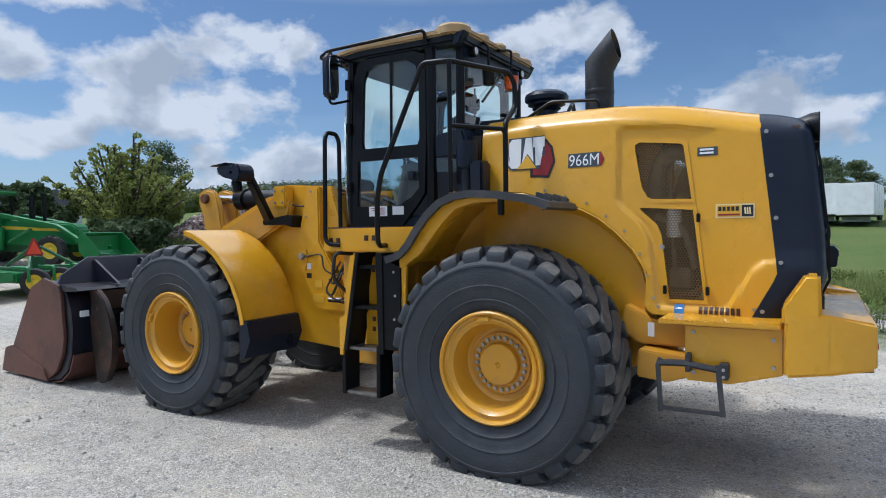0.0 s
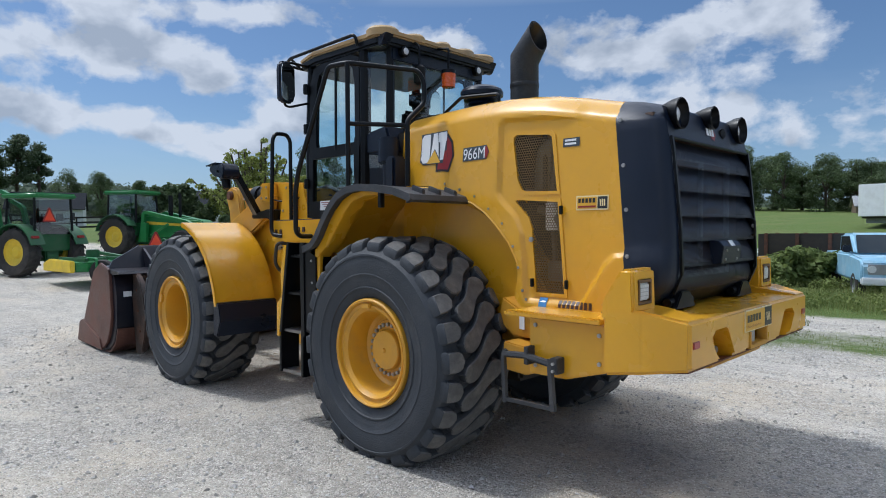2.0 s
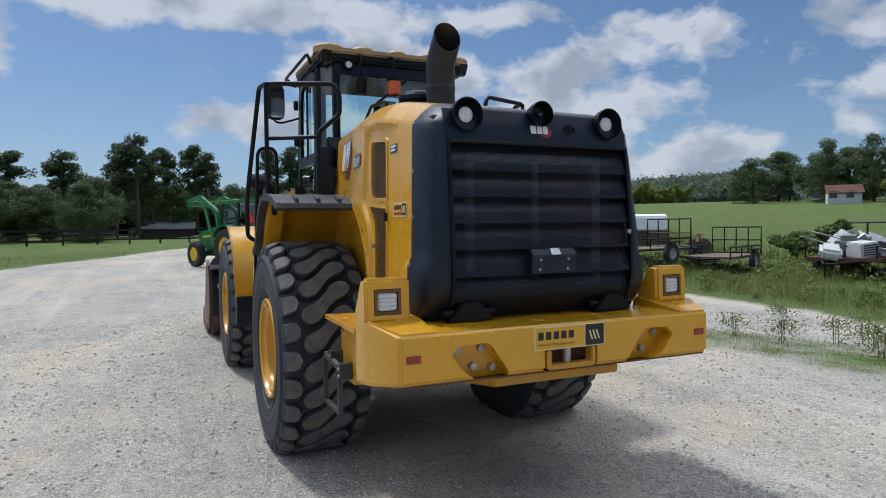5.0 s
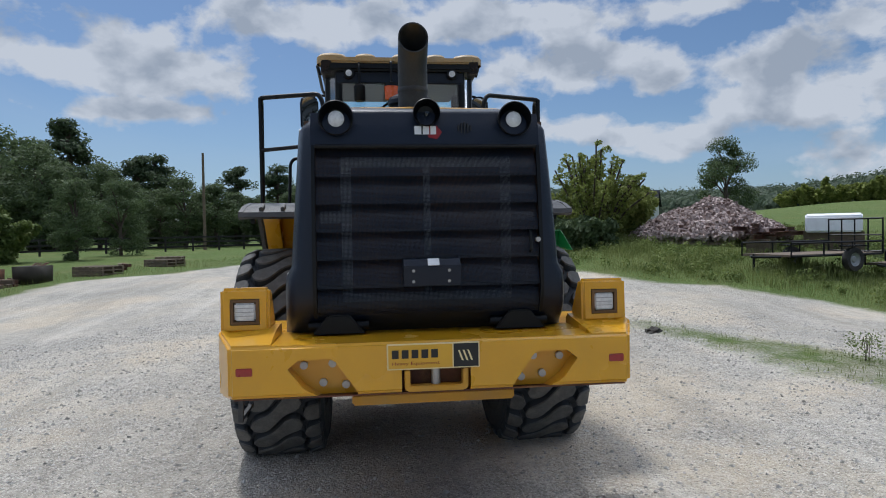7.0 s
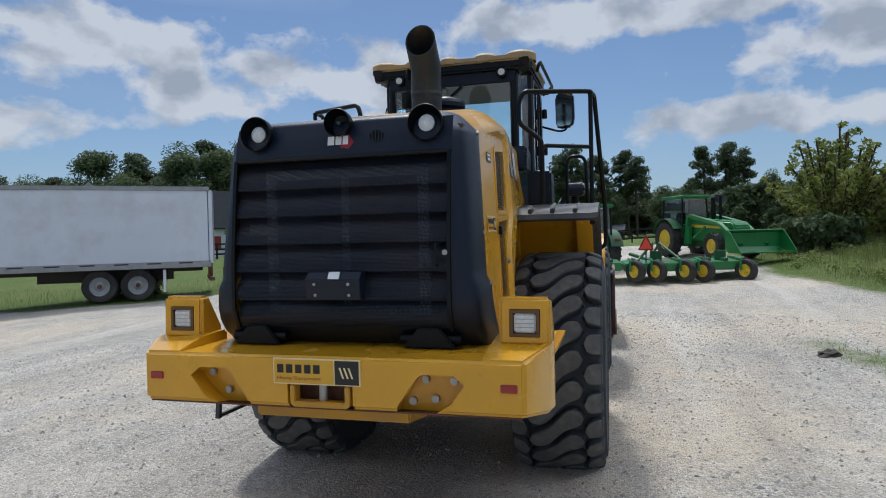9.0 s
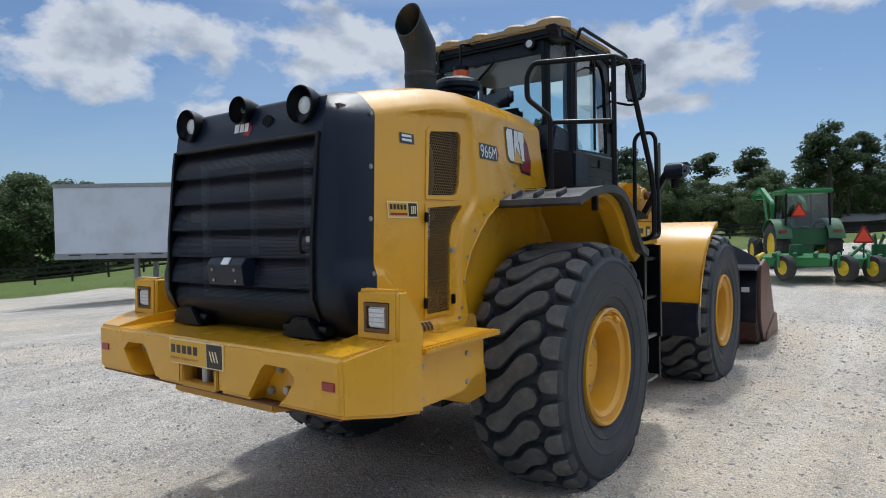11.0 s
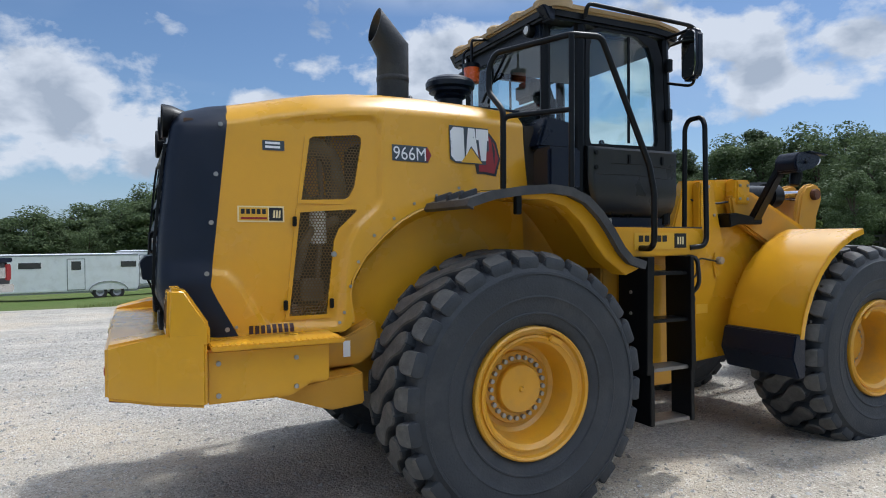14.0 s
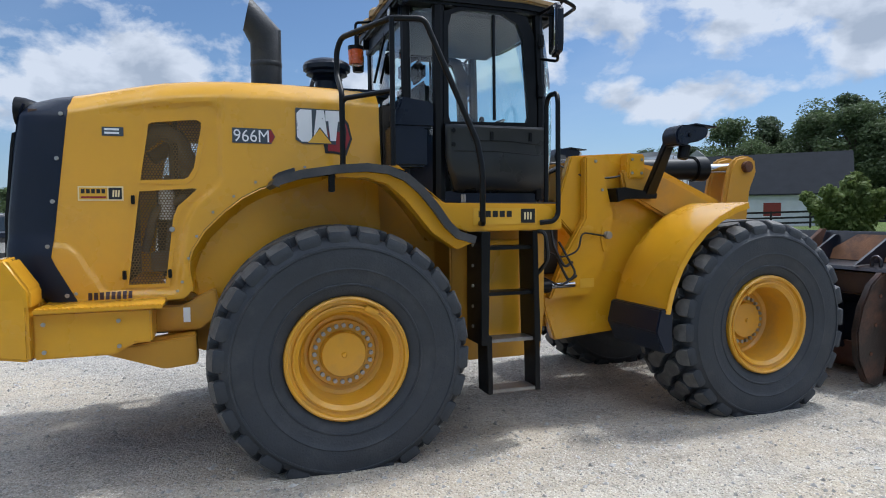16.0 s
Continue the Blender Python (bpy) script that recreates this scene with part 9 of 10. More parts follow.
def build_pickup(at, paint, label, old=False):
    """A crew pickup; x is ahead, the rear bumper over the origin."""
    t = thing("pickup_truck", label, "pickup truck", at)
    bm = nb()
    prism(bm, [(0.05, 0.55), (0.05, 1.25), (2.0, 1.28), (2.05, 1.28), (3.9, 1.28), (5.35, 1.20), (5.5, 1.05), (5.5, 0.55)], -0.96, 0.96, "y", 0.06, 3)
    body = part("body", bm, paint, t, "", 40)
    c = nb()
    box(c, 0.15, 1.95, -0.80, 0.80, 0.80, 1.6)
    carve(body, c)
    bm = nb()
    prism(bm, [(2.0, 1.26), (2.25, 1.86), (3.55, 1.88), (4.25, 1.26)], -0.86, 0.86, "y", 0.08, 3)
    cab_o = part("cabin", bm, paint, t, "", 40)
    bm = nb()
    for s in (1, -1):
        bm = nb()
        prism(bm, [(2.22, 1.34), (2.36, 1.76), (3.5, 1.78), (3.98, 1.34)], s * 0.862, s * 0.868)
        part("side_glass", bm, M_DARK_GLASS, cab_o)
    bm = nb()
    bm.faces.new([bm.verts.new(p) for p in ((3.66, -0.74, 1.82), (3.66, 0.74, 1.82), (4.22, 0.80, 1.31), (4.22, -0.80, 1.31))])
    part("windscreen", bm, M_DARK_GLASS, cab_o, "", 0)
    bm = nb()
    box(bm, 2.02, 2.06, -0.7, 0.7, 1.36, 1.75)
    for v in bm.verts:
        v.co.x += (v.co.z - 1.36) * 0.40 - 0.0
    part("rear_glass", bm, M_DARK_GLASS, cab_o)
    for x in (1.15, 4.55):
        for s in (1, -1):
            simple_wheel("wheel", 0.39, 0.26, 0.22, M_GREY_METAL, 0, t, pose(x, s * 0.84, 0.39))
            if not old and x < 2:
                simple_wheel("wheel", 0.39, 0.24, 0.22, M_GREY_METAL, 0, t, pose(x, s * 0.58, 0.39))
    bm = nb()
    box(bm, -0.10, 0.08, -0.95, 0.95, 0.52, 0.72, 0.03)
    part("rear_bumper", bm, M_CHROME, t)
    bm = nb()
    box(bm, 5.46, 5.62, -0.97, 0.97, 0.50, 0.70, 0.03)
    part("front_bumper", bm, M_CHROME if not old else M_WHITE, t)
    bm = nb()
    box(bm, 5.48, 5.53, -0.80, 0.80, 0.78, 1.05, 0.01)
    gr = part("radiator_grille", bm, M_DARK if not old else M_GREY_METAL, t)
    for s in (1, -1):
        bm = nb()
        cyl(bm, (5.50, s * 0.72, 0.92), (5.56, s * 0.72, 0.92), 0.10, seg=14)
        part("headlamp", bm, M_LENS, gr)
        bm = nb()
        box(bm, 0.02, 0.10, s * 0.88 - 0.07, s * 0.88 + 0.07, 0.80, 1.2, 0.02)
        part("tail_lamp", bm, M_RED, t, "red tail lamp")
        bm = nb()
        box(bm, 3.85, 3.98, s * 0.90, s * 1.12, 1.32, 1.52, 0.03)
        part("door_mirror", bm, M_BLACK, t)
    bm = nb()
    box(bm, 0.02, 0.08, -0.80, 0.80, 0.78, 1.23, 0.015)
    part("tailgate", bm, paint, t)
    if not old:
        bm = nb()
        box(bm, 0.0, 2.0, -0.97, 0.97, 1.24, 1.36, 0.02)
        part("bed_cover", bm, M_BLACK, t, "black bed rail and cover")
    return t


pick = build_pickup(pose(-5.6, 13.5, on_ground(-5.6, 13.5), 0, 0, 130), material("dark_body_paint", (0.02, 0.022, 0.026), 0.25, var=0.05, scale=2, bump=0.004, coat=0.5), "dark dual-wheel pickup truck with a chrome-trimmed tailgate")
bm = nb()
box(bm, 0.0, 0.025, -0.80, 0.80, 0.86, 1.12, 0.01)
part("tailgate_trim", bm, M_CHROME, pick, "broad chrome tailgate trim")
build_pickup(pose(1.25, -20.9, on_ground(0.2, -18.3) - 0.12, 0, 0, 112), M_BLUE_TRUCK, "old faded light blue pickup truck in the weeds", True)

# dark dump body behind the blue truck
t = thing("dump_body", "dark rusty dump body resting behind the old truck", "dump body", pose(4.4, -21.5, on_ground(2.5, -22), 0, 0, 188))
bm = nb()
box(bm, 0, 6.5, -1.2, 1.2, 0.75, 0.9, 0.02)
part("floor_pan", bm, M_RUST, t)
for y in (-1.2, 1.15):
    bm = nb()
    box(bm, 0, 6.5, y, y + 0.06, 0.9, 1.75, 0.01)
    sd = part("side_panel", bm, M_DARK, t)
    for k in range(7):
        bm = nb()
        box(bm, 0.2 + k, 0.32 + k, y - 0.04, y + 0.10, 0.8, 1.78, 0.01)
        part("side_stake", bm, M_RUST, sd)
bm = nb()
for x in (0.8, 5.5):
    box(bm, x, x + 0.3, -0.9, 0.9, -0.05, 0.76)
part("support", bm, M_WOOD, t)


# scrap trailer with cage gate, and a blue drum
def build_scrap():
    t = thing("scrap_trailer", "flat trailer heaped with grey scrap metal behind a mesh gate", "trailer", pose(7.4, -17.9, on_ground(7.4, -17.9), 0, 0, -75))
    bm = nb()
    box(bm, -1.7, 1.7, -0.95, 0.95, 0.50, 0.60, 0.01)
    part("deck", bm, M_RUST, t)
    for x in (-0.4, 0.4):
        for s in (1, -1):
            simple_wheel("trailer_wheel", 0.33, 0.2, 0.18, M_GREY_METAL, 0, t, pose(x, s * 1.05, 0.33))
    bm = nb()
    for z in (0.65, 1.0, 1.65):
        tube(bm, [(1.65, -0.95, z), (1.65, 0.95, z)], 0.028, 6, 0)
    for y in (-0.95, -0.32, 0.32, 0.95):
        tube(bm, [(1.65, y, 0.55), (1.65, y, 1.67)], 0.028, 6, 0)
    part("tail_gate", bm, M_BLACK_PAINT, t, "black mesh tail gate")
    bm = nb()
    for s in (1, -1):
        tube(bm, [(-1.7, s * 0.95, 0.60), (-1.7, s * 0.95, 0.95), (1.6, s * 0.95, 0.95)], 0.025, 6, 0)
    part("side_rail", bm, M_BLACK_PAINT, t)
    bm = nb()
    tube(bm, [(-1.7, 0.5, 0.5), (-2.9, 0, 0.45)], 0.04, 6, 0)
    tube(bm, [(-1.7, -0.5, 0.5), (-2.9, 0, 0.45)], 0.04, 6, 0)
    cyl(bm, (-2.8, 0, 0.0), (-2.8, 0, 0.6), 0.03, seg=8)
    part("drawbar", bm, M_BLACK_PAINT, t)
    rs = random.Random(3)
    base = pose(7.4, -17.9, on_ground(7.4, -17.9), 0, 0, -75)
    heap = thing("scrap_heap", "jumbled heap of white and grey scrapped appliances and sheet metal", "scrap metal", base)
    m_dull = material("dull_appliance_enamel", (0.62, 0.63, 0.62), 0.45, var=0.15, scale=4, bump=0.01, dirt=(0.25, 0.2, 0.15), dirt_amount=0.5)
    m_grey = material("grey_tank_paint", (0.17, 0.18, 0.175), 0.6, var=0.2, scale=3, bump=0.02, dirt=(0.10, 0.07, 0.05), dirt_amount=0.4)
    m_sheet = material("bright_sheet_metal", (0.50, 0.50, 0.54), 0.35, metal=0.6, var=0.25, scale=4, bump=0.02)
    # grey tank, white cooler with a louvred front, white tub
    bm = nb()
    box(bm, -0.62, 0.30, -0.35, 0.35, 0.0, 0.62, 0.16, 4)
    part("grey_tank", bm, m_grey, heap, "rounded dull grey tank", 40).matrix_local = pose(-0.45, 0.15, 0.66, 0, -4, 12)
    bm = nb()
    box(bm, -0.32, 0.32, -0.28, 0.28, 0.0, 0.46, 0.03)
    cooler = part("window_cooler", bm, m_dull, heap, "white louvred window cooler", 35)
    cooler.matrix_local = pose(-1.20, -0.42, 0.62, 4, -5, -25)
    for k in range(5):
        bm = nb()
        box(bm, -0.24, 0.24, -0.296, -0.278, 0.09 + k * 0.07, 0.12 + k * 0.07)
        part("cooler_slat", bm, M_DECAL_GREY, cooler)
    bm = nb()
    box(bm, -0.50, 0.50, -0.30, 0.30, -0.12, 0.20, 0.09, 4)
    part("white_tub", bm, m_dull, heap, "upturned white tub", 50).matrix_local = pose(-1.45, 0.35, 0.74, 10, -12, 20)
    for k in range(16):
        bm = nb()
        l, w = rs.uniform(0.25, 0.55), rs.uniform(0.16, 0.34)
        prism(bm, [(-l, 0), (-l, 0.03), (-l * 0.2, 0.05), (l, 0.02), (l, 0)], -w, w, "y")
        part("sheet_panel", bm, (m_sheet, m_dull, M_SCRAP)[k % 3], heap, "bent sheet of metal").matrix_local = pose(rs.uniform(-0.3, 1.35), rs.uniform(-0.7, 0.7), rs.uniform(0.66, 1.12), rs.uniform(-60, 60), rs.uniform(-40, 40), rs.uniform(0, 360))
    for k in range(18):
        bm = nb()
        tube(bm, [(-rs.uniform(0.4, 0.9), 0, 0), (0, rs.uniform(-0.1, 0.1), 0.05), (rs.uniform(0.4, 0.9), 0, 0)], 0.022, 6, 0.1)
        part("scrap_pipe", bm, (M_BLACK_PAINT, M_RUST, m_sheet)[k % 3], heap, "bent scrap pipe").matrix_local = pose(rs.uniform(-1.3, 1.3), rs.uniform(-0.8, 0.8), rs.uniform(0.68, 1.15), rs.uniform(-25, 25), rs.uniform(-25, 25), rs.uniform(0, 360))
    for k in range(14):
        bm = nb()
        box(bm, -rs.uniform(0.12, 0.3), rs.uniform(0.12, 0.3), -0.14, 0.14, 0, rs.uniform(0.1, 0.3), 0.015)
        part("engine_scrap", bm, (M_DARK, M_RUST)[k % 2], heap, "dark greasy machine scrap").matrix_local = pose(rs.uniform(-1.4, 1.4), rs.uniform(-1.25, 0.85), rs.uniform(0.05, 0.62), 0, rs.uniform(-20, 20), rs.uniform(0, 360))
    d = thing("plastic_drum", "bright blue plastic drum beside the scrap trailer", "barrel", pose(7.24, -21.05, on_ground(7.24, -21.05)))
    bm = nb()
    lathe(bm, [(0.27, 0), (0.29, 0.02), (0.29, 0.3), (0.30, 0.31), (0.30, 0.33), (0.29, 0.34), (0.29, 0.6), (0.30, 0.61), (0.30, 0.63), (0.29, 0.64), (0.285, 0.88), (0.26, 0.9)], 22, (0, 0, 0), "z", caps=True)
    part("drum_body", bm, M_BARREL, d, "", 35)


build_scrap()


# low utility trailer, pipes and camper shell on the bank
def build_utility_trailer():
    t = thing("utility_trailer", "black steel utility trailer with a tall ramp gate", "trailer", pose(10.5, -11.75, on_ground(10.5, -11.75), 0, 0, -78), group="trailers on the bank")
    bm = nb()
    box(bm, -1.6, 1.6, -0.8, 0.8, 0.42, 0.48, 0.005)
    part("deck", bm, M_WOOD, t)
    bm = nb()
    for s in (1, -1):
        tube(bm, [(-1.6, s * 0.82, 0.78), (1.6, s * 0.82, 0.78)], 0.03, 6, 0)
        tube(bm, [(-1.6, s * 0.82, 0.44), (1.6, s * 0.82, 0.44)], 0.03, 6, 0)
        for x in (-1.6, -0.5, 0.5, 1.6):
            tube(bm, [(x, s * 0.82, 0.44), (x, s * 0.82, 0.78)], 0.022, 6, 0)
    part("side_frame", bm, M_BLACK_PAINT, t)
    bm = nb()
    tube(bm, [(1.62, -0.82, 0.44), (1.62, -0.82, 1.4), (1.62, 0.82, 1.4), (1.62, 0.82, 0.44)], 0.028, 6, 0)
    gate = part("ramp_gate", bm, M_BLACK_PAINT, t, "tall black ramp gate")
    for a, b in [((-0.82, z), (0.82, z)) for z in (0.5, 0.95)] + [((y, 0.44), (y, 1.4)) for y in (-0.4, 0.0, 0.4)]:
        bm = nb()
        tube(bm, [(1.62, *a), (1.62, *b)], 0.022, 6, 0)
        part("gate_bar", bm, M_BLACK_PAINT, gate)
    for s in (1, -1):
        simple_wheel("trailer_wheel", 0.32, 0.18, 0.18, M_GREY_METAL, 0, t, pose(0.35, s * 0.96, 0.32))
        bm = nb()
        box(bm, 0.0, 0.7, s * 0.96 - 0.12, s * 0.96 + 0.12, 0.66, 0.70, 0.01)
        part("mudguard", bm, M_BLACK_PAINT, t)
    bm = nb()
    tube(bm, [(-1.6, 0.5, 0.42), (-2.05, 0, 0.42)], 0.035, 6, 0)
    tube(bm, [(-1.6, -0.5, 0.42), (-2.05, 0, 0.42)], 0.035, 6, 0)
    cyl(bm, (-2.0, 0, 0.0), (-2.0, 0, 0.5), 0.03, seg=8)
    part("drawbar", bm, M_BLACK_PAINT, t)
    return t


utility = build_utility_trailer()
copy_thing(utility, pose(10.2, -15.0, on_ground(10.2, -15.0), 0, 0, -66))
t = thing("steel_girder", "long rusty red steel girder lying on blocks", "beam", pose(14.2, -18.2, on_ground(14.2, -18.2) + 0.45, 0, 0, -46))
bm = nb()
box(bm, -4.0, 4.0, -0.12, 0.12, 0, 0.025)
box(bm, -4.0, 4.0, -0.12, 0.12, 0.275, 0.30)
box(bm, -4.0, 4.0, -0.012, 0.012, 0.025, 0.275)
part("girder_section", bm, M_RUST, t)
for xx in (-3.0, 0.0, 3.0):
    bm = nb()
    box(bm, xx - 0.15, xx + 0.15, -0.4, 0.4, -0.65, 0.0, 0.01)
    part("timber_block", bm, M_WOOD, t)
t = thing("camper_shell", "white pickup camper shell lying on timbers", "camper shell", pose(15.3, -16.2, on_ground(15.3, -16.2), 0, 0, -38))
bm = nb()
prism(bm, [(-1.2, 0.55), (-1.15, 1.10), (-1.0, 1.2), (1.0, 1.2), (1.15, 1.10), (1.2, 0.55)], -0.85, 0.85, "y", 0.05, 3)
part("shell_body", bm, M_CLEAN_WHITE, t, "", 40)
bm = nb()
box(bm, -0.9, 0.9, 0.852, 0.858, 0.68, 1.0)
part("shell_window", bm, M_DARK_GLASS, t)
bm = nb()
for x in (-0.9, 0.9):
    box(bm, x - 0.1, x + 0.1, -0.9, 0.9, -0.1, 0.56)
part("timber_block", bm, M_WOOD, t)
rp = random.Random(9)
for k in range(9):
    x, y = 15.4 + rp.uniform(-1.2, 1.2), -13.6 + rp.uniform(-0.9, 0.9)
    t = thing("steel_beam", "rusty steel beam stacked on the bank", "beam", pose(x, y, on_ground(x, y) + 0.30 + 0.16 * (k // 3), 0, 0, -40 + rp.uniform(-7, 7)), group="stacked beams")
    bm = nb()
    box(bm, -2.6, 2.6, -0.08, 0.08, 0, 0.02)
    box(bm, -2.6, 2.6, -0.08, 0.08, 0.13, 0.15)
    box(bm, -2.6, 2.6, -0.01, 0.01, 0.02, 0.13)
    part("beam_section", bm, M_RUST, t)
    if k < 3:
        bm = nb()
        for xx in (-2.0, 2.0):
            box(bm, xx - 0.1, xx + 0.1, -0.35, 0.35, -0.5, 0.0)
        part("timber_block", bm, M_WOOD, t)


# heap of broken brick
def build_brick_pile():
    rb = random.Random(12)
    cx, cy = 19.3, -13.6
    t = thing("brick_pile", "large heap of broken pinkish bricks", "rubble pile", pose(cx, cy, on_ground(cx, cy) - 0.05), kind="stuff")
    verts, faces = [], []
    n = 0
    while n < 5200:
        a, r = rb.uniform(0, 6.283), 3.0 * math.sqrt(rb.random())
        ox, oy = math.cos(a) * r * 1.15, math.sin(a) * r
        h = 1.85 * max(0, 1 - r / 3.05) ** 0.75 * (0.86 + 0.25 * noise.noise((ox * 0.6, oy * 0.6, 2)))
        m = pose(ox, oy, h + rb.uniform(-0.06, 0.05), rb.uniform(0, 360), rb.uniform(0, 360), rb.uniform(0, 360))
        l, w, d = rb.uniform(0.07, 0.15), 0.06, 0.042
        i = len(verts)
        for sx in (-l, l):
            for sy in (-w, w):
                for sz in (-d, d):
                    verts.append(tuple(m @ Vector((sx, sy, sz))))
        for f in ((0, 1, 3, 2), (4, 6, 7, 5), (0, 4, 5, 1), (2, 3, 7, 6), (0, 2, 6, 4), (1, 5, 7, 3)):
            faces.append(tuple(i + q for q in f))
        n += 1
    me = bpy.data.meshes.new("loose_bricks")
    me.from_pydata(verts, [], faces)
    me.materials.append(M_BRICKS)
    o = new("loose_bricks", me)
    o.parent = t
    bm = nb()
    lathe(bm, [(3.2, -0.6), (2.9, -0.05), (2.1, 0.28), (1.2, 0.80), (0.4, 1.20), (0.001, 1.3)], 24, (0, 0, 0), "z")
    part("rubble_core", bm, M_BRICKS, t)


build_brick_pile()


# fences
def build_fence(pts, label):
    f = thing("board_fence", label, "fence")
    for (ax, ay), (bx, by) in zip(pts, pts[1:]):
        L = math.hypot(bx - ax, by - ay)
        n = max(1, round(L / 2.5))
        d = Vector((bx - ax, by - ay)) / L
        for k in range(n + 1):
            x, y = ax + d.x * L * k / n, ay + d.y * L * k / n
            z = on_ground(x, y)
            bm = nb()
            box(bm, -0.07, 0.07, -0.07, 0.07, -0.2, 1.35, 0.01)
            o = part("post", bm, M_FENCE, f)
            o.matrix_local = pose(x, y, z, 0, 0, math.degrees(math.atan2(d.y, d.x)))
            if k < n:
                x2, y2 = ax + d.x * L * (k + 1) / n, ay + d.y * L * (k + 1) / n
                z2 = on_ground(x2, y2)
                for h in (0.35, 0.75, 1.18):
                    bm = nb()
                    q = Vector((-d.y, d.x)) * 0.09
                    vs = []
                    for (px_, py_, pz_) in ((x, y, z), (x2, y2, z2)):
                        for off in (0.0, 0.03):
                            for up_ in (0, 0.15):
                                vs.append(bm.verts.new((px_ - d.y * (0.07 + off), py_ + d.x * (0.07 + off), pz_ + h + up_)))
                    for ff in ((0, 1, 3, 2), (4, 6, 7, 5), (0, 4, 5, 1), (2, 3, 7, 6), (0, 2, 6, 4), (1, 5, 7, 3)):
                        bm.faces.new([vs[i] for i in ff])
                    part("board", bm, M_FENCE, f)
    return f


build_fence([(50, 22), (56, 12), (58.5, 2), (59, -8), (57, -18)], "black three-board paddock fence beyond the gravel")
build_fence([(50, 22), (43, 29), (35, 36), (26, 42), (12, 52), (2, 54)], "black three-board fence in front of the wood")


# poles, small stacks on the verge
def build_pole(x, y, h, label):
    t = thing("utility_pole", label, "pole", pose(x, y, on_ground(x, y)))
    bm = nb()
    cyl(bm, (0, 0, -0.3), (0.1, 0, h), 0.16, 0.11, seg=10)
    part("shaft", bm, M_WOOD, t)
    return t


build_pole(57, 15.8, 9.2, "bare wooden utility pole by the fence")
build_pole(30.5, 34.0, 5.4, "short weathered wooden pole")
rs = random.Random(4)
for x, y, kind in ((19.2, 10.3, 0), (17.2, 11.6, 1), (16.9, 13.0, 1), (24.0, 9.4, 0), (27.5, 10.2, 0), (16.4, 12.4, 2), (18.2, 12.6, 2), (21.6, 10.6, 2)):
    if kind == 0:
        t = thing("pallet_stack", "grey weathered stack of wooden pallets on the grass", "pallet", pose(x, y, on_ground(x, y), 0, 0, rs.uniform(-30, 30)))
        for k in range(3):
            for j in range(5):
                bm = nb()
                box(bm, -0.6, 0.6, -0.6 + j * 0.27, -0.46 + j * 0.27, 0.02 + k * 0.14, 0.045 + k * 0.14)
                part("slat", bm, M_WOOD, t)
            for xx in (-0.55, 0.0, 0.55):
                bm = nb()
                box(bm, xx - 0.05, xx + 0.05, -0.6, 0.62, -0.08 + k * 0.14, 0.02 + k * 0.14)
                part("bearer", bm, M_WOOD, t)
    elif kind == 1:
        t = thing("steel_bin", "dark battered steel bin on the verge", "bin", pose(x, y, on_ground(x, y), 0, 0, rs.uniform(-20, 30)))
        bm = nb()
        prism(bm, [(-0.46, 0), (-0.50, 0.58), (0.50, 0.58), (0.46, 0)], -0.36, 0.36, "y", 0.01)
        b = part("bin_body", bm, M_RUST if rs.random() < 0.25 else M_DARK, t)
        c = nb()
        box(c, -0.44, 0.44, -0.31, 0.31, 0.1, 1.2)
        carve(b, c)
        bm = nb()
        for k in range(5):
            tube(bm, [(-0.42, rs.uniform(-0.28, 0.28), 0.4), (0.42, rs.uniform(-0.28, 0.28), 0.66)], 0.025, 5, 0)
        part("bin_scrap", bm, M_RUST, t)
    else:
        t = thing("timber_heap", "low heap of dark old timber", "timber", pose(x, y, on_ground(x, y), 0, 0, rs.uniform(0, 90)))
        for k in range(6):
            bm = nb()
            box(bm, -0.7, 0.7, -0.07, 0.07, 0, 0.12, 0.005)
            o = part("timber", bm, M_WOOD if k % 2 else M_RUST, t)
            o.matrix_local = pose(rs.uniform(-0.2, 0.2), -0.35 + 0.16 * (k % 4), 0.13 * (k // 4), 0, 0, rs.uniform(-12, 12))


# barn, houses, sheds
def build_house(name, label, at, L, W, wall, roof_h, roof_mat, wall_mat, windows=(), win_mat=None, over=0.3):
    t = thing(name, label, "building", at)
    bm = nb()
    prism(bm, [(-W / 2, -0.6), (-W / 2, wall), (0, wall + roof_h), (W / 2, wall), (W / 2, -0.6)], 0, L, "x")
    part("wall_shell", bm, wall_mat, t, "", 0)
    for s in (1, -1):
        bm = nb()
        k = roof_h / (W / 2)
        prism(bm, [(0, wall + roof_h + 0.12), (s * (W / 2 + over), wall - k * over + 0.12), (s * (W / 2 + over), wall - k * over), (0, wall + roof_h)], -over, L + over, "x")
        part("roof", bm, roof_mat, t, "", 0)
    for x0, x1, z0, z1, side in windows:
        bm = nb()
        y = side * (W / 2 + 0.02)
        box(bm, x0, x1, min(y, y + side * 0.03), max(y, y + side * 0.03), z0, z1)
        w = part("window", bm, win_mat or M_DARK_GLASS, t)
        bm = nb()
        box(bm, x0 - 0.06, x1 + 0.06, min(y, y + side * 0.05), max(y, y + side * 0.05), z0 - 0.08, z0)
        part("sill", bm, M_WHITE, w)
    return t


M_RED_SHUTTER = material("red_shutter", (0.22, 0.03, 0.02), 0.6, var=0.2, scale=8, bump=0.02)
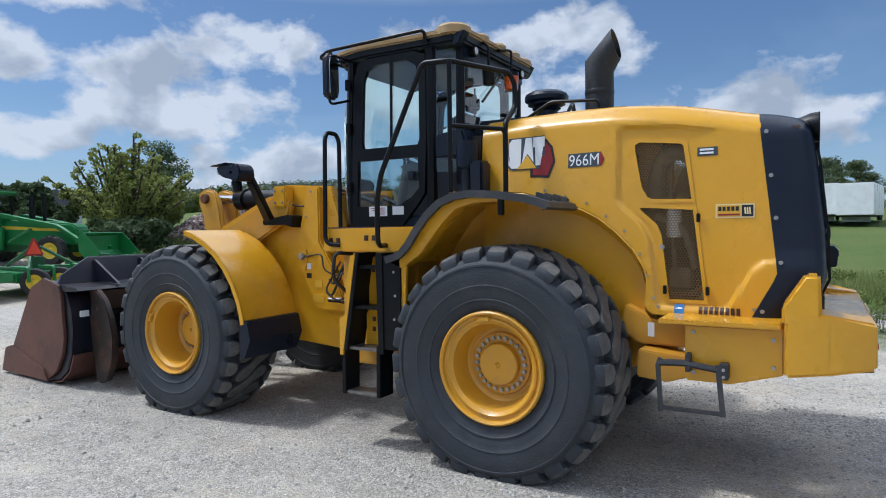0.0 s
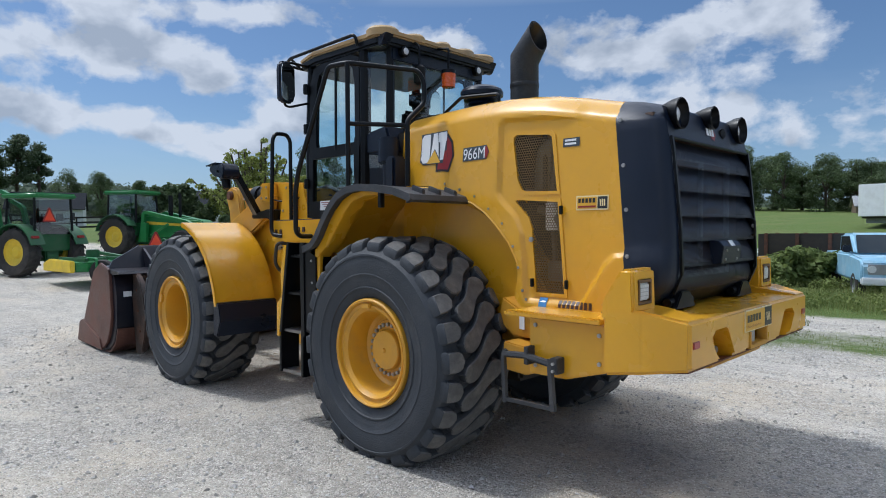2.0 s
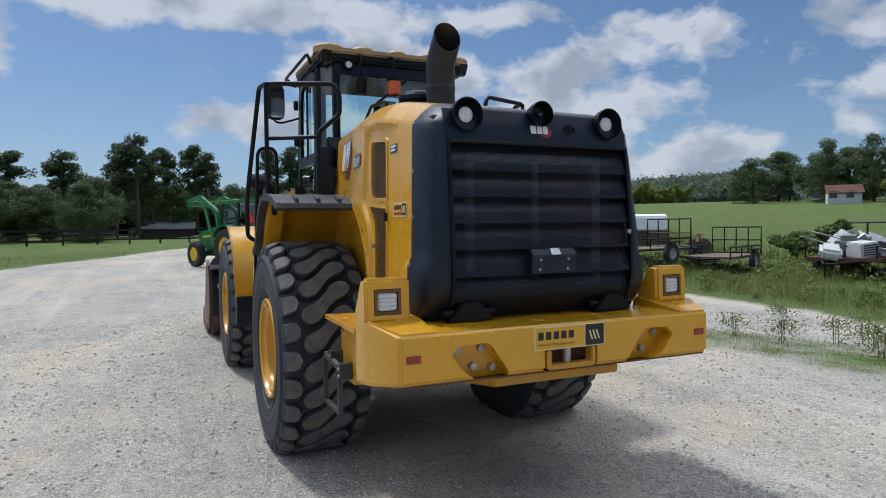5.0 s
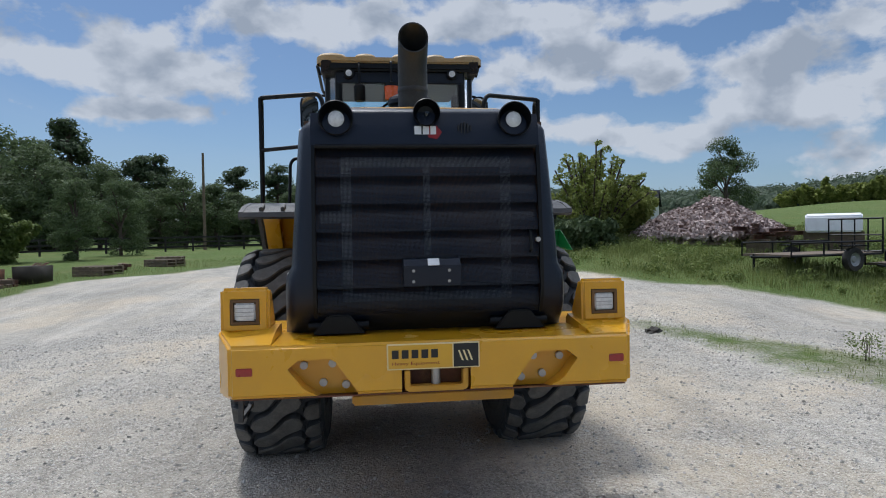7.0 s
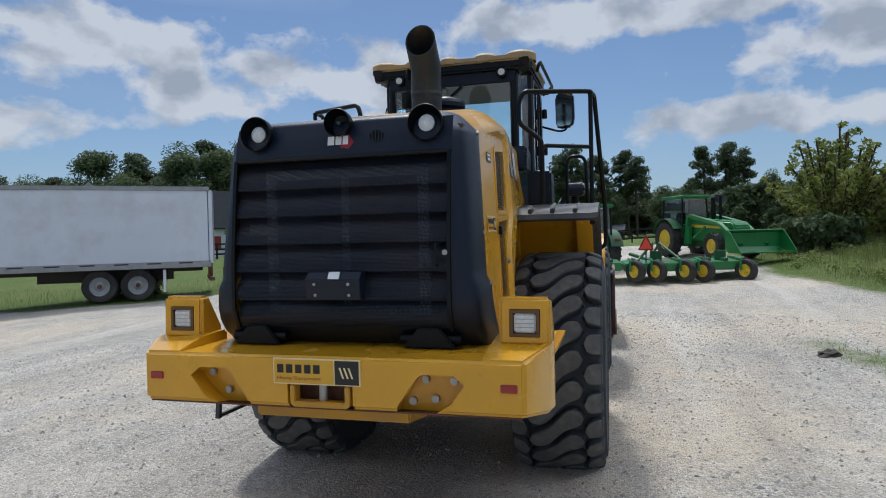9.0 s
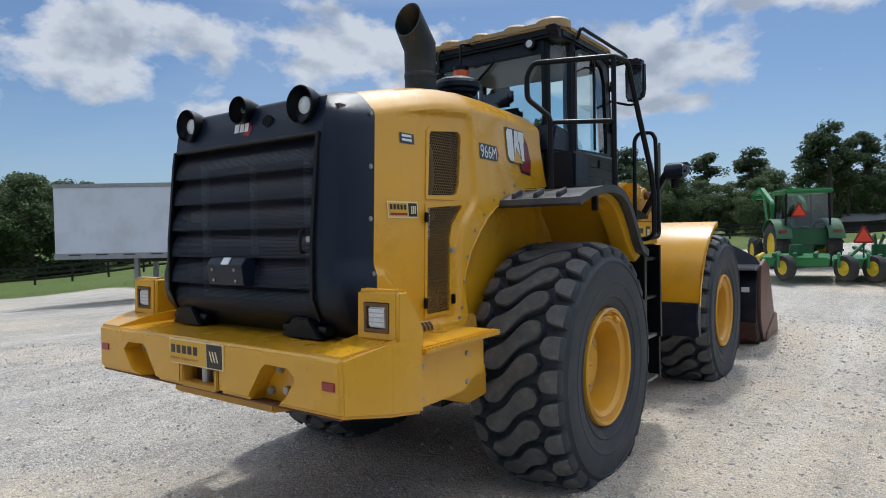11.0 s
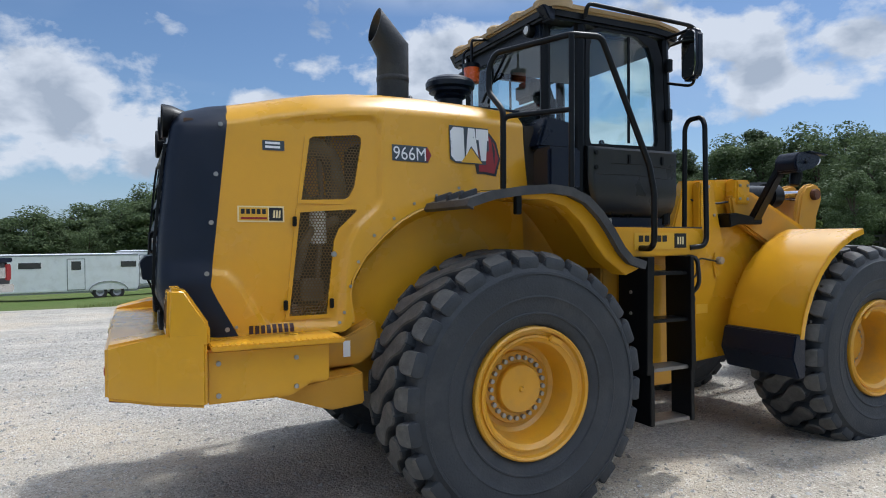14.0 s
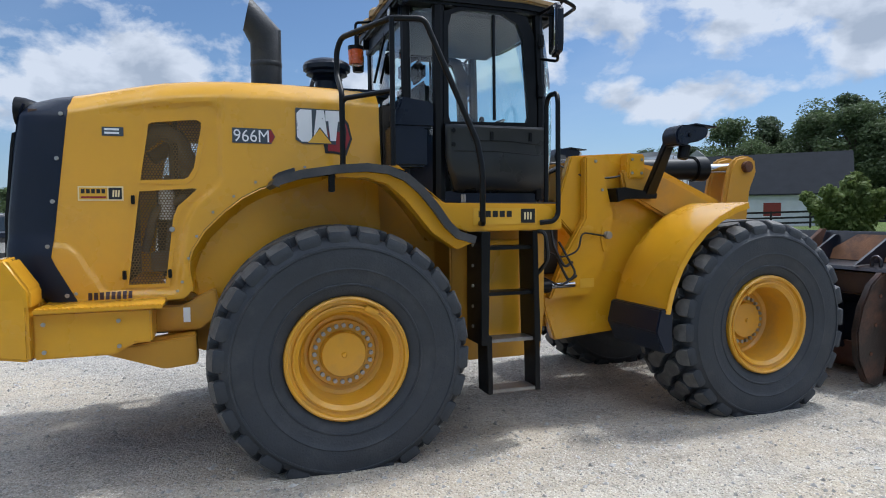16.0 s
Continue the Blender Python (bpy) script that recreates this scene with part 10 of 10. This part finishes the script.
barn = build_house("barn", "long white barn with a dark grey shingle roof and red shutters", pose(53.0, 37.3, on_ground(50, 36) - 0.1, 0, 0, 131), 24, 9.5, 3.0, 3.7, M_CHARCOAL, M_SIDING,
                   [(1.6 + 3.6 * k, 3.0 + 3.6 * k, 0.9, 2.1, 1) for k in range(6)], M_RED_SHUTTER)
bm = nb()
box(bm, 12.4, 13.4, -0.5, 0.5, 5.8, 6.9, 0.01)
cu = part("cupola", bm, M_SIDING, barn)
bm = nb()
prism(bm, [(12.2, 6.9), (12.9, 7.5), (13.6, 6.9)], -0.7, 0.7, "y")
part("cupola_roof", bm, M_GREY_METAL, cu)
house_at = lambda az, d, rot: pose(math.cos(radians(az)) * d, math.sin(radians(az)) * d, on_ground(math.cos(radians(az)) * d, math.sin(radians(az)) * d), 0, 0, rot)
build_house("house", "white farmhouse with a grey roof among trees", house_at(-14.5, 100, 70), 9, 6, 2.6, 2.2, M_CHARCOAL, M_SIDING, [(1 + 2 * k, 2 + 2 * k, 0.9, 2.0, 1) for k in range(4)])
build_house("shed", "low open dark shed in the paddock", house_at(-1.6, 95, 85), 6.5, 4, 1.1, 0.9, material("dull_sheet_roof", (0.22, 0.22, 0.22), 0.9, var=0.2, scale=2, bump=0.02), M_DARK)
build_house("house", "white farmhouse with a grey roof on the rise", house_at(-27, 74, 60), 8, 5, 2.0, 1.6, M_CHARCOAL, M_SIDING, [(1 + 2 * k, 2 + 2 * k, 0.8, 1.6, 1) for k in range(3)])
build_house("house", "pale house with a brown roof across the field", house_at(-59.2, 111, 40), 4.4, 3.6, 1.7, 1.1, M_RUST, M_SIDING, [(1 + 2.2 * k, 2 + 2.2 * k, 0.8, 1.9, 1) for k in range(3)])
build_house("house", "grey-roofed farm building across the field", house_at(-67.3, 108, 30), 5.5, 4.5, 1.8, 1.3, M_CHARCOAL, M_SIDING, [(1 + 2.2 * k, 2 + 2.2 * k, 0.8, 1.9, 1) for k in range(4)])
build_house("house", "small grey-roofed house below the wood", house_at(-82.3, 112, 20), 4.5, 4, 1.2, 1.4, M_GREY_METAL, M_WOOD)

for k, (x, y, r) in enumerate(((-2.4, -57.5, 4), (-5.4, -56.8, -3), (1.6, -57.8, 5), (5.4, -57.5, 2))):
    t = thing("box_trailer", "white box trailer parked in the far field", "trailer", pose(x, y, on_ground(x, y), 0, 0, 84 + r), group="far white trailers")
    bm = nb()
    box(bm, 0, 7, -1.2, 1.2, 0.40, 2.75, 0.03)
    part("box_body", bm, M_CLEAN_WHITE, t)
    bm = nb()
    box(bm, 0.3, 6.8, -1.0, 1.0, 0.25, 0.42)
    part("undercarriage", bm, M_DARK, t)
    for xx in (1.0, 2.0):
        for s in (1, -1):
            simple_wheel("trailer_wheel", 0.34, 0.25, 0.19, M_GREY_METAL, 0, t, pose(xx, s * 1.05, 0.34))
    bm = nb()
    box(bm, 6.0, 6.15, -0.9, 0.9, -0.1, 0.42)
    part("landing_leg", bm, M_GREY_METAL, t)
t = thing("tarpaulin", "crumpled white tarpaulin lying in the field", "tarpaulin", pose(6.2, -28.5, on_ground(6.2, -28.5)))
bm = nb()
bmesh.ops.create_icosphere(bm, subdivisions=4, radius=1.0)
for v in bm.verts:
    k = 0.75 + 0.5 * noise.noise(v.co * 2.3)
    v.co = Vector((v.co.x * 1.15 * k, v.co.y * 0.8 * k, max(-0.1, v.co.z * 0.62 * k)))
part("sheet", bm, M_WHITE, t, "", 50)
t = thing("dirt_clod", "dark clod of dirt lying on the gravel", "dirt", pose(4.1, -4.2, on_ground(4.1, -4.2), 0, 0, 20))
bm = nb()
bmesh.ops.create_icosphere(bm, subdivisions=3, radius=1.0)
for v in bm.verts:
    k = 0.8 + 0.55 * noise.noise(v.co * 2.0 + Vector((3, 1, 7)))
    v.co = Vector((v.co.x * 0.12 * k, v.co.y * 0.20 * k, max(-0.02, v.co.z * 0.085 * k)))
part("clod", bm, M_DARK, t, "", 50)
